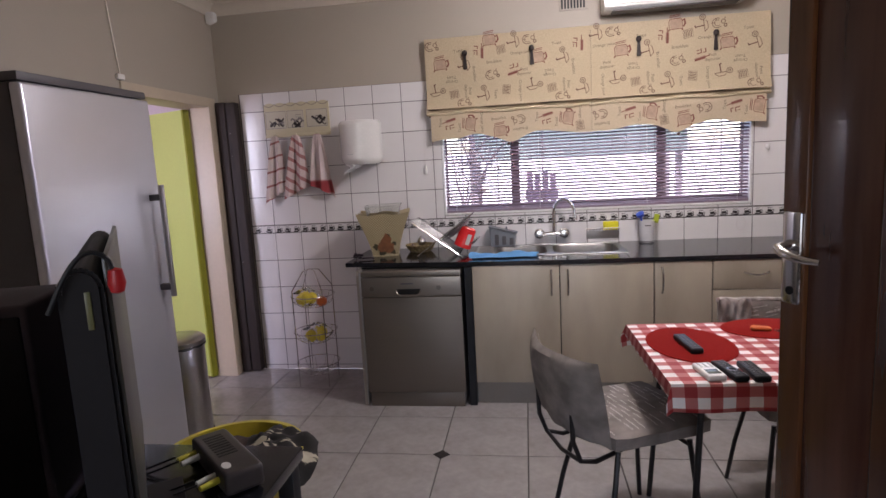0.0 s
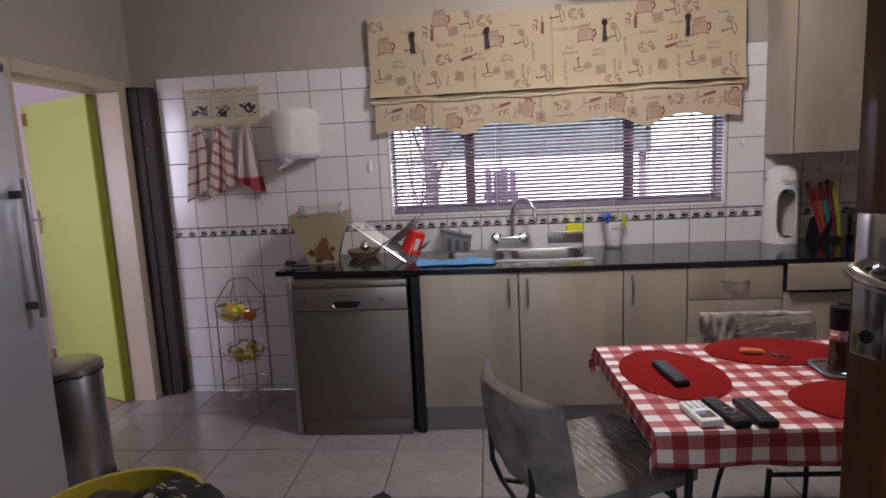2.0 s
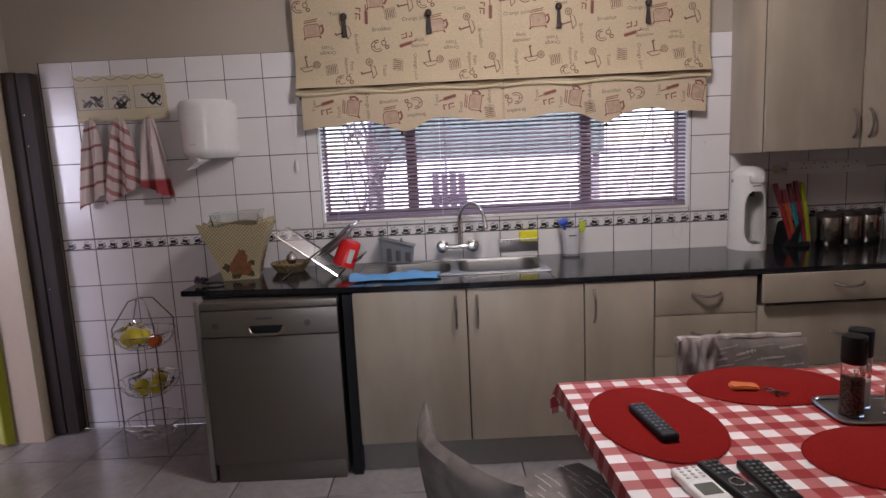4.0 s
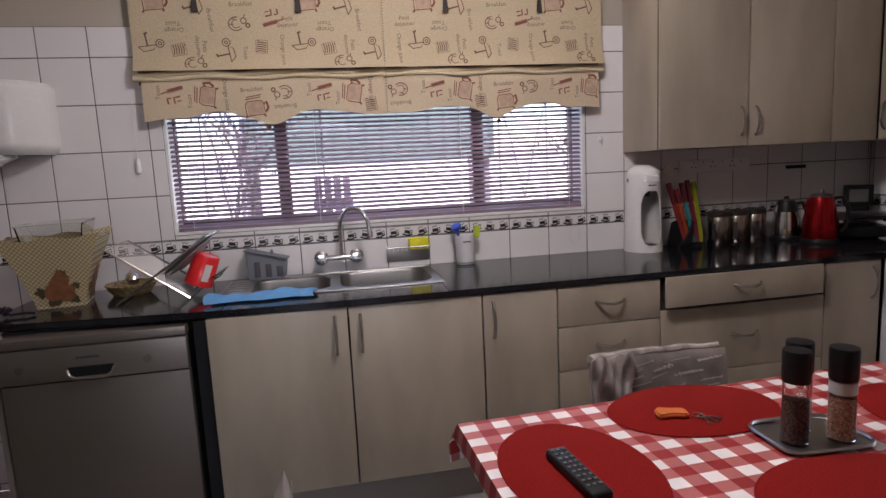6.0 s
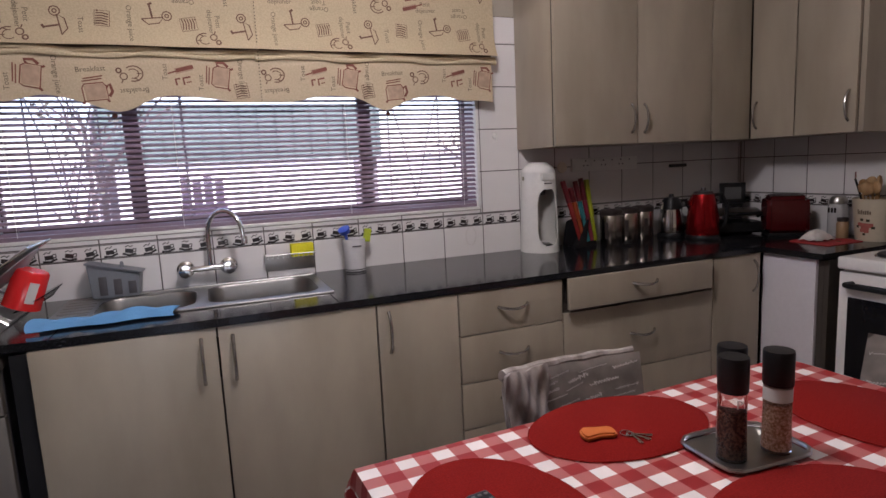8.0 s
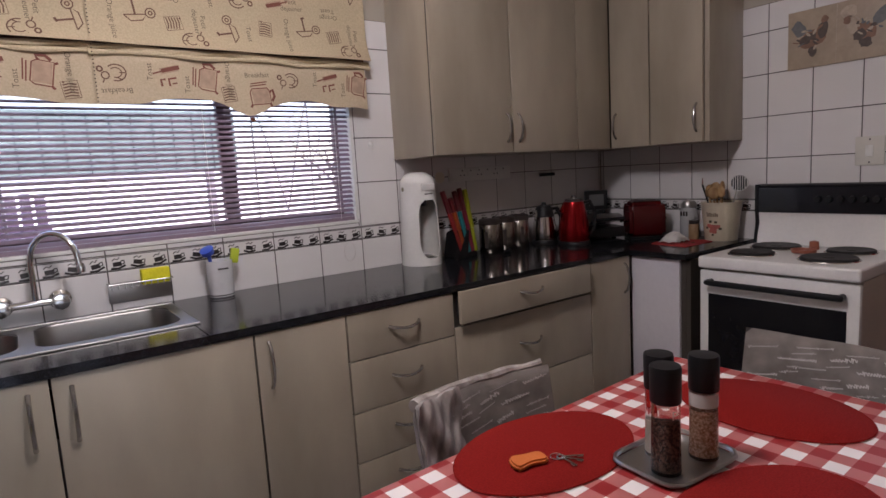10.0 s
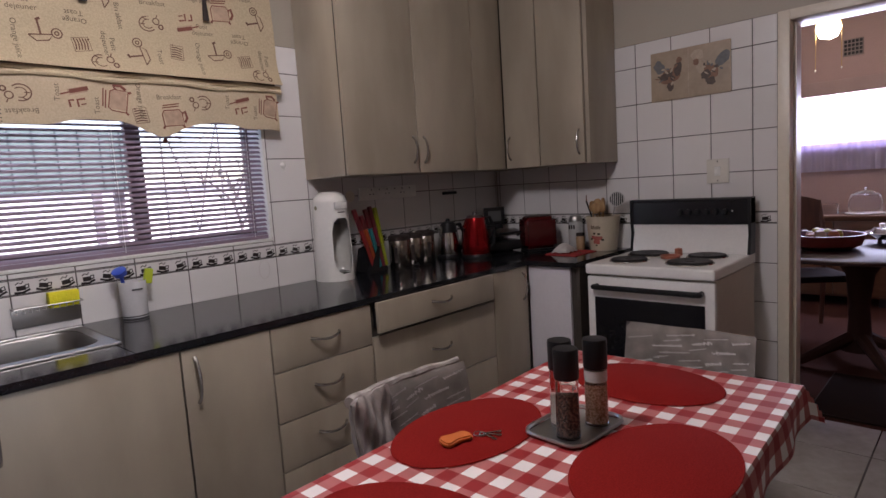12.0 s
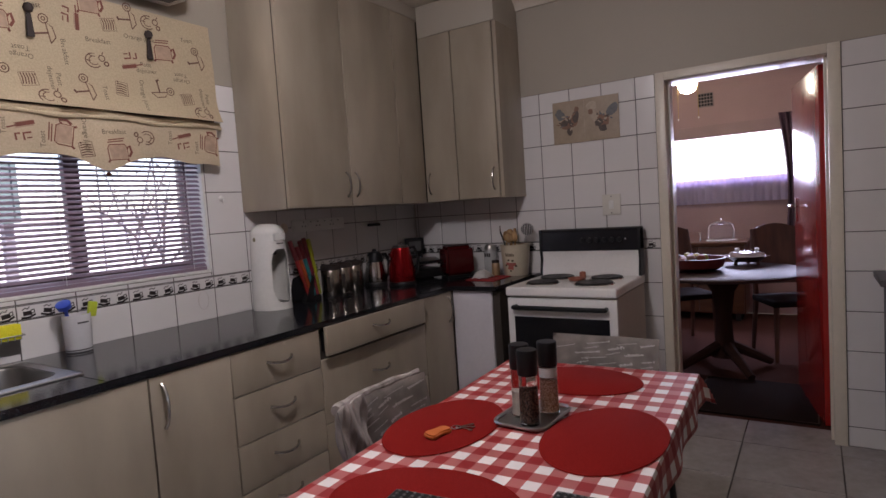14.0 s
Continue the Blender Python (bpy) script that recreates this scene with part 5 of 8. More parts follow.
part("spout_tip", lathe([(0.012, 0), (0.013, 0.02), (0.010, 0.03)], 12, pose(1.121, NY - 0.153, 1.075)), CHROME, tp)

# soap rack with sponge
sr = thing("sponge_rack", pose(1.31, NY - 0.03, 0.99), "small wire sponge rack on the tiles", "rack", world_coords=True)
part("back_plate", box(1.205, 1.42, NY - 0.004, NY - 0.001, 0.925, 1.0, 0.001), mat("dull_steel_plate", (0.30, 0.28, 0.27), 0.35, 0.8), sr)
part("rail", tube([(1.205, NY - 0.004, 1.0), (1.205, NY - 0.055, 1.0), (1.42, NY - 0.055, 1.0), (1.42, NY - 0.004, 1.0)], 0.003, 6), SINKSTEEL, sr)
for k in range(10):
    part("wire", tube([(1.215 + 0.0215 * k, NY - 0.055, 1.0), (1.215 + 0.0215 * k, NY - 0.055, 0.985), (1.215 + 0.0215 * k, NY - 0.006, 0.982)], 0.0018, 5), STEEL, sr)
solo("sponge", box(1.315, 1.412, NY - 0.052, NY - 0.010, 0.986, 1.042, 0.004), mat("yellow_sponge", (0.72, 0.66, 0.02), 0.9, vary=0.15, scale=60, bump=0.7, bump_scale=180), "bright yellow sponge in the wire rack", "sponge")

# brush holder
ch = thing("brush_holder", pose(1.587, 7.575, CT), "clear and white cup holding dish brushes", "cup")
part("cup", lathe([(0, 0), (0.044, 0), (0.046, 0.004), (0.05, 0.145), (0.048, 0.145), (0.043, 0.02), (0, 0.02)], 24), mat("milky_plastic", (0.66, 0.65, 0.66), 0.25), ch)
part("base_band", lathe([(0.0455, 0.0), (0.0465, 0.012)], 24, cap=False), DARKGREY, ch)
part("lettering", box(-0.02, 0.02, -0.0515, -0.0495, 0.112, 0.118), DARKGREY, ch)
BLUE = mat("blue_plastic", (0.03, 0.07, 0.42), 0.4)
LIME = mat("lime_plastic", (0.42, 0.50, 0.03), 0.4)
part("brush", join(tube([(-0.02, 0.0, 0.03), (-0.035, 0.0, 0.17)], 0.007, 8), lathe([(0, -0.018), (0.024, -0.012), (0.027, 0.008), (0, 0.016)], 14, pose(-0.04, 0, 0.185, 20, -25))), BLUE, ch, "blue dish brush")
part("spatula", join(tube([(0.02, 0.0, 0.03), (0.03, 0.0, 0.14)], 0.006, 8), box(0.012, 0.045, -0.008, 0.008, 0.135, 0.195, 0.006, m=pose(0, 0, 0, 0, 12, 0))), LIME, ch, "lime green spatula")

# cutlery caddy
cd = thing("cutlery_caddy", pose(0.645, 7.585, CT + 0.004, 0, 0, -4), "grey plastic cutlery caddy with a sloping rim", "caddy")
CADG = mat("grey_plastic", (0.16, 0.17, 0.19), 0.4)
part("body", join(prism([(-0.085, 0), (0.075, 0), (0.085, 0.085), (-0.095, 0.135)], 0.075, "xz", -0.0375, 0.004)), CADG, cd)
part("rim", prism([(-0.10, 0.136), (0.095, 0.088), (0.095, 0.094), (-0.10, 0.143)], 0.09, "xz", -0.045, 0.002), CADG, cd)
for k in range(3):
    part("slot", box(-0.058 + 0.05 * k, -0.03 + 0.05 * k, -0.040, -0.0368, 0.012, 0.085 - 0.012 * k, 0.002), DARKGREY, cd)
part("grip", prism([(0.01, 0.10), (0.03, 0.10), (0.025, 0.135), (0.015, 0.135)], 0.008, "xz", -0.004, 0.002), CADG, cd)

# dish rack, plates and mug
dk = thing("dish_rack", pose(0.25, 7.40, CT), "folding chrome wire dish rack with crossed sides", "dish rack", world_coords=True)


def wire_panel(a, b, y0, y1, n):
    """A wire frame between the edge through a and the edge through b."""
    part("frame", tube([(a[0], y0, a[1]), (b[0], y0, b[1]), (b[0], y1, b[1]), (a[0], y1, a[1])], 0.004, 6, True), CHROME, dk)
    for k in range(1, n):
        y = y0 + (y1 - y0) * k / n
        part("wire", tube([(a[0], y, a[1]), (b[0], y, b[1])], 0.0016, 5), SINKSTEEL, dk)


wire_panel((0.06, 1.125), (0.36, CT + 0.005), 7.27, 7.57, 13)
wire_panel((0.10, CT + 0.005), (0.45, 1.15), 7.24, 7.55, 9)
GREYPLATE = mat("grey_glazed_plate", (0.28, 0.265, 0.26), 0.25)
plate_prof = [(0, 0), (0.06, 0), (0.075, 0.006), (0.115, 0.016), (0.116, 0.019), (0.075, 0.010), (0.06, 0.004), (0, 0.004)]
for i, (px, pz, ta) in enumerate(((0.345, 1.055, -42), (0.365, 1.045, -40))):
    o = solo("plate", lathe(plate_prof, 32), GREYPLATE, "grey dinner plate leaning in the dish rack", "plate", "plates in the rack")
    o.matrix_basis = pose(px, 7.40, pz, 0, ta, 0)
o = solo("saucer", lathe([(r * 0.75, z) for r, z in plate_prof], 32), glass("clear_plate_glass", (0.9, 0.92, 0.9), 0.05), "clear glass saucer in the dish rack", "plate")
o.matrix_basis = pose(0.43, 7.40, 0.945, 0, -28, 0)
mg = thing("mug", pose(0.380, 7.36, 0.944, 0, 22, 0) @ Matrix.Scale(1.3, 4), "red mug with a white motif, upside down in the rack", "mug")
part("body", lathe([(0, 0.10), (0.036, 0.10), (0.040, 0.095), (0.044, 0.0), (0.041, 0.0), (0.037, 0.09), (0, 0.094)], 24), mat("red_glaze", (0.62, 0.02, 0.02), 0.2), mg)
part("handle", tube([(0.012, 0.038, 0.02), (0.02, 0.062, 0.03), (0.02, 0.064, 0.06), (0.012, 0.036, 0.075)], 0.005, 8), mat("red_glaze_dark", (0.5, 0.018, 0.018), 0.2), mg)
part("motif", sheet(lambda u, v: (0.0435 * math.sin(0.25 + 0.5 * u), -0.0437 * math.cos(0.25 + 0.5 * u), 0.02 + 0.055 * v), 6, 2, 0.0008), LABELW, mg)

# blue cloth over the front edge
bc = solo("dish_cloth", sheet(lambda u, v: (0.455 + 0.41 * u + 0.01 * math.sin(v * 6), 7.205 - 0.115 * v - 0.008 * math.sin(u * 13 + 1) * v, CT + 0.008 + 0.026 * math.sin(math.pi * min(1, v * 1.05)) ** 0.8 * (0.75 + 0.25 * math.sin(u * 9 + 2)) + 0.004 * math.sin(u * 27 + v * 4) * math.sin(math.pi * v)), 40, 10, 0.002), mat("blue_cloth", (0.10, 0.27, 0.50), 0.9, vary=0.1, scale=20, bump=0.5, bump_scale=300), "pale blue dish cloth lying on the sink's front edge", "cloth")

# decorated flared vase with a glass liner
va = thing("flared_vase", pose(-0.138, 7.385, CT, 0, 0, 10), "square flared glass vase wrapped in cream latticed paper", "vase")
def lattice(name):
    """Cream paper printed with a fine diagonal lattice."""
    m, n, l, p = shader(name)
    co = n.new("ShaderNodeTexCoord")
    ws = []
    for turn in (45, -45):
        mp = n.new("ShaderNodeMapping")
        mp.inputs["Rotation"].default_value = (0, radians(turn), 0)
        l.new(co.outputs["Object"], mp.inputs[0])
        w = n.new("ShaderNodeTexWave")
        w.bands_direction = "Z"
        w.inputs["Scale"].default_value = 26
        l.new(mp.outputs[0], w.inputs["Vector"])
        ws.append(w)
    mx = n.new("ShaderNodeMath")
    mx.operation = "MINIMUM"
    l.new(ws[0].outputs["Fac"], mx.inputs[0])
    l.new(ws[1].outputs["Fac"], mx.inputs[1])
    r = n.new("ShaderNodeValToRGB")
    r.color_ramp.elements[0].position, r.color_ramp.elements[0].color = 0.06, (0.27, 0.19, 0.08, 1)
    r.color_ramp.elements[1].position, r.color_ramp.elements[1].color = 0.26, (0.56, 0.48, 0.30, 1)
    l.new(mx.outputs[0], r.inputs[0])
    l.new(r.outputs[0], p.inputs["Base Color"])
    p.inputs["Roughness"].default_value = 0.6
    return m


PAPER = lattice("cream_lattice_paper")
GARNET = mat("rust_flower_print", (0.21, 0.08, 0.03), 0.6, vary=0.6, scale=45)
OLIVE = mat("olive_leaf_print", (0.055, 0.045, 0.02), 0.6, vary=0.4, scale=40)
for r in range(4):
    def face(u, v, a=radians(90 * r)):
        h = 0.085 + 0.085 * v ** 1.3
        x, y = (2 * u - 1) * h, -h
        return (x * math.cos(a) - y * math.sin(a), x * math.sin(a) + y * math.cos(a), 0.012 + 0.27 * v + (0.008 * math.cos(u * 12.6) + 0.006 * abs(2 * u - 1)) * (v > 0.99))
    sd = part("side", sheet(face, 10, 8, 0.002), PAPER, va)
    if r in (0, 1):
        c, s = math.cos(radians(90 * r)), math.sin(radians(90 * r))

        def onto(x, z, out):
            h = 0.085 + 0.085 * max(0, (z - 0.012) / 0.27) ** 1.3 + out
            return Vector((x * c + h * s, x * s - h * c, z))
        for bx, bz, br, ink in ((0.010, 0.108, 0.042, GARNET), (0.016, 0.060, 0.046, GARNET), (-0.014, 0.075, 0.040, GARNET), (-0.058, 0.070, 0.022, OLIVE), (0.022, 0.142, 0.016, OLIVE), (0.060, 0.088, 0.016, OLIVE), (-0.02, 0.030, 0.024, OLIVE), (0.05, 0.032, 0.020, OLIVE), (0.03, 0.118, 0.022, GARNET)):
            bm = bmesh.new()
            ctr = bm.verts.new(onto(bx, bz, 0.004))
            rg = random.Random(int(br * 9000) + r)
            vs = [bm.verts.new(onto(bx + br * rg.uniform(0.55, 1.2) * math.cos(a * 0.5236), bz + br * rg.uniform(0.55, 1.3) * math.sin(a * 0.5236), 0.004)) for a in range(12)]
            for i in range(12):
                bm.faces.new((ctr, vs[i], vs[(i + 1) % 12]))
            part("printed_flower", bm, ink, sd, "", False)
part("base", box(-0.085, 0.085, -0.085, 0.085, 0.0, 0.011, 0.003), PAPER, va)
part("glass_liner", lathe([(0.09, 0.02), (0.160, 0.325), (0.165, 0.333), (0.157, 0.333), (0.153, 0.325), (0.084, 0.024)], 4, pose(0, 0, 0, 0, 0, 45), cap=False), glass("liner_glass", (0.93, 0.95, 0.93), 0.03), va)
part("liner_rim", tube([(0.115 * a, 0.115 * b, 0.335) for a, b in ((-1, -1), (1, -1), (1, 1), (-1, 1))], 0.005, 6, True), mat("rim_glass_edge", (0.5, 0.5, 0.48), 0.15), va)
dkf = thing("ornament", pose(-0.275, 7.19, CT), "small dark beaded flower ornament", "ornament")
rg = random.Random(3)
for k in range(9):
    part("bead", lathe([(0, -0.012), (0.011, -0.006), (0.013, 0.003), (0, 0.012)], 8, pose(rg.uniform(-0.03, 0.03), rg.uniform(-0.02, 0.02), 0.013 + rg.uniform(0, 0.028))), mat("dark_bead", (0.02, 0.012, 0.018), 0.3) if k == 0 else bpy.data.materials["dark_bead"], dkf)
part("stem", tube([(0.02, 0, 0.01), (0.07, 0.01, 0.012), (0.10, 0.015, 0.008)], 0.006, 6), bpy.data.materials["dark_bead"], dkf)
bk = thing("basket_bowl", pose(0.075, 7.50, CT), "shallow woven bowl holding kitchen odds and ends", "bowl")
WICK = two_tone("tan_wicker", (0.12, 0.08, 0.03), (0.32, 0.24, 0.11), 60, (1, 1, 3), 0.7, lo=0.4, hi=0.6, bump=0.5)
part("weave", lathe([(0, 0), (0.07, 0.0), (0.095, 0.03), (0.10, 0.045), (0.095, 0.045), (0.066, 0.008), (0, 0.008)], 24), WICK, bk)
part("rim", tube(arc(0, 0, 0.098, 0, 345, 24, "xy", 0.045), 0.005, 6, True), WICK, bk)
o = solo("steel_ball", lathe([(0.0, -0.03), (0.02, -0.025), (0.032, 0), (0.024, 0.022), (0.008, 0.032), (0.006, 0.04), (0, 0.041)], 18, pose(0.085, 7.495, CT + 0.066)), CHROME, "shiny steel tea infuser ball in the bowl", "infuser")
solo("garlic", lathe([(0, 0), (0.022, 0.004), (0.026, 0.018), (0.010, 0.034), (0.004, 0.05), (0, 0.05)], 14, pose(0.03, 7.46, CT + 0.012)), mat("brown_onion_skin", (0.14, 0.10, 0.08), 0.6), "brown garlic bulb in the woven bowl", "garlic")

# white soda machine
sm = thing("soda_machine", pose(2.533, 7.549, CT, 0, 0, -3) @ Matrix.Diagonal((1, 1, 1.06, 1)), "white plastic home soda machine", "soda machine")


def soda_shell():
    """A rounded column with a tall open niche for the bottle."""
    bm = bmesh.new()
    n, zs = 128, [0.0] + [0.425 * k / 110 for k in range(1, 98)] + [0.39, 0.402, 0.411, 0.417]
    rings = []
    for z in zs:
        r = (1.10 - 0.25 * z - 0.35 * z * z) * (1 if z < 0.37 else math.sqrt(max(0.05, 1 - ((z - 0.37) / 0.052) ** 2)))
        rings.append([bm.verts.new((0.085 * r * math.cos(2 * math.pi * i / n), 0.100 * r * math.sin(2 * math.pi * i / n), z)) for i in range(n)])
    for k in range(len(zs) - 1):
        for i in range(n):
            da = 2 * math.pi * (i + 0.5) / n - 1.5 * math.pi
            zc = (zs[k] + zs[k + 1]) / 2
            if abs(da / 0.66) ** 3 + abs((zc - 0.165) / 0.130) ** 3 < 1:
                continue
            bm.faces.new((rings[k][i], rings[k][(i + 1) % n], rings[k + 1][(i + 1) % n], rings[k + 1][i]))
    bm.faces.new(rings[-1])
    bmesh.ops.recalc_face_normals(bm, faces=bm.faces)
    bmesh.ops.solidify(bm, geom=bm.faces[:], thickness=0.004)
    return bm


part("body", soda_shell(), GLOSSW, sm)
part("bottle_recess", sheet(lambda u, v: (0.068 * math.cos(math.pi * (u + 0.0)), -0.045 + 0.085 * math.sin(math.pi * u), 0.034 + 0.262 * v), 20, 4, 0.002), mat("pale_grey_plastic", (0.50, 0.49, 0.46), 0.35), sm)
part("niche_floor", prism([(0.068 * math.cos(math.pi * k / 16), -0.045 + 0.085 * math.sin(math.pi * k / 16)) for k in range(17)], 0.004, "xy", 0.030), GLOSSW, sm)
part("niche_top", prism([(0.068 * math.cos(math.pi * k / 16), -0.045 + 0.085 * math.sin(math.pi * k / 16)) for k in range(17)], 0.004, "xy", 0.296), GLOSSW, sm)
part("drip_tray", lathe([(0.04, 0.0), (0.042, 0.005), (0.034, 0.008), (0, 0.008)], 20, pose(0, -0.03, 0.034)), STEEL, sm)
part("nozzle", lathe([(0.012, 0), (0.016, 0.03), (0, 0.03)], 12, pose(0, -0.045, 0.266)), DARKGREY, sm)
part("button", box(-0.035, 0.035, -0.104, -0.085, 0.335, 0.368, 0.006), GLOSSW, sm)
part("badge", lathe([(0.011, 0), (0.010, 0.003), (0, 0.004)], 14, pose(-0.081, 0.0, 0.345, 0, -90)), mat("olive_badge", (0.16, 0.15, 0.09), 0.4), sm)
part("lettering", box(-0.02, 0.02, -0.1005, -0.094, 0.318, 0.323), DARKGREY, sm)

# knife block
kb = thing("knife_block", pose(2.795, 7.565, CT, 0, 0, 10), "black slanted block with coloured kitchen knives", "knife block")
part("block", prism([(-0.055, 0), (0.075, 0), (0.045, 0.13), (-0.01, 0.15)], 0.13, "yz", -0.065, 0.004), BLACK, kb)
part("stand", prism([(-0.10, 0), (-0.02, 0), (0.0, 0.14)], 0.03, "xz", -0.06, 0.003), BLACK, kb)
for i, (kx, colr, ln) in enumerate(((-0.052, (0.42, 0.03, 0.03), 0.30), (-0.028, (0.55, 0.10, 0.02), 0.26), (0.0, (0.03, 0.30, 0.33), 0.29), (0.026, (0.30, 0.02, 0.05), 0.30), (0.05, (0.50, 0.55, 0.02), 0.29))):
    KM = mat("knife_colour", tuple(0.55 * q for q in colr), 0.5)
    kn = part("knife", prism([(-0.012, 0.02), (0.012, 0.02), (0.013, 0.14), (-0.010, 0.14)], 0.003, "xz", -0.05, 0.001, pose(kx, -0.012, 0, -8, -14 + 2.5 * i, 0)), KM, kb, "coloured knife")
    part("neck", box(-0.011, 0.012, -0.057, -0.043, 0.14, 0.235, 0.004, m=pose(kx, -0.012, 0, -8, -14 + 2.5 * i, 0)), KM, kn)
    part("handle", box(-0.012, 0.013, -0.059, -0.041, 0.233, ln + 0.05, 0.006, m=pose(kx, -0.012, 0, -8, -14 + 2.5 * i, 0)), KM if i == 4 else mat("knife_handle", (0.10, 0.010, 0.014), 0.35), kn)

# canisters
CANSTEEL = mat("warm_canister_steel", (0.30, 0.27, 0.235), 0.24, 1.0, vary=0.1, scale=4, stretch=(1, 1, 20))
for i, (cx, cy) in enumerate(((2.965, 7.535), (3.087, 7.555), (3.207, 7.572))):
    t = thing("canister", pose(cx, cy, CT, 0, 0, 20 * i), "round stainless steel canister with a dark lid", "canister", "row of canisters")
    part("body", lathe([(0, 0), (0.055, 0), (0.057, 0.003), (0.057, 0.150), (0.055, 0.153), (0, 0.153)], 28), CANSTEEL, t)
    part("window", sheet(lambda u, v: (-0.0578 * math.sin(0.9 + 0.35 * u), -0.0578 * math.cos(0.9 + 0.35 * u), 0.03 + 0.085 * v), 5, 2, 0.0006), BROWNDARK, t, "dark see-through strip")
    part("lid", lathe([(0.0575, 0.150), (0.0595, 0.156), (0.0585, 0.174), (0.052, 0.179), (0, 0.181)], 28), BROWNDARK, t)
sp = thing("spoon", pose(2.98, 7.42, CT + 0.004, 0, 0, 40), "small dark scoop lying on the worktop", "spoon")
part("scoop", lathe([(0, 0), (0.016, 0.003), (0.02, 0.012), (0.017, 0.012), (0, 0.004)], 14), BLACK, sp)
part("handle", tube([(0.018, 0, 0.01), (0.06, 0, 0.012), (0.11, 0, 0.004)], 0.004, 6), BLACK, sp)


def kettle(x, y, rot, body, lid, label, r, h):
    t = thing("kettle", pose(x, y, CT, 0, 0, rot), label, "kettle", "kettles")
    part("base", lathe([(0, 0), (r * 1.05, 0), (r * 1.06, 0.012), (r * 0.98, 0.022), (0, 0.022)], 28), BLACK, t)
    part("body", lathe([(0, 0.023), (r * 0.98, 0.023), (r, 0.03), (r * 0.96, h * 0.45), (r * 0.72, h * 0.92), (r * 0.66, h), (0, h)], 32), body, t)
    if lid is BLACK:
        part("upper_band", lathe([(r * 0.818, h * 0.76), (r * 0.73, h * 0.925), (r * 0.672, h + 0.001)], 32, cap=False), BLACK, t, "dark collar of the kettle")
    part("lid", lathe([(r * 0.64, h), (r * 0.55, h + 0.014), (0.014, h + 0.02), (0.011, h + 0.034), (0, h + 0.036)], 24), lid, t)
    part("spout", prism([(-r * 0.95, h * 0.78), (-r * 0.68, h * 0.98), (-r * 0.6, h * 0.7)], 0.034, "xz", -0.017, 0.004), body, t)
    part("handle", tube([(r * 0.62, 0, h * 0.96), (r * 1.15, 0, h * 0.98), (r * 1.5, 0, h * 0.72), (r * 1.42, 0, h * 0.35), (r * 1.0, 0, h * 0.18)], 0.011, 8), BLACK, t, "black curved handle")
    return t


kettle(3.375, 7.535, -20, CHROME, BLACK, "polished steel kettle with a black lid", 0.070, 0.200)
kettle(3.43, 7.365, -25, mat("red_metallic", (0.29, 0.007, 0.009), 0.2, 0.8), mat("smoked_lid", (0.05, 0.035, 0.035), 0.3), "metallic red electric kettle", 0.084, 0.235)
# glass-lidded appliance, picture frame, toaster
gm = thing("sandwich_grill", pose(3.70, 7.42, CT, 0, 0, -25), "black counter grill with a steel lid", "grill")
part("base", box(-0.13, 0.13, -0.11, 0.11, 0.01, 0.07, 0.015, 3), BLACK, gm)
part("lid", sheet(lambda u, v: ((u - 0.5) * 0.25, (v - 0.5) * 0.21, 0.075 + 0.065 * math.sin(math.pi * min(1, max(0, 0.1 + 0.8 * v))) ** 0.7), 6, 14, 0.004), STEEL, gm)
part("handle", tube([(-0.09, -0.11, 0.10), (-0.09, -0.15, 0.12), (0.09, -0.15, 0.12), (0.09, -0.11, 0.10)], 0.009, 8), BLACK, gm)
for fx_ in (-0.1, 0.1):
    part("foot", lathe([(0.012, 0), (0.012, 0.011)], 10, pose(fx_, 0, 0)), BLACK, gm)
cl = thing("desk_clock", pose(3.86, 7.56, CT + 0.0, 0, 0, -35), "small black framed clock on a stand", "clock")
part("frame", box(-0.07, 0.07, -0.012, 0.012, 0.15, 0.27, 0.004), BLACK, cl)
part("face", box(-0.045, 0.045, -0.0135, -0.0118, 0.175, 0.245), mat("grey_clock_face", (0.10, 0.10, 0.10), 0.2), cl)
part("stand", box(-0.05, 0.05, -0.03, 0.03, 0.0, 0.149, 0.004), BLACK, cl)
ts = thing("toaster", pose(3.82, 7.19, CT, 0, 0, -38), "glossy red two-slice toaster", "toaster")
REDT = mat("red_toaster_enamel", (0.065, 0.002, 0.004), 0.14, 0.2)
part("body", prism([(-0.075, 0.015), (0.075, 0.015), (0.08, 0.05), (0.078, 0.165), (0.06, 0.203), (0.03, 0.213), (-0.03, 0.213), (-0.06, 0.203), (-0.078, 0.165), (-0.08, 0.05)], 0.20, "yz", -0.100, 0.02), REDT, ts)
part("base", box(-0.095, 0.095, -0.07, 0.07, 0.0, 0.016, 0.004), BLACK, ts)
for s in (-0.03, 0.03):
    part("slot", box(-0.07, 0.07, s - 0.012, s + 0.012, 0.211, 0.2145), BLACK, ts)
part("lever", box(0.102, 0.12, -0.015, 0.015, 0.10, 0.115, 0.004), BLACK, ts)
part("end_plate", box(0.0995, 0.103, -0.05, 0.05, 0.03, 0.16, 0.003), CHROME, ts)
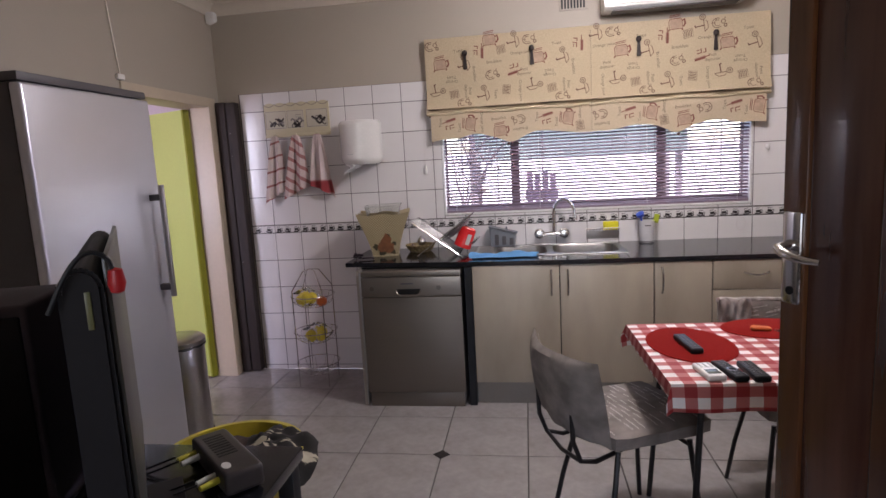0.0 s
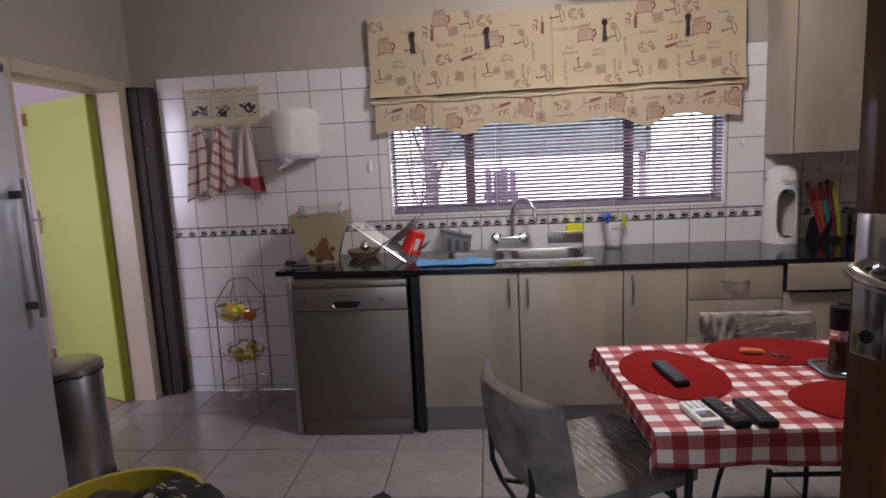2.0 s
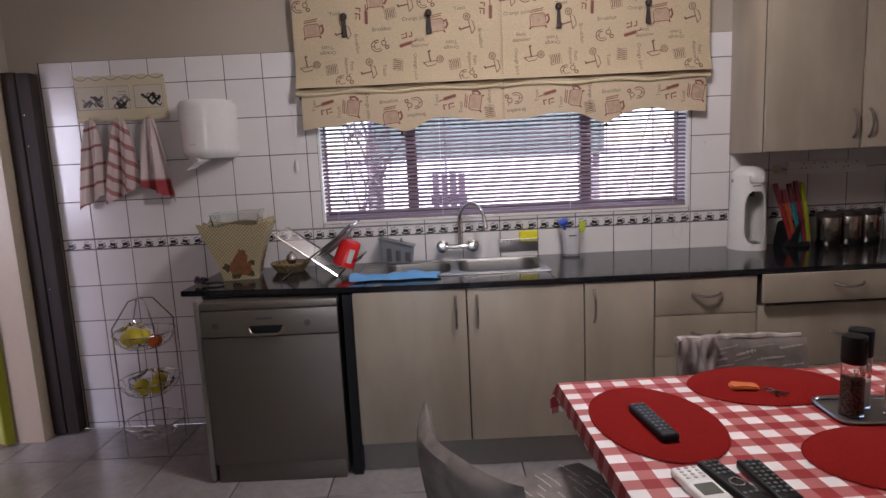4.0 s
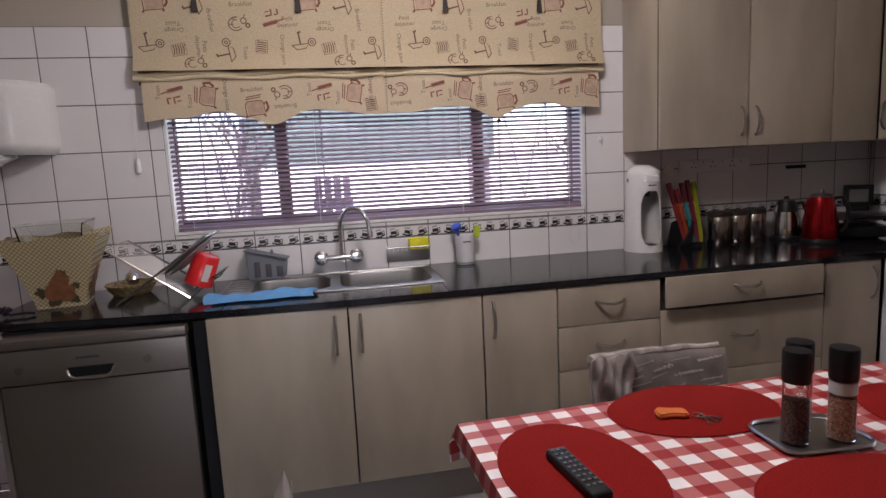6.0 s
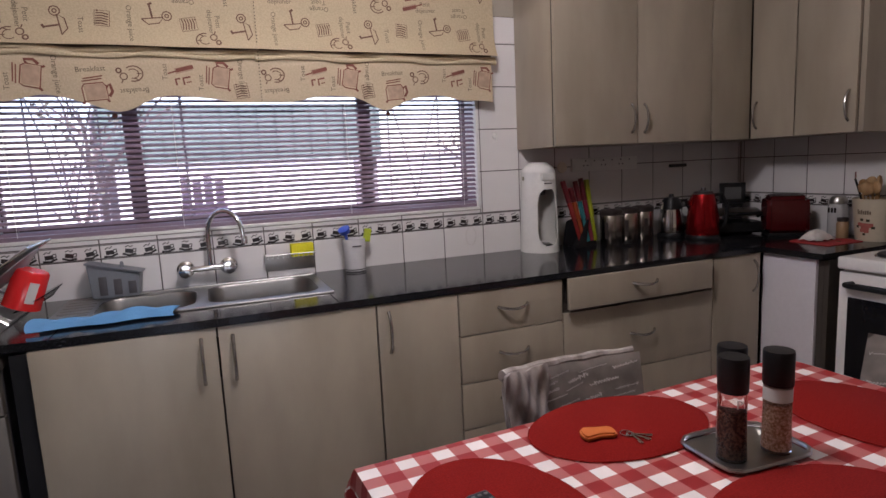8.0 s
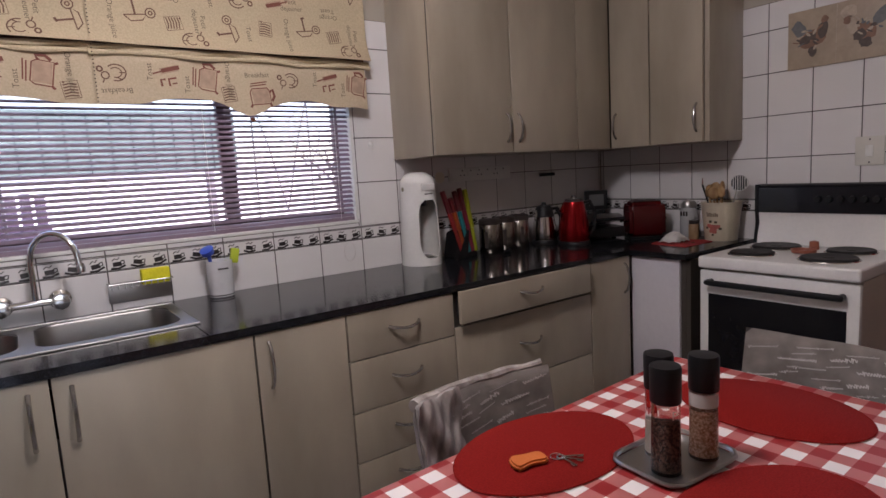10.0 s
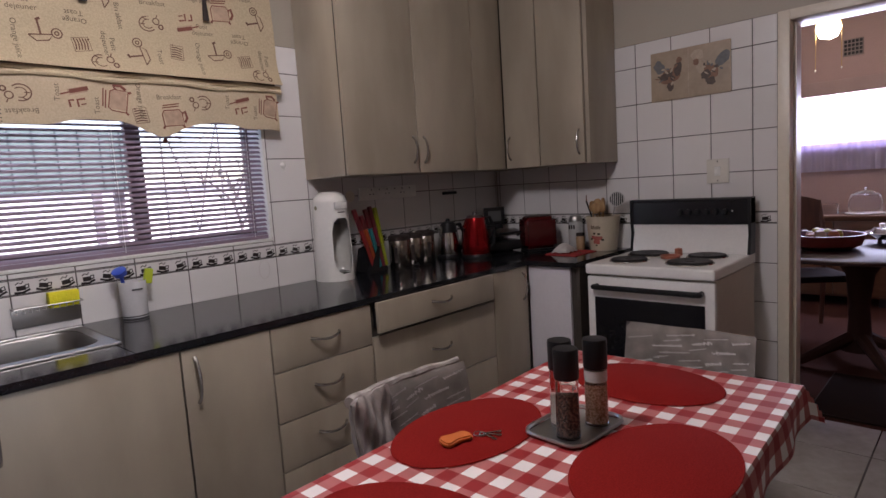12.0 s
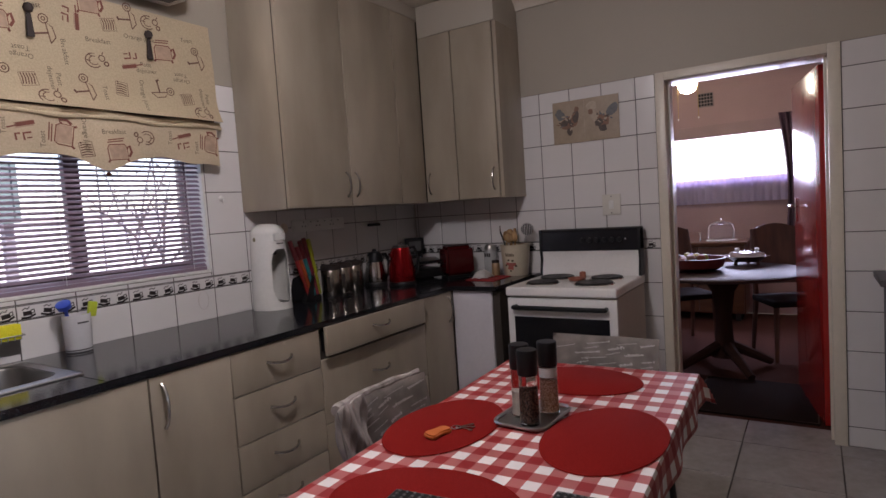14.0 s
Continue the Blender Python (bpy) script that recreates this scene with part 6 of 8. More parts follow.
# packet, cloth, jars and the utensil pot near the stove
solo("pot_holder", sheet(lambda u, v: (3.60 + 0.24 * u + 0.02 * v, 6.80 + 0.21 * v, CT + 0.003 + 0.004 * math.sin(u * 7) * math.sin(v * 5) ** 2), 14, 12, 0.004), mat("red_quilt", (0.30, 0.02, 0.02), 0.9, bump=0.5), "red quilted pot holder on the worktop", "pot holder")
solo("food_packet", sheet(lambda u, v: (3.645 + 0.13 * u, 6.885 + 0.10 * v, CT + 0.012 + 0.045 * (math.sin(math.pi * u) * math.sin(math.pi * v)) ** 0.6 + 0.003 * math.sin(u * 19 + v * 11)), 18, 14, 0.002), mat("white_packet", (0.55, 0.52, 0.50), 0.4, vary=0.25, scale=25, bump=0.5), "crumpled white food packet on the pot holder", "packet")
gj = thing("glass_jar", pose(3.955, 7.0, CT), "glass jar with black motif and steel lid", "jar", "jars by the stove")
part("jar", lathe([(0, 0), (0.042, 0), (0.045, 0.006), (0.045, 0.15), (0.038, 0.165), (0, 0.166)], 24), mat("pale_jar_glass", (0.42, 0.42, 0.42), 0.12), gj)
part("lid", lathe([(0.041, 0.165), (0.042, 0.18), (0.03, 0.20), (0.0, 0.207)], 24), STEEL, gj)
for k in range(3):
    part("motif", box(-0.0475, -0.0445, -0.02 + 0.016 * k, -0.01 + 0.016 * k, 0.12, 0.145, 0.002), DECOR, gj)
sj = thing("spice_jar", pose(3.895, 6.935, CT), "small jar of tan spice with a dark lid", "jar", "jars by the stove")
part("jar", lathe([(0, 0), (0.026, 0), (0.027, 0.004), (0.027, 0.075), (0.022, 0.082), (0, 0.082)], 20), mat("tan_spice", (0.30, 0.19, 0.10), 0.3), sj)
part("lid", lathe([(0.024, 0.082), (0.025, 0.10), (0, 0.102)], 20), BROWNDARK, sj)
up = thing("utensil_pot", pose(3.925, 6.80, CT), "cream enamel pot with roses, holding kitchen utensils", "utensil pot")
POTC = mat("cream_enamel", (0.60, 0.53, 0.40), 0.3, vary=0.06)
part("pot", lathe([(0, 0), (0.076, 0), (0.079, 0.004), (0.098, 0.192), (0.102, 0.20), (0.095, 0.20), (0.076, 0.01), (0, 0.008)], 28), POTC, up)
ROSE = mat("faded_rose_print", (0.35, 0.10, 0.08), 0.5, vary=0.4, scale=60)


def on_pot(a, z, out=0.0012):
    r = 0.079 + (z / 0.192) * 0.019 + out
    return (-r * math.cos(a), -r * math.sin(a), z)


for a0, z0, br, ink in ((0.05, 0.072, 0.020, ROSE), (-0.20, 0.080, 0.013, ROSE), (0.30, 0.076, 0.014, ROSE), (0.12, 0.050, 0.012, ROSE), (-0.1, 0.052, 0.011, ROSE), (0.2, 0.100, 0.008, OLIVE), (-0.1, 0.103, 0.008, OLIVE), (-0.36, 0.070, 0.008, OLIVE), (0.44, 0.066, 0.008, OLIVE), (0.0, 0.034, 0.007, OLIVE)):
    bm = bmesh.new()
    cv = bm.verts.new(on_pot(a0, z0))
    vs = [bm.verts.new(on_pot(a0 + br / 0.07 * math.cos(k * 0.785) * (1 if k % 2 else 0.75), z0 + br * math.sin(k * 0.785) * (1 if k % 2 else 0.75))) for k in range(8)]
    for k in range(8):
        bm.faces.new((cv, vs[k], vs[(k + 1) % 8]))
    part("rose", bm, ink, up, "", False)
for k, hgt in enumerate((0.016, 0.012, 0.014, 0.011, 0.012, 0.013, 0.010)):
    a = -0.28 + 0.095 * k
    bm = bmesh.new()
    q = [bm.verts.new(on_pot(a + d, 0.128 + hz)) for d, hz in ((-0.036, 0), (0.036, 0), (0.036, hgt * 1.5), (-0.036, hgt * 1.5))]
    bm.faces.new(q)
    part("lettering", bm, PRINTGREY, up, "", False)
SPOONW = two_tone("wooden_spoon", (0.30, 0.17, 0.07), (0.42, 0.26, 0.12), 4, (8, 8, 1), 0.6)
for i, (dx, dy, hh) in enumerate(((-0.035, 0.045, 0.25), (0.01, 0.0, 0.265), (-0.04, -0.02, 0.245), (0.03, 0.04, 0.26), (-0.05, 0.01, 0.24))):
    part("wooden_spoon", join(tube([(dx * 0.3, dy * 0.3, 0.02), (dx, dy, hh - 0.03)], 0.005, 7), lathe([(0, -0.03), (0.026, -0.014), (0.031, 0.012), (0.019, 0.036), (0, 0.042)], 14, pose(dx, dy, hh, 0, 12 * (i - 1), 30 * i), squash=(1, 0.45))), SPOONW, up, "wooden spoon")
part("ladle", tube([(0.0, 0.03, 0.03), (-0.01, 0.070, 0.21), (-0.015, 0.095, 0.29)], 0.005, 7), BLACK, up, "black handled utensil")
part("ladle", tube([(-0.015, 0.095, 0.282), (-0.018, 0.092, 0.325)], 0.004, 7), CHROME, up, "steel utensil end")
sk_ = part("skimmer", tube([(0.0, -0.02, 0.03), (-0.005, -0.07, 0.21), (-0.01, -0.085, 0.255)], 0.004, 7), STEEL, up, "slotted steel skimmer")
part("disc", tube(arc(0, 0, 0.040, 0, 345, 22, "xz", 0.0), 0.003, 6, True, pose(-0.015, -0.10, 0.295, -12, 0, -62)), STEEL, sk_)
for k in range(7):
    w_ = 0.038 * math.sqrt(max(0.05, 1 - ((k - 3) / 3.6) ** 2))
    part("slat", box(-0.0045 + 0.0105 * (k - 3), 0.0025 + 0.0105 * (k - 3), -0.001, 0.001, -w_, w_, m=pose(-0.015, -0.10, 0.295, -12, 0, -62)), BLACK, sk_)

# sockets and small fittings on the tiles under the wall cabinets
ss = thing("socket_strip", pose(3.05, NY, 1.32), "cream strip of power sockets on the tiles", "power sockets", world_coords=True)
part("plate", box(2.80, 3.23, NY - 0.014, NY + 0.002, 1.283, 1.352, 0.004), WHITEPL, ss)
for k in range(6):
    for dx, dz in ((0, 0.018), (-0.012, -0.006), (0.012, -0.006)):
        if dz > 0 or k % 2 == 0:
            part("pin_hole", lathe([(0.0035, 0), (0.0035, 0.002), (0, 0.0022)], 8, pose(2.885 + 0.058 * k + dx, NY - 0.0135, 1.32 + dz, 90)), BLACK, ss)
wk = thing("wall_bracket", pose(3.505, NY, 1.288), "small black bracket on the tiles", "bracket", world_coords=True)
part("bar", box(3.455, 3.575, NY - 0.03, NY - 0.012, 1.278, 1.297, 0.005), BLACK, wk)
part("mount", box(3.50, 3.53, NY - 0.012, NY + 0.002, 1.283, 1.292), BLACK, wk)
solo("round_plate", lathe([(0.03, 0), (0.028, 0.006), (0, 0.007)], 20, pose(2.745, NY + 0.001, 1.31, 90)), CREAM, "round cream blanking plate on the tiles", "cover plate")

# ---- towels, dispenser, fruit stand ----
tr = thing("towel_rack", pose(-0.79, NY, 1.74), "cream wooden towel rack with three small pictures", "towel rack", world_coords=True)
RACKC = mat("cream_rack_paint", (0.52, 0.46, 0.31), 0.55, vary=0.08)
sc_top = [(-1.03, 1.735), (-0.55, 1.735), (-0.55, 1.965)] + [(-0.55 - 0.48 * i / 24, 1.965 + 0.012 * abs(math.sin(i * math.pi / 4))) for i in range(1, 24)] + [(-1.03, 1.965)]
part("board", prism(sc_top, 0.012, "xz", NY - 0.014, 0.0015), RACKC, tr)
part("peg_rail", box(-1.03, -0.55, NY - 0.024, NY - 0.0145, 1.735, 1.757, 0.002), RACKC, tr)
for i, px in enumerate((-0.945, -0.80, -0.64)):
    w = 0.062 if i == 1 else 0.078
    pc = part("picture", box(px - w, px + w, NY - 0.0165, NY - 0.0142, 1.795, 1.92), mat("aged_paper", (0.50, 0.46, 0.37), 0.7) if i == 0 else bpy.data.materials["aged_paper"], tr)
    rgp = random.Random(20 + i)
    M_ = Matrix.Translation((px, NY - 0.0168, 1.855))
    edge_ = bmesh.new()
    stroke(edge_, [(-w + 0.003, -0.056), (w - 0.003, -0.056), (w - 0.003, 0.061), (-w + 0.003, 0.061), (-w + 0.003, -0.056)], 0.003, M_)
    part("drawn_frame", edge_, DECOR2, pc, "", False)
    for k in range(9):
        ux, uz = rgp.uniform(-w * 0.7, w * 0.3), rgp.uniform(-0.045, 0.01)
        mk = bmesh.new()
        stroke(mk, [(ux + q * 0.011, uz + 0.012 * math.sin(q * 1.3 + k)) for q in range(5)], rgp.uniform(0.005, 0.016), Matrix.Translation((px, NY - 0.0170 - 0.0001 * k, 1.855)))
        part("drawn_mark", mk, DECOR if k % 3 else DECOR2, pc, "", False)
    if i == 1:
        for k in range(3):
            part("caption", box(px, px + 0.045, NY - 0.0175, NY - 0.0170, 1.885 - 0.016 * k, 1.888 - 0.016 * k), DECOR2, pc)
sw = bmesh.new()
for k in range(6):
    stroke(sw, [(-1.03 + 0.08 * k + 0.08 * q / 8, 1.968 - 0.018 * math.sin(math.pi * q / 8)) for q in range(9)], 0.004, Matrix.Translation((0, NY - 0.0146, 0)))
part("scallop_print", sw, DECOR2, tr, "", False)
for hx in (-0.955, -0.80, -0.635):
    part("peg", lathe([(0.006, 0), (0.006, 0.02), (0.011, 0.026), (0, 0.032)], 12, pose(hx, NY - 0.024, 1.752, 90)), RACKC, tr)


def stripes(name, base, line, nx, ny, turn, phase=0.0):
    """Cotton with printed stripes."""
    m, n, l, p = shader(name)
    co = n.new("ShaderNodeTexCoord")
    mp = n.new("ShaderNodeMapping")
    mp.inputs["Rotation"].default_value = (0, radians(turn), 0)
    l.new(co.outputs["Object"], mp.inputs[0])
    w = n.new("ShaderNodeTexWave")
    w.bands_direction = "Z"
    w.inputs["Scale"].default_value, w.inputs["Phase Offset"].default_value = nx, phase
    l.new(mp.outputs[0], w.inputs["Vector"])
    r = n.new("ShaderNodeValToRGB")
    r.color_ramp.elements[0].position, r.color_ramp.elements[0].color = ny, (*base, 1)
    r.color_ramp.elements[1].position, r.color_ramp.elements[1].color = min(0.99, ny + 0.08), (*line, 1)
    l.new(w.outputs["Fac"], r.inputs[0])
    l.new(r.outputs[0], p.inputs["Base Color"])
    p.inputs["Roughness"].default_value = 0.95
    return m


T1 = stripes("white_cotton_red_lines", (0.62, 0.52, 0.49), (0.30, 0.12, 0.11), 3.4, 0.90, 16)
T2 = stripes("white_cotton_red_bands", (0.62, 0.50, 0.48), (0.38, 0.17, 0.16), 5.0, 0.70, -38)
T3 = stripes("white_cotton_deep_red_bands", (0.60, 0.50, 0.48), (0.33, 0.05, 0.055), 0.75, 0.84, 0, 1.44)


def towel(x, wid, ln, material, label, skew):
    """A towel hung by its middle, in fanned folds."""
    def fn(u, v):
        spread = (0.22 + 0.78 * v ** 0.6) * wid * 1.12
        a = 2 * u - 1
        z = -ln * v - 0.06 * abs(a) * v * (1 if a * skew > 0 else -0.7) * ln / 0.45
        return (x + a * spread / 2 + skew * 0.02 * v, NY - 0.050 - 0.026 * math.sin(u * 11 + 1 + skew) * min(1, v * 3) * (0.45 + 0.55 * v) + 0.006 * math.sin(u * 27 + v * 5), 1.742 + z)
    return solo("kitchen_towel", sheet(fn, 36, 26, 0.002), material, label, "towel", "hanging kitchen towels")


towel(-0.955, 0.15, 0.42, T1, "white kitchen towel with thin red lines hanging from a peg", -1)
towel(-0.80, 0.175, 0.40, T2, "white kitchen towel with faded red bands hanging from a peg", -1)
towel(-0.64, 0.155, 0.40, T3, "white kitchen towel with deep red bands hanging from a peg", 1)

pd = thing("paper_dispenser", pose(-0.332, NY, 1.662) @ Matrix.Diagonal((1, 1, 0.9, 1)), "white plastic centre-feed paper towel dispenser", "paper dispenser")


def disp(u, v):
    a = math.pi * u
    flat = 0.75
    r = (abs(math.cos(a)) ** 2.05 + abs(math.sin(a)) ** 2.05) ** (-1 / 2.05)
    taper = (1 - 0.03 * v) * (1 - 0.10 * max(0, 0.06 - v) / 0.06 * 0.8) * (1 - 0.16 * (max(0, v - 0.86) / 0.14) ** 1.8)
    return (math.cos(a) * r * 0.148 * taper, -math.sin(a) * r * 0.185 * taper, 0.165 - 0.33 * v)


part("cover", sheet(disp, 40, 30, 0.004), GLOSSW, pd)
part("top", prism([disp(i / 28, 0)[:2] for i in range(29)], 0.008, "xy", 0.160, 0.006), WHITEPL, pd)
part("bottom", prism([(x * 0.97, y * 0.97) for x, y, _ in [disp(i / 28, 1) for i in range(29)]], 0.012, "xy", -0.166, 0.003), mat("smoky_grey_plastic", (0.28, 0.28, 0.30), 0.25), pd)
part("back_plate", box(-0.125, 0.125, -0.008, -0.001, -0.145, 0.165, 0.002), WHITEPL, pd)
part("paper_tail", sheet(lambda u, v: (-0.035 + 0.10 * (u - 0.5) + 0.02 * math.sin(v * 5), -0.135 + 0.022 * math.sin(u * 9 + v * 3), -0.163 - (0.075 - 0.04 * u) * v), 10, 8, 0.001), mat("white_paper", (0.75, 0.74, 0.73), 0.9), pd)
part("lettering", box(-0.055, -0.015, -0.1815, -0.17, -0.092, -0.085), mat("pale_grey_mark", (0.45, 0.45, 0.44), 0.5), pd)

fs = thing("fruit_stand", pose(-0.69, 7.40, 0), "three-tier chrome wire fruit stand", "fruit stand")
for k in range(4):
    a = radians(45 + 90 * k)
    c, s = math.cos(a), math.sin(a)
    part("upright", tube([(0.15 * c, 0.15 * s, 0.0), (0.15 * c, 0.15 * s, 0.68), (0.06 * c, 0.06 * s, 0.805), (0, 0, 0.815)], 0.004, 6), CHROME, fs)
for z in (0.15, 0.38, 0.635):
    bsk = part("basket", tube(arc(0, 0, 0.15, 0, 345, 24, "xy", z), 0.0035, 6, True), CHROME, fs)
    part("ring", tube(arc(0, 0, 0.09, 0, 345, 20, "xy", z - 0.075), 0.0025, 5, True), CHROME, bsk)
    for k in range(12):
        a = 2 * math.pi * k / 12
        part("wire", tube([(0.15 * math.cos(a), 0.15 * math.sin(a), z), (0.13 * math.cos(a), 0.13 * math.sin(a), z - 0.05), (0.09 * math.cos(a), 0.09 * math.sin(a), z - 0.075), (0, 0, z - 0.078)], 0.0017, 5), CHROME, bsk)
LEMON = mat("lemon_skin", (0.62, 0.50, 0.03), 0.45, vary=0.2, scale=30, bump=0.3, bump_scale=300)
ORANGE = mat("orange_skin", (0.62, 0.13, 0.02), 0.45, bump=0.3, bump_scale=300)
BAG = glass("thin_clear_bag", (0.99, 0.99, 1.0), 0.1)
BAG.node_tree.nodes["Principled BSDF"].inputs["IOR"].default_value = 1.1
fruit = [(0, 0), (0.008, 0.002), (0.028, 0.018), (0.036, 0.04), (0.03, 0.062), (0.010, 0.077), (0, 0.08)]
for fx_, fy_, fz_, km in ((-0.06, -0.05, 0.57, 0), (-0.02, -0.08, 0.585, 0), (0.0, -0.02, 0.57, 0), (-0.05, 0.03, 0.575, 0), (0.085, -0.06, 0.59, 1), (-0.01, -0.07, 0.315, 0), (0.05, -0.05, 0.32, 0), (0.02, 0.02, 0.315, 0)):
    solo("orange" if km else "lemon", lathe(fruit if not km else [(0, 0), (0.02, 0.006), (0.036, 0.034), (0.022, 0.064), (0, 0.07)], 16, pose(-0.69 + fx_, 7.40 + fy_, fz_ + 0.002, 0, 25 * fx_ * 30, 60 * fy_ * 20)), ORANGE if km else LEMON, "ripe orange in the wire fruit stand" if km else "yellow lemon in the wire fruit stand", "orange" if km else "lemon", "fruit in the stand")
for bx_, bz_, br_ in ((-0.04, 0.575, 0.085), (0.02, 0.32, 0.10)):
    rgb = random.Random(int(bz_ * 100))
    ph = [rgb.uniform(0, 6) for _ in range(4)]
    b_ = solo("plastic_bag", sheet(lambda u, v: (-0.69 + bx_ + br_ * math.cos(6.283 * u) * math.sin(2.6 * v + 0.2) * (1 + 0.14 * math.sin(u * 25 + ph[0])), 7.37 + br_ * math.sin(6.283 * u) * math.sin(2.6 * v + 0.2) * (1 + 0.14 * math.sin(u * 19 + ph[1])), bz_ + 0.11 - 0.115 * v + 0.012 * math.sin(u * 31 + v * 9)), 30, 12), BAG, "crumpled clear plastic bag in the fruit stand", "plastic bag", "bags in the stand")
    b_.visible_shadow = False

# ---- picture and switch on the east wall ----
rp = thing("rooster_picture", pose(EX, 6.32, 1.85), "faded beige tile picture of two roosters", "picture", world_coords=True)
part("panel", box(EX - 0.008, EX - 0.001, 6.115, 6.53, 1.718, 1.98, 0.001), mat("aged_beige_print", (0.33, 0.26, 0.19), 0.5, vary=0.2, scale=14, fine=0.15), rp)
FE1, FE2, FE3, FE4 = mat("dark_feather_print", (0.09, 0.068, 0.055), 0.6, vary=0.5, scale=60), mat("russet_feather_print", (0.22, 0.12, 0.08), 0.6, vary=0.4, scale=60), mat("pale_feather_print", (0.42, 0.34, 0.26), 0.6, vary=0.3, scale=60), mat("slate_feather_print", (0.14, 0.14, 0.145), 0.6, vary=0.4, scale=60)


def print_blob(cy, cz, ry, rz, tilt, ink, depth=0):
    bm = bmesh.new()
    c, s = math.cos(radians(tilt)), math.sin(radians(tilt))
    rg_ = random.Random(int(cy * 1000 + cz * 777))
    ctr = bm.verts.new((EX - 0.0092 - depth * 0.0005, cy, cz))
    vs = []
    for k in range(14):
        a = 2 * math.pi * k / 14
        q = rg_.uniform(0.8, 1.12)
        u, v = ry * q * math.cos(a), rz * q * math.sin(a)
        vs.append(bm.verts.new((EX - 0.0092 - depth * 0.0005, cy + u * c - v * s, cz + u * s + v * c)))
    for k in range(14):
        bm.faces.new((ctr, vs[k], vs[(k + 1) % 14]))
    part("feather_print", bm, ink, rp, "", False)


for args in ((6.43, 1.845, 0.045, 0.03, -15, FE2, 0), (6.475, 1.89, 0.03, 0.022, 60, FE4, 1), (6.39, 1.875, 0.018, 0.032, 10, FE1, 1), (6.385, 1.91, 0.013, 0.012, 0, FE2, 2), (6.425, 1.80, 0.014, 0.02, 0, FE1, 1), (6.44, 1.85, 0.03, 0.016, -20, FE1, 2),
             (6.22, 1.84, 0.035, 0.03, 35, FE2, 0), (6.165, 1.885, 0.036, 0.022, -50, FE4, 1), (6.26, 1.87, 0.016, 0.032, -20, FE3, 1), (6.27, 1.92, 0.026, 0.022, 20, FE3, 1), (6.275, 1.89, 0.012, 0.014, 0, FE2, 2), (6.215, 1.80, 0.02, 0.016, 0, FE1, 1), (6.235, 1.83, 0.02, 0.02, 10, FE1, 2)):
    y_, z_ = (6.435, 1.85) if args[0] > 6.33 else (6.222, 1.86)
    print_blob(y_ + (args[0] - y_) * 1.2, z_ + (args[1] - z_) * 1.2, args[2] * 1.3, args[3] * 1.3, *args[4:])
rgr = random.Random(41)
for k in range(34):
    cy_, cz_ = ((6.435, 1.85) if k % 2 else (6.222, 1.86))
    print_blob(cy_ + rgr.gauss(0, 0.028), cz_ + rgr.gauss(0, 0.03), rgr.uniform(0.008, 0.017), rgr.uniform(0.003, 0.007), rgr.uniform(-70, 70), rgr.choice((FE1, FE2, FE3, FE3, FE4)), 3 + k % 3)
part("divider", box(EX - 0.0095, EX - 0.0085, 6.325, 6.328, 1.72, 1.975), FE3, rp)
sw = thing("wall_switch", pose(EX, 6.185, 1.32), "cream stove isolator switch plate", "switch", world_coords=True)
part("plate", box(EX - 0.010, EX + 0.002, 6.13, 6.24, 1.257, 1.383, 0.003), mat("aged_white_plastic", (0.62, 0.59, 0.53), 0.4), sw)
part("rocker", box(EX - 0.015, EX - 0.0095, 6.17, 6.20, 1.295, 1.345, 0.003), WHITEPL, sw)
for z in (1.27, 1.37):
    part("screw", lathe([(0.004, 0), (0.003, 0.002), (0, 0.002)], 8, pose(EX - 0.010, 6.185, z, 0, -90)), DARKGREY, sw)

# dark cabinet by the east wall
dc = thing("dark_cabinet", pose(3.83, 4.55, 0), "dark grey low cabinet against the tiled wall", "cabinet", world_coords=True)
part("top", box(3.66, EX - 0.002, 4.2, 4.905, 0.885, 0.915, 0.004), DARKGREY, dc)
part("body", box(3.70, EX - 0.002, 4.22, 4.865, 0.02, 0.885, 0.004), mat("slate_grey_front", (0.10, 0.10, 0.11), 0.5), dc)
part("plinth", box(3.73, EX - 0.01, 4.24, 4.85, 0, 0.02), BLACK, dc)

# ---- left of the entrance: bin, tub, television stand ----
bn = thing("pedal_bin", pose(-1.185, 6.56, 0) @ Matrix.Diagonal((1.06, 1.06, 1, 1)), "tall brushed steel pedal bin with a closed lid", "bin")
part("body", lathe([(0, 0.0), (0.125, 0.0), (0.128, 0.01), (0.13, 0.54), (0.128, 0.545), (0, 0.545)], 30), STEEL, bn)
part("bag_edge", tube([(0.132 * math.cos(a * 0.2094), 0.132 * math.sin(a * 0.2094), 0.545 + 0.006 * math.sin(a * 2.3)) for a in range(30)], 0.007, 6, True), BLACK, bn, "black bin bag edge")
part("lid", lathe([(0.137, 0.552), (0.138, 0.575), (0.12, 0.592), (0, 0.60)], 30), STEEL, bn)
part("pedal", box(0.10, 0.17, -0.03, 0.03, 0.012, 0.02, 0.003), BLACK, bn)
part("foot_ring", lathe([(0.132, 0), (0.133, 0.02)], 30, cap=False), BLACK, bn)

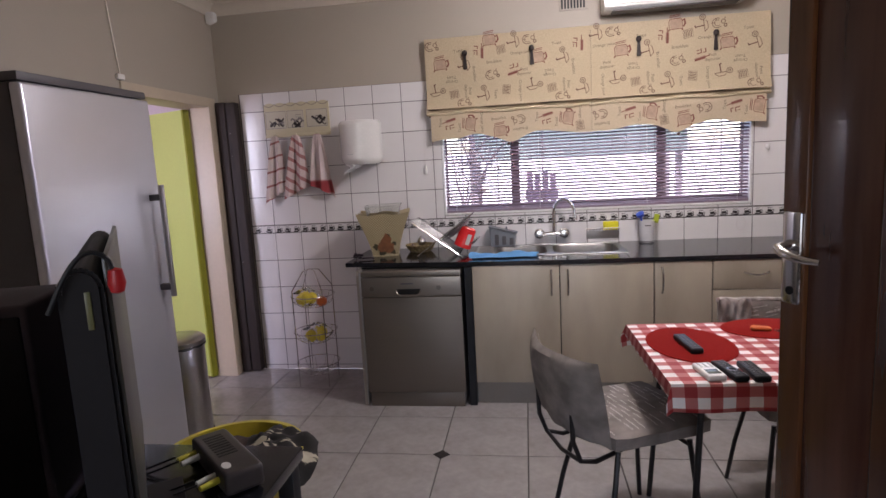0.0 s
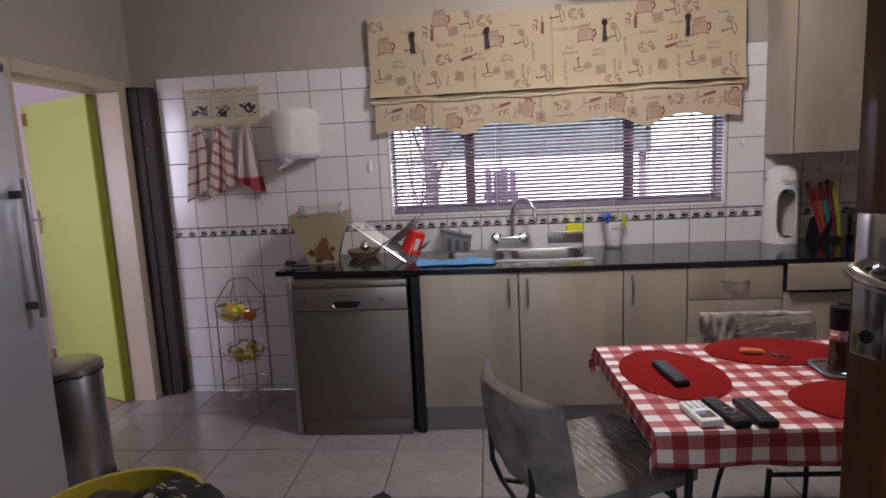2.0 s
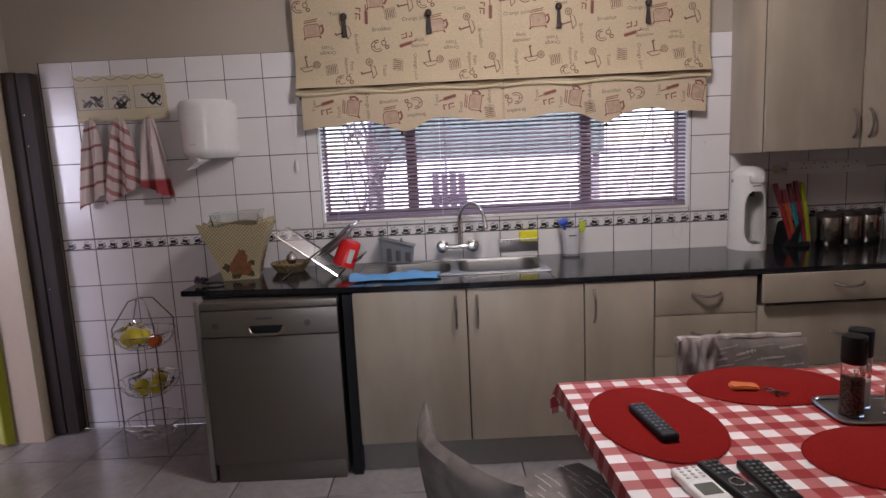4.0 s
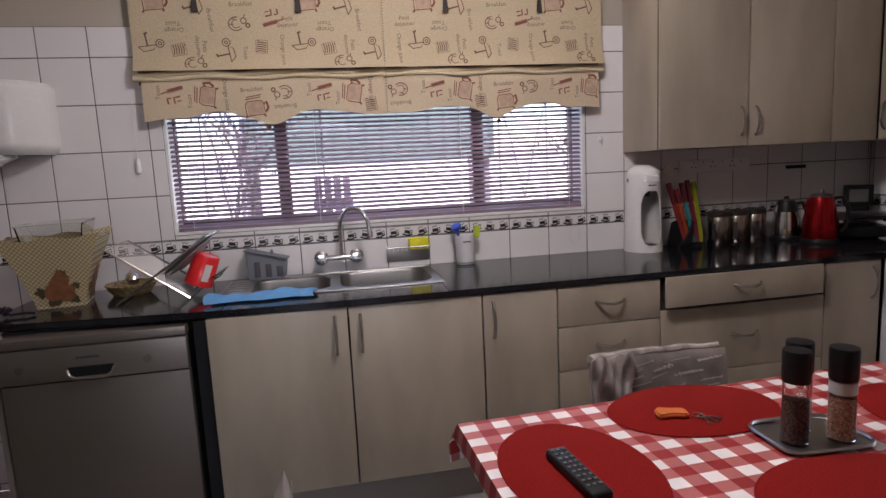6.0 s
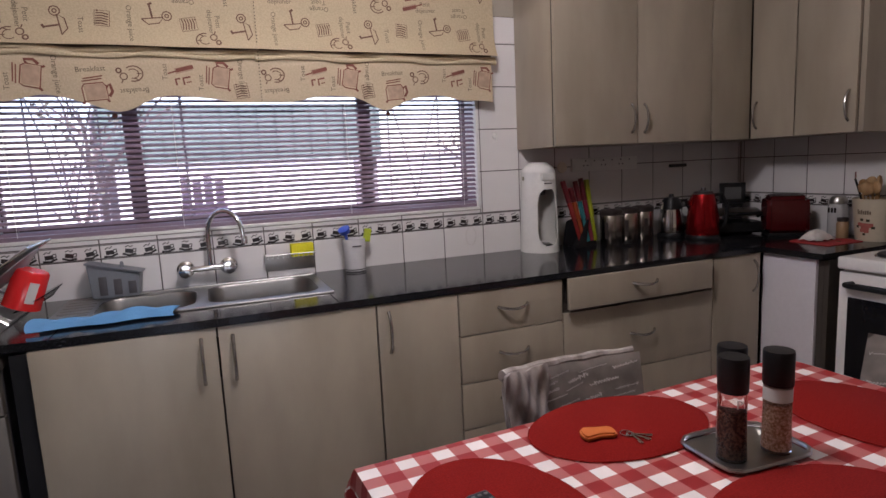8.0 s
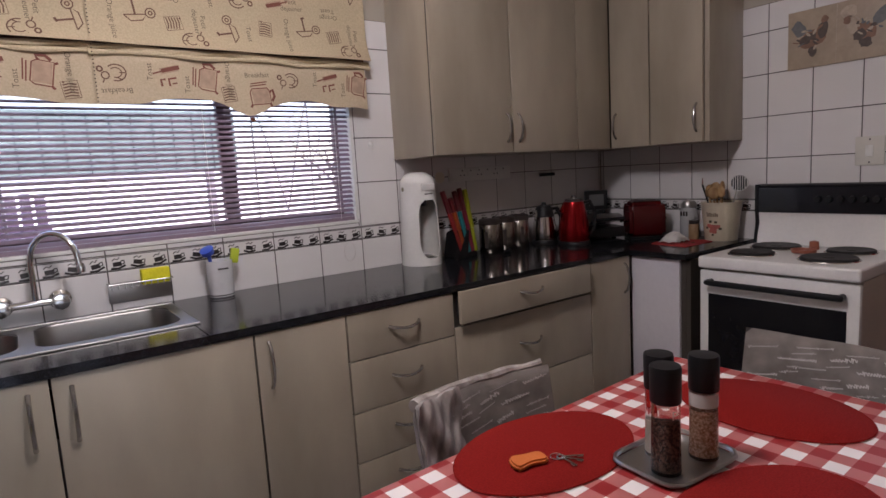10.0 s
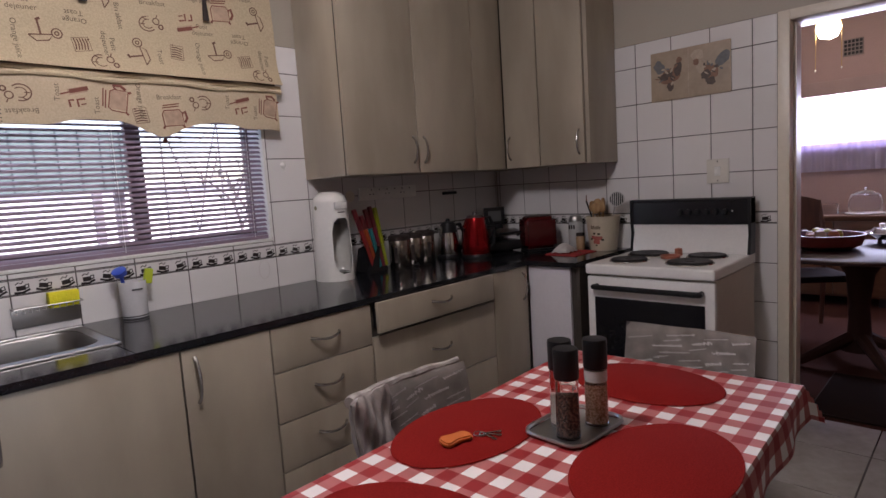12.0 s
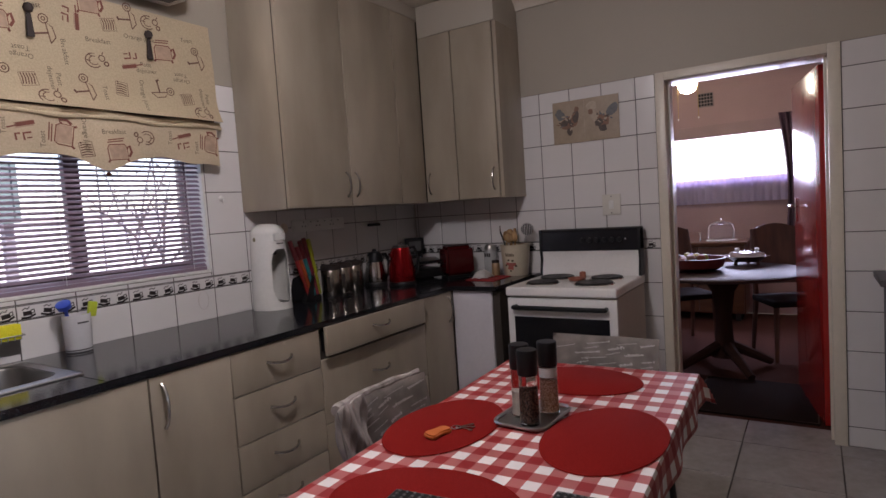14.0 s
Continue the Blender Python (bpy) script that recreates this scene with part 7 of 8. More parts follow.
tubm = thing("laundry_tub", pose(-0.45, 5.74, 0), "round yellow plastic tub full of cloths", "tub")
YEL = mat("yellow_plastic", (0.44, 0.36, 0.03), 0.4, vary=0.1)
part("tub", lathe([(0, 0.0), (0.22, 0.0), (0.235, 0.01), (0.285, 0.33), (0.30, 0.335), (0.30, 0.342), (0.278, 0.342), (0.225, 0.02), (0, 0.015)], 40), YEL, tubm)
BROWNCL = mat("brown_cloth", (0.045, 0.03, 0.024), 0.95, vary=0.3, scale=8, bump=0.6, bump_scale=120)
LEAFCL = two_tone("black_leaf_print_cloth", (0.015, 0.013, 0.012), (0.42, 0.38, 0.29), 13, (1, 2.2, 1), 0.9, lo=0.56, hi=0.60, bump=0.2)


def heap(cx, cy, rx, ry, z, h, material, label, seed):
    ph_ = [random.Random(seed + k).uniform(0, 6) for k in range(6)]

    def fn(u, v):
        a, r = 6.2832 * u, v
        zz = z + h * (1 - r ** 2.2) + 0.02 * math.sin(4 * a + ph_[0] + 5 * r) * r + 0.014 * math.sin(9 * a + ph_[1]) * r + 0.012 * math.sin(11 * r + 3 * a + ph_[2])
        k = 1 + 0.07 * math.sin(3 * a + ph_[3]) + 0.04 * math.sin(7 * a + ph_[4])
        return (cx + rx * r * k * math.cos(a), cy + ry * r * k * math.sin(a), zz)
    return solo("folded_cloth", sheet(fn, 56, 18, 0.004), material, label, "cloth", "cloths in the tub")


heap(-0.50, 5.72, 0.21, 0.23, 0.28, 0.09, BROWNCL, "crumpled dark brown cloth in the yellow tub", 3)
heap(-0.28, 5.74, 0.20, 0.26, 0.30, 0.10, LEAFCL, "black cloth with cream leaf print hanging over the tub", 8)

tvs = thing("tv_stand", pose(-0.1, 4.55, 0), "low black television stand", "tv stand", world_coords=True)
SX_, SYA_, SYB_, SZ_ = 0.25, 4.08, 4.87, 0.825
part("top", box(-0.55, SX_, SYA_, SYB_, SZ_ - 0.03, SZ_, 0.004), BLACKGLOSS, tvs)
for lx, ly in ((-0.52, 4.11), (0.22, 4.11), (-0.52, 4.84), (0.22, 4.84)):
    part("leg", box(lx - 0.02, lx + 0.02, ly - 0.02, ly + 0.02, 0, SZ_ - 0.03, 0.003), BLACK, tvs)
part("shelf", box(-0.53, SX_ - 0.02, SYA_ + 0.02, SYB_ - 0.02, 0.3, 0.32, 0.003), BLACK, tvs)
TVB = mat("worn_black_casing", (0.014, 0.013, 0.014), 0.5, vary=0.3, scale=6, spec=0.12)
# black casing greyed in colour to imitate the light its back catches
TVG = mat("grey_sheen_casing", (0.050, 0.048, 0.040), 0.32, vary=0.5, scale=9, spec=0.4)
spk = thing("loudspeaker", pose(-0.27, 4.62, SZ_, 0, 0, 20), "tall black loudspeaker on the television stand", "loudspeaker")
SPKB = mat("brown_black_vinyl", (0.055, 0.045, 0.052), 0.6, vary=0.3, spec=0.2)
part("cabinet", box(-0.11, 0.11, -0.12, 0.12, 0, 0.44, 0.012, 3), SPKB, spk)
part("grille", box(-0.1, 0.1, -0.128, -0.119, 0.02, 0.42, 0.004), TVB, spk)
dec = thing("decoder_box", pose(0.112, 4.742, SZ_, 0, 0, -43), "brown-black set-top box with cables in its back", "set-top box")
DECB = mat("warm_black_casing", (0.035, 0.028, 0.026), 0.45, vary=0.2, scale=14)
part("case", box(-0.12, 0.12, -0.03, 0.052, 0.004, 0.052, 0.010, 3), DECB, dec)
part("badge", lathe([(0.016, 0), (0.015, 0.001), (0, 0.0012)], 16, pose(0.075, -0.012, 0.052), squash=(1, 0.6)), LABELW, dec, "pale oval badge")
for k in range(9):
    part("vent_slot", box(-0.09 + 0.014 * k, -0.084 + 0.014 * k, -0.012, 0.03, 0.0515, 0.0527), BLACK, dec)
for fx_ in (-0.1, 0.1):
    part("foot", box(fx_ - 0.01, fx_ + 0.01, -0.04, 0.04, 0, 0.005), BLACK, dec)
YPL, WPL = mat("yellow_plug", (0.48, 0.44, 0.04), 0.4), mat("white_plug", (0.55, 0.55, 0.52), 0.4)
for i, (px, cm) in enumerate(((-0.088, YPL), (-0.062, WPL), (0.052, WPL), (0.076, YPL))):
    pl = part("plug", lathe([(0.007, 0), (0.0075, 0.02), (0.006, 0.045), (0, 0.046)], 10, pose(px, -0.027, 0.027, 90, 0, 12)), cm, dec)
    part("cable", tube([(px - 0.009, -0.071, 0.027), (px - 0.024, -0.10, 0.018), (px - 0.045, -0.13, 0.006), (px - 0.06, -0.165, 0.003)], 0.0025, 6), BLACK, pl)
tv = thing("television", pose(0.042, 4.532, SZ_, 0, 0, 126.4), "black flat television seen from behind on its stand", "television")
arch = [(-0.026, 0.05), (0.026, 0.05), (0.026, 0.515)] + [(0.026 * math.cos(math.pi * k / 12), 0.520 + 0.032 * math.sin(math.pi * k / 12)) for k in range(13)] + [(-0.026, 0.515)]
part("casing", prism(arch, 0.66, "yz", -0.33, 0.006), TVB, tv)
part("rear_cover", box(-0.312, 0.325, -0.034, -0.0265, 0.075, 0.560, 0.003), TVG, tv, "rear cover with a grey-green sheen put into its colour")
part("screen", box(-0.315, 0.315, 0.0262, 0.0278, 0.075, 0.53), BLACKGLOSS, tv)
part("foot", box(-0.14, 0.14, -0.10, 0.10, 0.0, 0.014, 0.004), TVB, tv)
part("neck", box(-0.05, 0.05, -0.03, 0.012, 0.012, 0.06, 0.004), TVB, tv)
part("energy_label", box(-0.3325, -0.3295, -0.010, -0.003, 0.47, 0.52, 0.001), mat("yellow_green_label", (0.09, 0.09, 0.03), 0.4), tv)
cbl = part("cable", tube([(-0.345, 0.036 - 0.006 * k, 0.50 + 0.072 * math.sin(math.pi * min(1, k / 11) * 0.62)) for k in range(12)] + [(-0.345, -0.036, 0.560), (-0.345, -0.040, 0.545)], 0.0032, 8), BLACK, tv)
part("red_plug", lathe([(0, 0), (0.008, 0.003), (0.011, 0.014), (0.0085, 0.032), (0, 0.035)], 12, pose(-0.345, -0.042, 0.515)), mat("red_plug_plastic", (0.34, 0.012, 0.014), 0.4), cbl)
solo("pink_folder", box(-0.09, 0.09, -0.012, 0.012, 0, 0.014, 0.003, 2, pose(-0.005, 4.30, SZ_ + 0.001, 0, 0, 30)), mat("dull_pink_plastic", (0.22, 0.03, 0.05), 0.5), "narrow pink plastic strip lying on the television stand", "strip")

# ---- dining room things ----
WOODR = two_tone("reddish_dark_wood", (0.045, 0.016, 0.009), (0.10, 0.038, 0.02), 3, (6, 6, 1), 0.55, lo=0.3, hi=0.7)
wd = tagged(new("window_dining"), "wide dining room window with a sheer curtain", "window", "", "structure")
INV[wd] = Matrix()
part("window_frame", join(box(DX + 0.08, DX + 0.12, 4.7, 7.0, 1.45, 1.49), box(DX + 0.08, DX + 0.12, 4.7, 7.0, 2.01, 2.05), box(DX + 0.08, DX + 0.12, 4.7, 4.74, 1.49, 2.01), box(DX + 0.08, DX + 0.12, 6.96, 7.0, 1.49, 2.01)), CREAM, wd)
part("window_sill", box(DX - 0.03, DX + 0.075, 4.72, 6.98, 1.42, 1.45, 0.004), CREAM, wd)
SHEER = shader("sheer_white_net")
SHEER[3].inputs["Base Color"].default_value = (0.75, 0.72, 0.78, 1)
SHEER[3].inputs["Roughness"].default_value = 0.9
SHEER[3].inputs["Transmission Weight"].default_value = 0.75
SHEER[3].inputs["IOR"].default_value = 1.02
SHEER = SHEER[0]
LILACNET = mat("lilac_net", (0.56, 0.50, 0.60), 0.9)
let_light_through(LILACNET, 0.35, (0.62, 0.56, 0.75))
solo("net_curtain", sheet(lambda u, v: (DX - 0.045 - 0.014 * math.sin(u * 150), 5.30 + 1.75 * u, 1.50 - 0.27 * v), 160, 4, 0.001), LILACNET, "short lilac net curtain below the window", "curtain")
# made-up box; its colour paints the soft shading on the wall above the window
solo("pelmet", box(DX - 0.07, DX - 0.002, 5.30, 7.05, 1.96, 2.09, 0.004), mat("shaded_wall_tone", (0.36, 0.26, 0.24), 0.8), "added box above the window, coloured as softly shaded wall", "pelmet")
solo("curtain", sheet(lambda u, v: (DX - 0.09 - 0.03 * math.sin(u * 28) * (0.5 + 0.5 * v), 5.20 + 0.23 * u * (1 - 0.3 * math.sin(v * 3)), 2.13 - 1.55 * v), 40, 12, 0.003), mat("dusky_curtain", (0.10, 0.06, 0.075), 0.9, vary=0.2), "dark gathered curtain beside the dining window", "curtain")
vd = thing("air_brick", pose(DX, 6.13, 2.38), "pierced ventilation brick high on the wall", "vent", world_coords=True)
part("frame", box(DX - 0.012, DX - 0.001, 6.05, 6.21, 2.30, 2.455, 0.002), mat("grey_clay", (0.25, 0.20, 0.19), 0.8), vd)
for a in range(5):
    for b in range(4):
        part("hole", box(DX - 0.015, DX - 0.011, 6.058 + 0.03 * a, 6.08 + 0.03 * a, 2.312 + 0.036 * b, 2.338 + 0.036 * b), BLACK, vd)
cf = thing("ceiling_lamp", pose(6.3, 6.10, 2.355), "glowing white glass ceiling lamp with pull cords", "ceiling lamp")
part("globe", lathe([(0, -0.085), (0.06, -0.065), (0.085, 0), (0.07, 0.05), (0.05, 0.075)], 24), glow("warm_lamp_glow", (1.0, 0.86, 0.62), 14.0), cf)
part("cap", lathe([(0.055, 0.075), (0.075, 0.10), (0.06, 0.14), (0.02, 0.16), (0, 0.16)], 20), WHITEPL, cf)
part("stem", tube([(0, 0, 0.15), (0, 0, CEILZ - 2.355)], 0.012, 8), WHITEPL, cf)
for s in (-1, 1):
    pcd = part("pull_cord", tube([(0, s * 0.085, 0.08), (0, s * 0.087, -0.30)], 0.0025, 5), mat("brass_chain", (0.45, 0.30, 0.10), 0.4, 0.8) if s < 0 else bpy.data.materials["brass_chain"], cf)
    part("bob", lathe([(0, -0.012), (0.007, 0), (0, 0.012)], 8, pose(0, s * 0.087, -0.31)), WHITEPL, pcd)
TOPWOOD = mat("dark_plum_table_varnish", (0.035, 0.014, 0.012), 0.5, vary=0.25, scale=4, stretch=(1, 6, 1), spec=0.22)
# pedestal wood darkened in colour for the shade under the tabletop
SHADEWOOD = mat("shaded_pedestal_wood", (0.04, 0.017, 0.012), 0.7, spec=0.15)
dtb = thing("dining_table", pose(5.30, 5.74, 0), "round dark wood dining table on a pedestal", "table")
part("tabletop", lathe([(0, 0.73), (0.55, 0.73), (0.575, 0.74), (0.575, 0.752), (0.56, 0.76), (0, 0.76)], 56), TOPWOOD, dtb)
part("pedestal", lathe([(0.11, 0.10), (0.07, 0.16), (0.055, 0.4), (0.08, 0.6), (0.16, 0.73)], 24), SHADEWOOD, dtb)
for k in range(4):
    part("foot", tube([(0.05 * math.cos(1.57 * k + 0.6), 0.05 * math.sin(1.57 * k + 0.6), 0.18), (0.22 * math.cos(1.57 * k + 0.6), 0.22 * math.sin(1.57 * k + 0.6), 0.10), (0.36 * math.cos(1.57 * k + 0.6), 0.36 * math.sin(1.57 * k + 0.6), 0.03)], [0.045, 0.035, 0.028], 8), SHADEWOOD, dtb)
fb = thing("fruit_bowl", pose(5.28, 5.92, 0.7605), "wide dark wooden bowl heaped with fruit", "bowl")
part("bowl", lathe([(0, 0), (0.13, 0), (0.19, 0.03), (0.215, 0.10), (0.20, 0.10), (0.17, 0.035), (0, 0.012)], 36), mat("dark_red_wood_bowl", (0.15, 0.03, 0.022), 0.3), fb)
rgf = random.Random(12)
FCOL = [mat("dull_fruit", c, 0.5) for c in ((0.30, 0.22, 0.14), (0.30, 0.27, 0.03), (0.12, 0.05, 0.08), (0.28, 0.10, 0.04))]
for k in range(14):
    a, r = rgf.uniform(0, 6.28), rgf.uniform(0, 0.15)
    solo("fruit", lathe([(0, -0.034), (0.024, -0.022), (0.034, 0), (0.024, 0.024), (0, 0.034)], 12, pose(5.28 + r * math.cos(a), 5.92 + r * math.sin(a), 0.7605 + 0.085 + rgf.uniform(0, 0.02) - 0.15 * max(0, r - 0.1))), FCOL[k % 4], "piece of fruit in the wooden bowl", "fruit", "fruit in the bowl")
cd2 = thing("serving_dish", pose(5.66, 5.60, 0.7605), "silver lidded serving dish on small feet", "serving dish")
part("dish", lathe([(0, 0.03), (0.10, 0.03), (0.14, 0.06), (0.17, 0.075), (0.165, 0.08), (0, 0.08)], 36), CHROME, cd2)
part("lid", lathe([(0.14, 0.08), (0.12, 0.105), (0.03, 0.115), (0, 0.116)], 36), CHROME, cd2)
for k in range(3):
    part("foot", lathe([(0.014, 0), (0.012, 0.032)], 10, pose(0.09 * math.cos(2.1 * k), 0.09 * math.sin(2.1 * k), 0)), WOODR, cd2)
for s in (-1, 1):
    part("knob", lathe([(0, 0), (0.016, 0.006), (0.018, 0.024), (0, 0.03)], 14, pose(0, s * 0.07, 0.108)), WHITEPL, cd2)
sb = thing("sideboard", pose(7.32, 6.2, 0), "low brown wooden sideboard against the far wall", "sideboard", world_coords=True)
LWOOD = two_tone("brown_sideboard_wood", (0.09, 0.038, 0.02), (0.15, 0.07, 0.035), 3, (6, 1, 6), 0.35, lo=0.3, hi=0.7)
part("top", box(7.08, DX - 0.01, 5.72, 7.1, 0.80, 0.83, 0.004), LWOOD, sb)
part("body", box(7.12, DX - 0.012, 5.75, 7.07, 0.08, 0.80), LWOOD, sb)
for k in range(3):
    dd = part("door", box(7.10, 7.12, 5.76 + 0.435 * k, 6.185 + 0.435 * k, 0.10, 0.78, 0.004), LWOOD, sb)
    part("knob", lathe([(0.012, 0), (0.014, 0.015), (0, 0.02)], 10, pose(7.10, 5.80 + 0.435 * k, 0.5, 0, -90)), BROWNDARK, dd)
for ly in (5.8, 7.0):
    part("foot", box(7.15, 7.55, ly, ly + 0.05, 0, 0.08), BROWNDARK, sb)
dm = thing("cake_dome", pose(7.30, 5.98, 0.83), "empty clear glass cake dome with a knob", "cake dome")
dg = part("dome", lathe([(0.13, 0.01), (0.13, 0.12), (0.11, 0.18), (0.05, 0.21), (0, 0.215)], 28, cap=False), glass("dome_glass", (1, 1, 1), 0.0), dm)
dg.visible_shadow = False
part("knob", lathe([(0, 0.215), (0.012, 0.222), (0.016, 0.238), (0, 0.25)], 12), CHROME, dm)
part("plate", lathe([(0, 0), (0.15, 0.004), (0.155, 0.012), (0, 0.011)], 28), WHITEPL, dm)
solo("dark_bowl", lathe([(0, 0), (0.08, 0), (0.14, 0.06), (0.13, 0.075), (0.09, 0.085), (0, 0.09)], 24, pose(7.28, 6.55, 0.8305)), mat("dark_ceramic", (0.03, 0.025, 0.03), 0.4), "dark covered bowl on the sideboard", "bowl")
bx = thing("glass_box", pose(7.3, 6.26, 0.8305), "small clear container on the sideboard", "container")
gb = part("walls", box(-0.06, 0.06, -0.07, 0.07, 0.0, 0.10, 0.004), glass("box_glass", (0.96, 0.93, 0.9)), bx)
gb.visible_shadow = False
dch = thing("dining_chair", pose(5.85, 5.32, 0, 0, 0, 205), "dark wooden dining chair with a padded seat", "chair", "dining chairs")
part("seat", box(-0.21, 0.22, -0.21, 0.21, 0.43, 0.48, 0.015, 3), mat("dark_seat_pad", (0.014, 0.009, 0.009), 0.9, spec=0.1), dch)
for s in (-1, 1):
    part("leg", tube([(0.19, s * 0.18, 0.44), (0.20, s * 0.19, 0.0)], [0.022, 0.015], 8), WOODR, dch)
    part("leg", tube([(-0.26, s * 0.19, 0.0), (-0.20, s * 0.18, 0.45), (-0.22, s * 0.18, 0.8), (-0.27, s * 0.17, 1.02)], [0.016, 0.022, 0.02, 0.018], 8), WOODR, dch)
part("back_panel", sheet(lambda u, v: (-0.215 - 0.055 * v ** 1.4 - 0.02 * math.sin(3.14 * u), (u - 0.5) * 0.34, 0.56 + (0.46 + 0.04 * math.sin(3.14 * u)) * v), 10, 8, 0.02), WOODR, dch)
copy_thing(dch, pose(4.98, 6.42, 0, 0, 0, -65))
c3 = copy_thing(dch, pose(6.02, 6.15, 0, 0, 0, 215))

dmat = thing("doormat", pose(4.62, 5.53, 0), "dark brown doormat just inside the dining room", "doormat", world_coords=True)
part("mat_surface", box(4.27, 5.02, 5.14, 5.83, 0.0, 0.012, 0.004), mat("dark_coir_pile", (0.02, 0.012, 0.010), 0.95, spec=0.05, vary=0.3, bump=0.6, bump_scale=200), dmat)
part("binding", tube([(4.275, 5.145, 0.008), (5.015, 5.145, 0.008), (5.015, 5.825, 0.008), (4.275, 5.825, 0.008)], 0.007, 6, True), mat("brown_binding", (0.05, 0.03, 0.022), 0.9), dmat)

# ---- scullery things ----
wsh = thing("washing_machine", pose(-2.75, 7.35, 0), "white front-loading washing machine in the scullery", "washing machine")
part("body", box(-0.30, 0.30, -0.28, 0.28, 0.02, 0.85, 0.01), WHITEPL, wsh)
part("door", lathe([(0.17, 0), (0.17, 0.02), (0.12, 0.035), (0, 0.03)], 28, pose(0.02, -0.28, 0.45, 90)), BLACKGLOSS, wsh)
part("panel", box(-0.29, 0.29, -0.285, -0.279, 0.74, 0.84, 0.002), mat("grey_panel", (0.4, 0.4, 0.42), 0.4), wsh)
part("plinth", box(-0.28, 0.28, -0.26, 0.26, 0, 0.02), BLACK, wsh)
mw = thing("black_box", pose(-2.75, 7.3, 0.851), "small black appliance on the washing machine", "appliance")
part("case", box(-0.2, 0.2, -0.15, 0.15, 0, 0.22, 0.008), BLACK, mw)
part("front", box(-0.19, 0.1, -0.154, -0.149, 0.02, 0.2, 0.002), BLACKGLOSS, mw)

# ceiling lamp of the kitchen
kl = thing("ceiling_light", pose(1.4, 6.2, CEILZ), "round white kitchen ceiling light", "ceiling light")
part("base", lathe([(0.14, -0.002), (0.15, -0.02), (0.16, -0.03), (0, -0.03)], 28), WHITEPL, kl)
part("diffuser", lathe([(0.155, -0.031), (0.15, -0.07), (0.10, -0.105), (0, -0.12)], 28), glow("lit_opal_glass", (1.0, 0.95, 0.93), 3.0), kl)

# cable on the wall above the scullery door
wc = solo("wall_cable", tube([(WX + 0.006, 6.62, 2.06), (WX + 0.006, 6.60, 2.25), (WX + 0.006, 6.58, 2.45), (WX + 0.006, 6.56, 2.60)], 0.004, 6), CREAM, "thin cream cable running up the wall", "cable")
solo("door_sensor", box(WX + 0.001, WX + 0.02, 6.585, 6.64, 2.035, 2.065, 0.003), WHITEPL, "small white sensor above the scullery door", "sensor")
solo("alarm_sensor", prism([(WX + 0.01, 2.54), (WX + 0.07, 2.56), (WX + 0.07, 2.62), (WX + 0.01, 2.62)], 0.06, "xz", NY - 0.075, 0.006), WHITEPL, "white alarm sensor in the ceiling corner", "sensor")

# ---- outside the kitchen window ----
GRASS = mat("pale_paving", (0.55, 0.50, 0.44), 0.9, vary=0.2, scale=1.2)
structure("ground", box(-400, 400, wn + 0.25, 800, -0.3, -0.15), GRASS, "pale sunlit yard paving")
YARD = mat("whitewashed_yard_wall", (0.82, 0.80, 0.83), 0.8, vary=0.06, scale=1)
yw = thing("yard_wall", pose(2, 13.2, -0.15), "whitewashed boundary wall across the yard", "wall", world_coords=True)
part("wall", box(-14, 18, 13.1, 13.3, -0.15, 1.55), YARD, yw)
part("coping", box(-14, 18, 13.05, 13.35, 1.55, 1.62, 0.01), YARD, yw)
cp_ = thing("carport", pose(1.8, 11.5, -0.15), "carport with a green sheet roof and slim posts", "carport", world_coords=True)
TEAL = mat("faded_green_roof_sheet", (0.115, 0.150, 0.148), 0.6, vary=0.15)
part("roof", box(0.22, 2.62, 10.6, 11.3, 1.93, 1.98), TEAL, cp_)
part("fascia", box(0.22, 2.62, 10.55, 10.6, 1.48, 1.97), TEAL, cp_)
for k in range(16):
    part("rib", box(0.25 + 0.155 * k, 0.28 + 0.155 * k, 10.535, 10.55, 1.48, 1.97), TEAL, cp_)
for px in (0.2, 2.55):
    for py in (10.65, 11.25):
        part("post", box(px - 0.035, px + 0.035, py - 0.035, py + 0.035, -0.15, 1.93), BARS, cp_)
gt = thing("slatted_gate", pose(0.75, 10.2, -0.15), "dark slatted garden gate", "gate", world_coords=True)
GATE = mat("dark_plum_paint", (0.06, 0.035, 0.07), 0.6)
for k in range(4):
    part("slat", box(0.82 + 0.085 * k, 0.885 + 0.085 * k, 10.18, 10.21, -0.1, 1.36 - 0.03 * (k % 2)), GATE, gt)
part("rail", box(0.80, 1.16, 10.21, 10.24, 0.1, 0.18), GATE, gt)
part("rail", box(0.80, 1.16, 10.21, 10.24, 1.05, 1.13), GATE, gt)
BARK = mat("grey_brown_bark", (0.13, 0.10, 0.105), 0.9, vary=0.3, scale=20, bump=0.5, bump_scale=80)


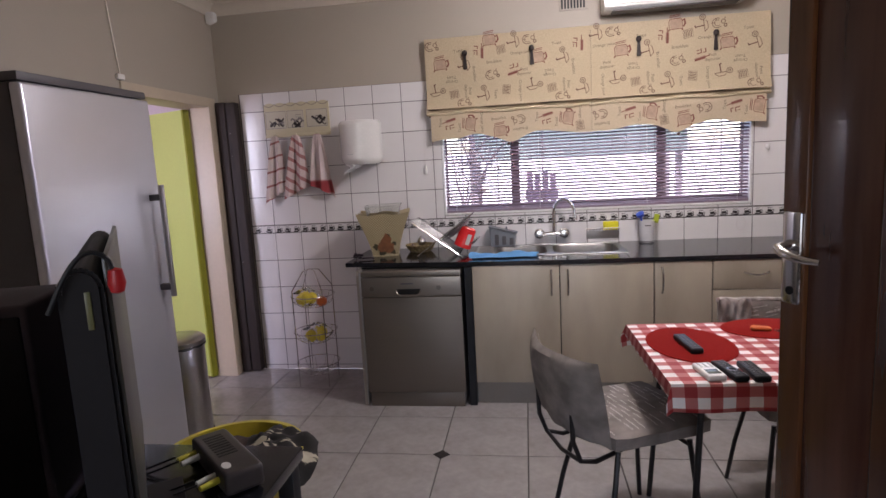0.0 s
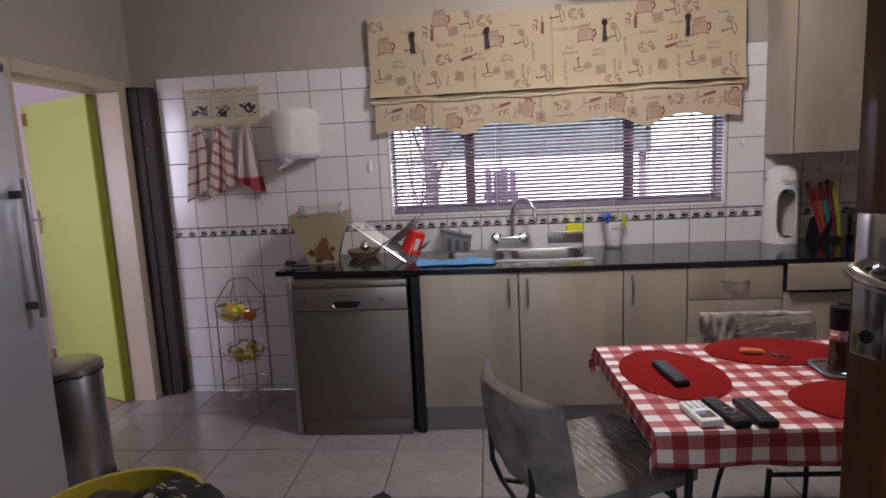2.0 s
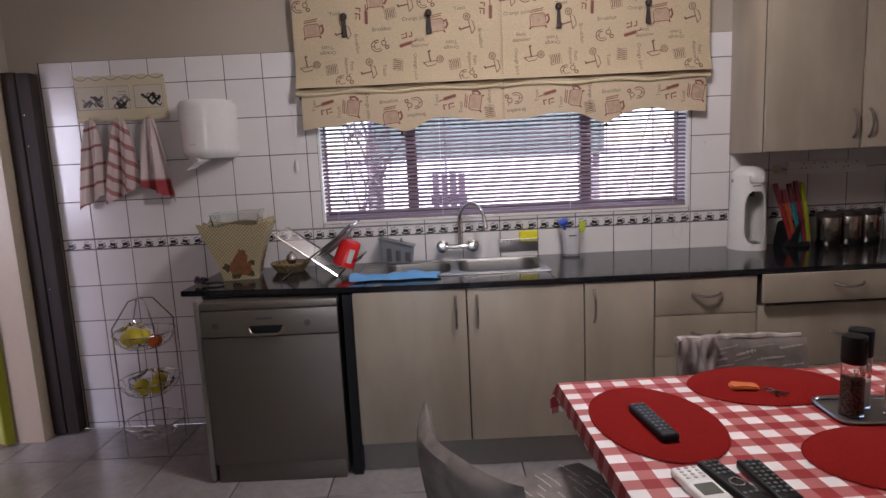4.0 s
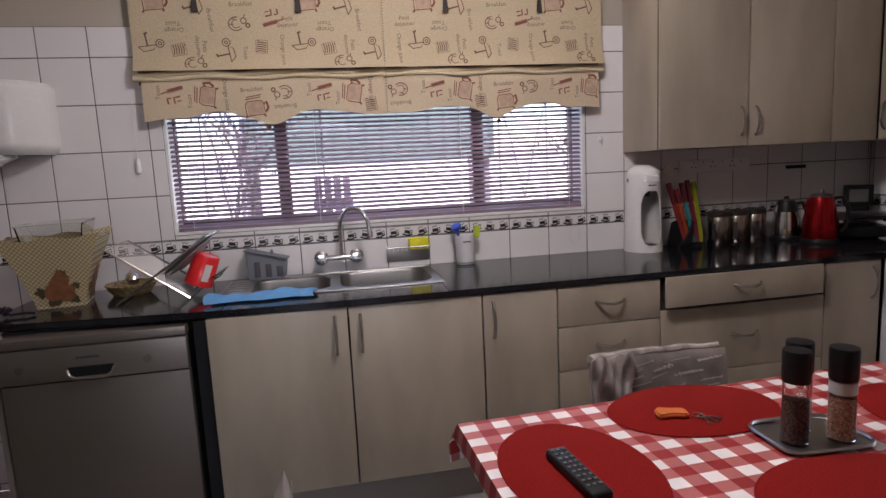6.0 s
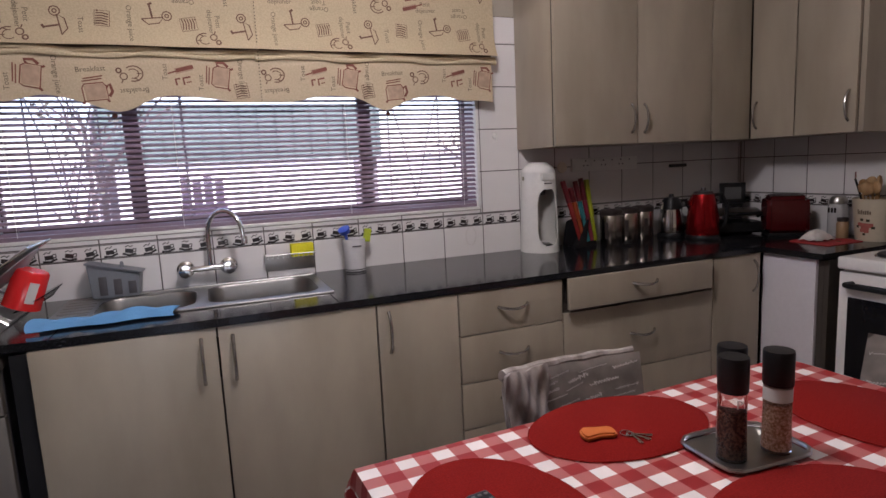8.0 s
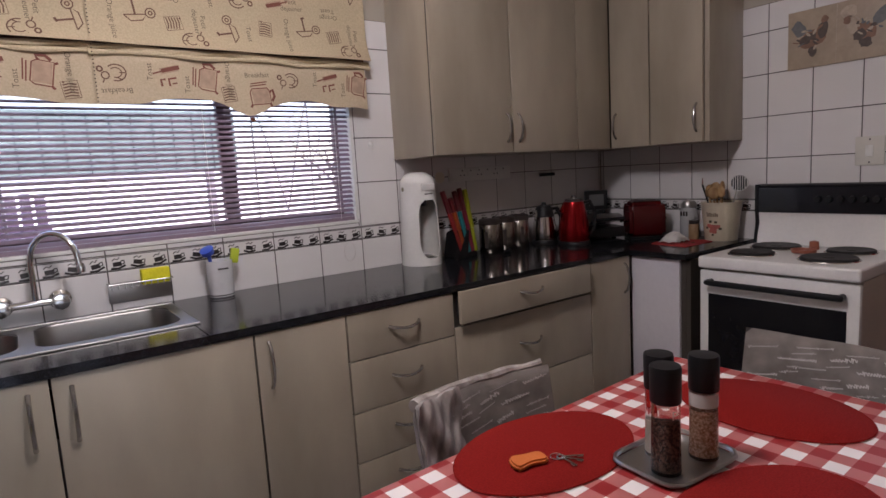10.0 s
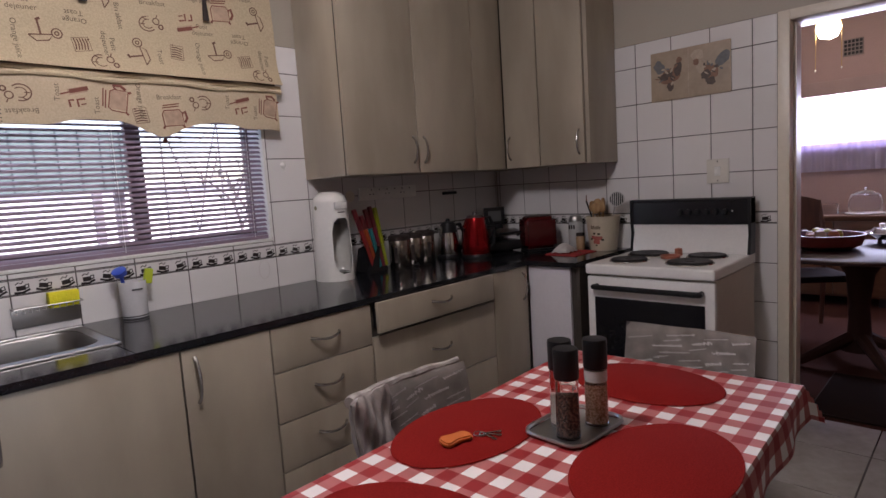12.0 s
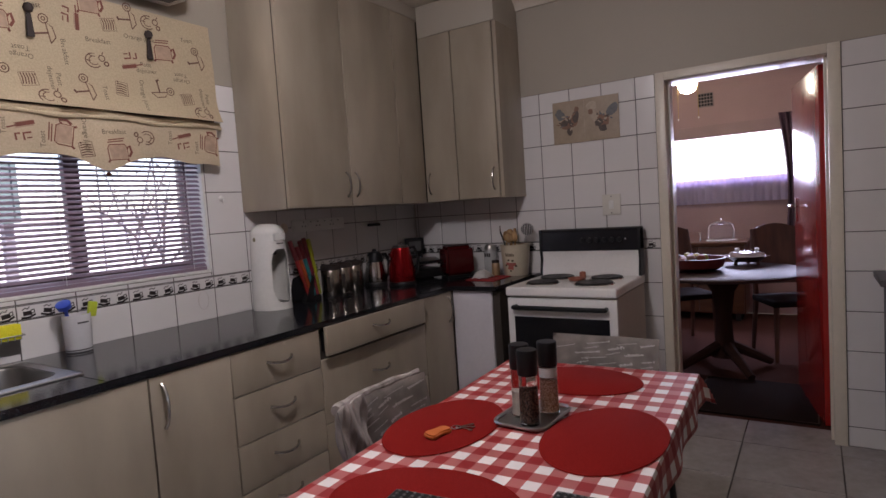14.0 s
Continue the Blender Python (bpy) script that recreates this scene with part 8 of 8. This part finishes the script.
def sparse_tree(x, y, h, seed, label):
    """A thin-leaved garden tree: leaning trunk, forking limbs, scattered leaves."""
    t = thing("garden_tree", pose(x, y, -0.15), label, "tree", "garden trees")
    rg_ = random.Random(seed)
    limbs, tips = [], []

    def grow(p, d, length, r, depth):
        pts = [p]
        for _ in range(3):
            d = (d + Vector((rg_.uniform(-0.3, 0.3), rg_.uniform(-0.3, 0.3), rg_.uniform(-0.05, 0.2)))).normalized()
            pts.append(pts[-1] + d * length / 3)
        limbs.append((pts, [r * (1 - 0.14 * q) for q in range(4)]))
        tips.extend(pts[2:])
        if depth:
            for _ in range(3 if depth > 1 else 2):
                grow(pts[-1 - rg_.randint(0, 1)], (d + Vector((rg_.uniform(-0.9, 0.9), rg_.uniform(-0.9, 0.9), rg_.uniform(-0.3, 0.5)))).normalized(), length * 0.68, r * 0.55, depth - 1)

    grow(Vector((0, 0, 0)), Vector((0.1, 0, 1)), h * 0.55, 0.045, 3)
    for pts, rs in limbs:
        part("trunk" if rs[0] > 0.04 else "limb", tube(pts, rs, 6), BARK, t)
    bm = bmesh.new()
    for c in tips:
        for _ in range(3):
            q = c + Vector((rg_.gauss(0, 0.09), rg_.gauss(0, 0.09), rg_.gauss(0, 0.09)))
            d1 = Vector((rg_.uniform(-1, 1), rg_.uniform(-1, 1), rg_.uniform(-1, 1))).normalized() * 0.035
            d2 = d1.orthogonal().normalized() * 0.013
            bm.faces.new([bm.verts.new(q + v) for v in (-d1, d2, d1, -d2)])
    tagged(part("crown", bm, mat("olive_leaf_" + str(seed), (0.05, 0.045, 0.035), 0.6), t, "", False), kind="stuff")


sparse_tree(0.05, 9.7, 1.9, 5, "thin-leaved garden tree with a leaning grey trunk")
sparse_tree(3.35, 10.6, 2.1, 9, "sparse garden tree with forking bare limbs")
sparse_tree(5.3, 11.8, 2.0, 14, "small sparse tree beside the yard wall")


def shrub(x, y, r, h, seed, label):
    t = thing("shrub", pose(x, y, -0.15), label, "shrub", "garden shrubs")
    rg_ = random.Random(seed)
    for k in range(3):
        part("stem", tube([(0, 0, 0), (0.1 * r * (k - 1), 0.1 * r, h * 0.4), (0.35 * r * (k - 1), 0.2 * r * (1 - k), h * 0.75)], [0.03, 0.02, 0.008], 6), BROWNDARK, t)
    bm = bmesh.new()
    for k in range(420):
        a, e, q = rg_.uniform(0, 6.283), rg_.uniform(-0.6, 1.5), rg_.uniform(0.35, 1.0)
        c = Vector((r * q * math.cos(a) * math.cos(e), r * q * math.sin(a) * math.cos(e), h * 0.62 + h * 0.4 * q * math.sin(e)))
        d1 = Vector((rg_.uniform(-1, 1), rg_.uniform(-1, 1), rg_.uniform(-1, 1))).normalized() * 0.05
        d2 = d1.orthogonal().normalized() * 0.022
        bm.faces.new([bm.verts.new(c + v) for v in (-d1, d2, d1, -d2)])
    tagged(part("leaf", bm, mat("leaf_green_" + str(seed), (0.05, 0.085, 0.03), 0.6), t, "", False), kind="stuff")


shrub(-2.6, 12.4, 0.6, 1.5, 31, "dark leafy shrub by the yard wall")

# ---- wall and floor tiles ----
xj = [-1.238 + 0.1985 * k + 0.000467 * k * k for k in range(-1, 27)]
zj = [0.034 - 0.202, 0.034, 0.236, 0.438, 0.640, 0.842, 1.045, 1.105, 1.311, 1.517, 1.722, 1.925, 2.13]
tile_cache = {}


def tile_mesh(w, h, key="tile"):
    k = (round(w, 3), round(h, 3), key)
    if k not in tile_cache:
        g = 0.0021
        bm = bmesh.new()
        bmesh.ops.create_cube(bm, size=1, matrix=Matrix.Diagonal((w - 2 * g, TT - 0.001, h - 2 * g, 1)))
        bmesh.ops.bevel(bm, geom=[e for e in bm.edges if all(v.co.y < 0 for v in e.verts)], offset=0.0014, segments=1, affect="EDGES")
        tile_cache[k] = mesh_of(key, bm, TILE)
    return tile_cache[k]


def decor_mesh(w):
    """Coffee cups and dark rules on a border tile."""
    k = (round(w, 3), "decor")
    if k not in tile_cache:
        bm = bmesh.new()
        y = -TT / 2 - 0.0006
        idm = Matrix()
        for z in (-0.0255, 0.0255):
            stroke(bm, [(-w / 2 + 0.003, z), (w / 2 - 0.003, z)], 0.0028, Matrix.Translation((0, y, 0)))
        n_ = max(1, int(w / 0.06))
        for c in range(n_):
            cx = -w / 2 + w * (c + 0.5) / n_
            m = Matrix.Translation((cx, y - 0.0003, 0)) @ Matrix.Rotation(radians((-8, 6, -14)[c % 3]), 4, "Y") @ Matrix.Scale(1.3, 4)
            stroke(bm, [(-0.019, -0.013), (0.0, -0.017), (0.019, -0.012)], 0.006, m)
            stroke(bm, [(-0.012, -0.003), (0.010, -0.005)], 0.013, m)
            stroke(bm, [(0.009, 0.002), (0.018, 0.003), (0.017, -0.006), (0.009, -0.007)], 0.0035, m)
            stroke(bm, [(-0.012, 0.008), (-0.004, 0.013), (0.002, 0.008), (0.008, 0.014)], 0.0028, m)
        tile_cache[k] = mesh_of("border_print", bm, DECOR)
    return tile_cache[k]


def free_of_window(x0, x1, z0, z1):
    """The parts of a tile left by the window opening."""
    if x1 <= WX0 or x0 >= WX1 or z1 <= WZ0 or z0 >= WZ1:
        return [(x0, x1, z0, z1)]
    out = []
    if x0 < WX0:
        out.append((x0, WX0, z0, z1))
    if x1 > WX1:
        out.append((WX1, x1, z0, z1))
    if z0 < WZ0:
        out.append((max(x0, WX0), min(x1, WX1), z0, WZ0))
    return out


for a, b in zip(xj, xj[1:]):
    for c, d in zip(zj, zj[1:]):
        x0, x1, z0, z1 = max(a, WX + 0.165), min(b, EX), max(c, 0.0), min(d, TOPT)
        if x1 - x0 < 0.012 or z1 - z0 < 0.012 or (z1 < 0.86 and x0 > -0.2):
            continue
        for p, q, r, s in free_of_window(x0, x1, z0, z1):
            if q - p < 0.008 or s - r < 0.006:
                continue
            t = link("tile", tile_mesh(q - p, s - r), north, "", pose((p + q) / 2, NY + TT / 2, (r + s) / 2))
            if abs(c - 1.045) < 1e-6:
                link("border_print", decor_mesh(q - p), t)
yj = [6.018 + 0.2017 * k for k in range(-1, 10)]
for a, b in zip(yj, yj[1:]):
    for c, d in zip(zj, zj[1:]):
        y0, y1, z0, z1 = max(a, DY1 + 0.052), min(b, NY), max(c, 0.0), min(d, TOPT)
        if y1 - y0 < 0.012 or z1 - z0 < 0.012:
            continue
        t = link("tile", tile_mesh(y1 - y0, z1 - z0), east, "", pose(EX + TT / 2, (y0 + y1) / 2, (z0 + z1) / 2, 0, 0, -90))
        if abs(c - 1.045) < 1e-6:
            link("border_print", decor_mesh(y1 - y0), t)
for a, b in ((4.83, DY0 - 0.056), (4.63, 4.83), (4.43, 4.63), (4.23, 4.43)):
    for c, d in zip((0, 0.104, 0.302, 0.5, 0.705, 0.911, 1.11, 1.313, 1.516, 1.722, 1.93), (0.104, 0.302, 0.5, 0.705, 0.911, 1.11, 1.313, 1.516, 1.722, 1.93, TOPT)):
        link("tile", tile_mesh(b - a, d - c), east, "", pose(EX + TT / 2, (a + b) / 2, (c + d) / 2, 0, 0, -90))
# grout beds behind the tiles
part("grout", join(box(WX + 0.16, WX0 - 0.0, NY + 0.0025, wn - 0.0005, 0, TOPT), box(WX1, EX, NY + 0.0025, wn - 0.0005, 0, TOPT), box(WX0, WX1, NY + 0.0025, wn - 0.0005, 0, WZ0 - 0.001)), GROUT, north, "", False)
part("grout", join(box(EX + 0.0025, ew - 0.0005, DY1 + 0.051, NY, 0, TOPT), box(EX + 0.0025, ew - 0.0005, 4.23, DY0 - 0.055, 0, TOPT)), GROUT, east, "", False)
# floor tiles, with one small dark inset
FP = 0.444
floor_me = mesh_of("tile", box(-FP / 2 + 0.003, FP / 2 - 0.003, -FP / 2 + 0.003, FP / 2 - 0.003, -0.008, 0.0, 0.0015, 1), FLOORTILE)
for i in range(-5, 10):
    for j in range(-7, 4):
        x0, x1, y0, y1 = 0.33 + FP * i, 0.33 + FP * (i + 1), 6.385 + FP * j, 6.385 + FP * (j + 1)
        cx0, cx1, cy0, cy1 = max(x0, WX - 0.19), min(x1, EX + 0.2), max(y0, SY - 0.1), min(y1, NY)
        if cx1 - cx0 < 0.02 or cy1 - cy0 < 0.02:
            continue
        if cx1 - cx0 > FP - 0.001 and cy1 - cy0 > FP - 0.001:
            link("tile", floor_me, floor, "", pose((x0 + x1) / 2, (y0 + y1) / 2, 0))
        else:
            link("tile", mesh_of("tile", box(cx0 + 0.003, cx1 - 0.003, cy0 + 0.003, cy1 - 0.003, -0.008, 0.0), FLOORTILE), floor)
part("inset", prism([(0.33 + 0.045, 6.385), (0.33, 6.385 + 0.045), (0.33 - 0.045, 6.385), (0.33, 6.385 - 0.045)], 0.003, "xy", -0.001), DECOR, floor, "", False)
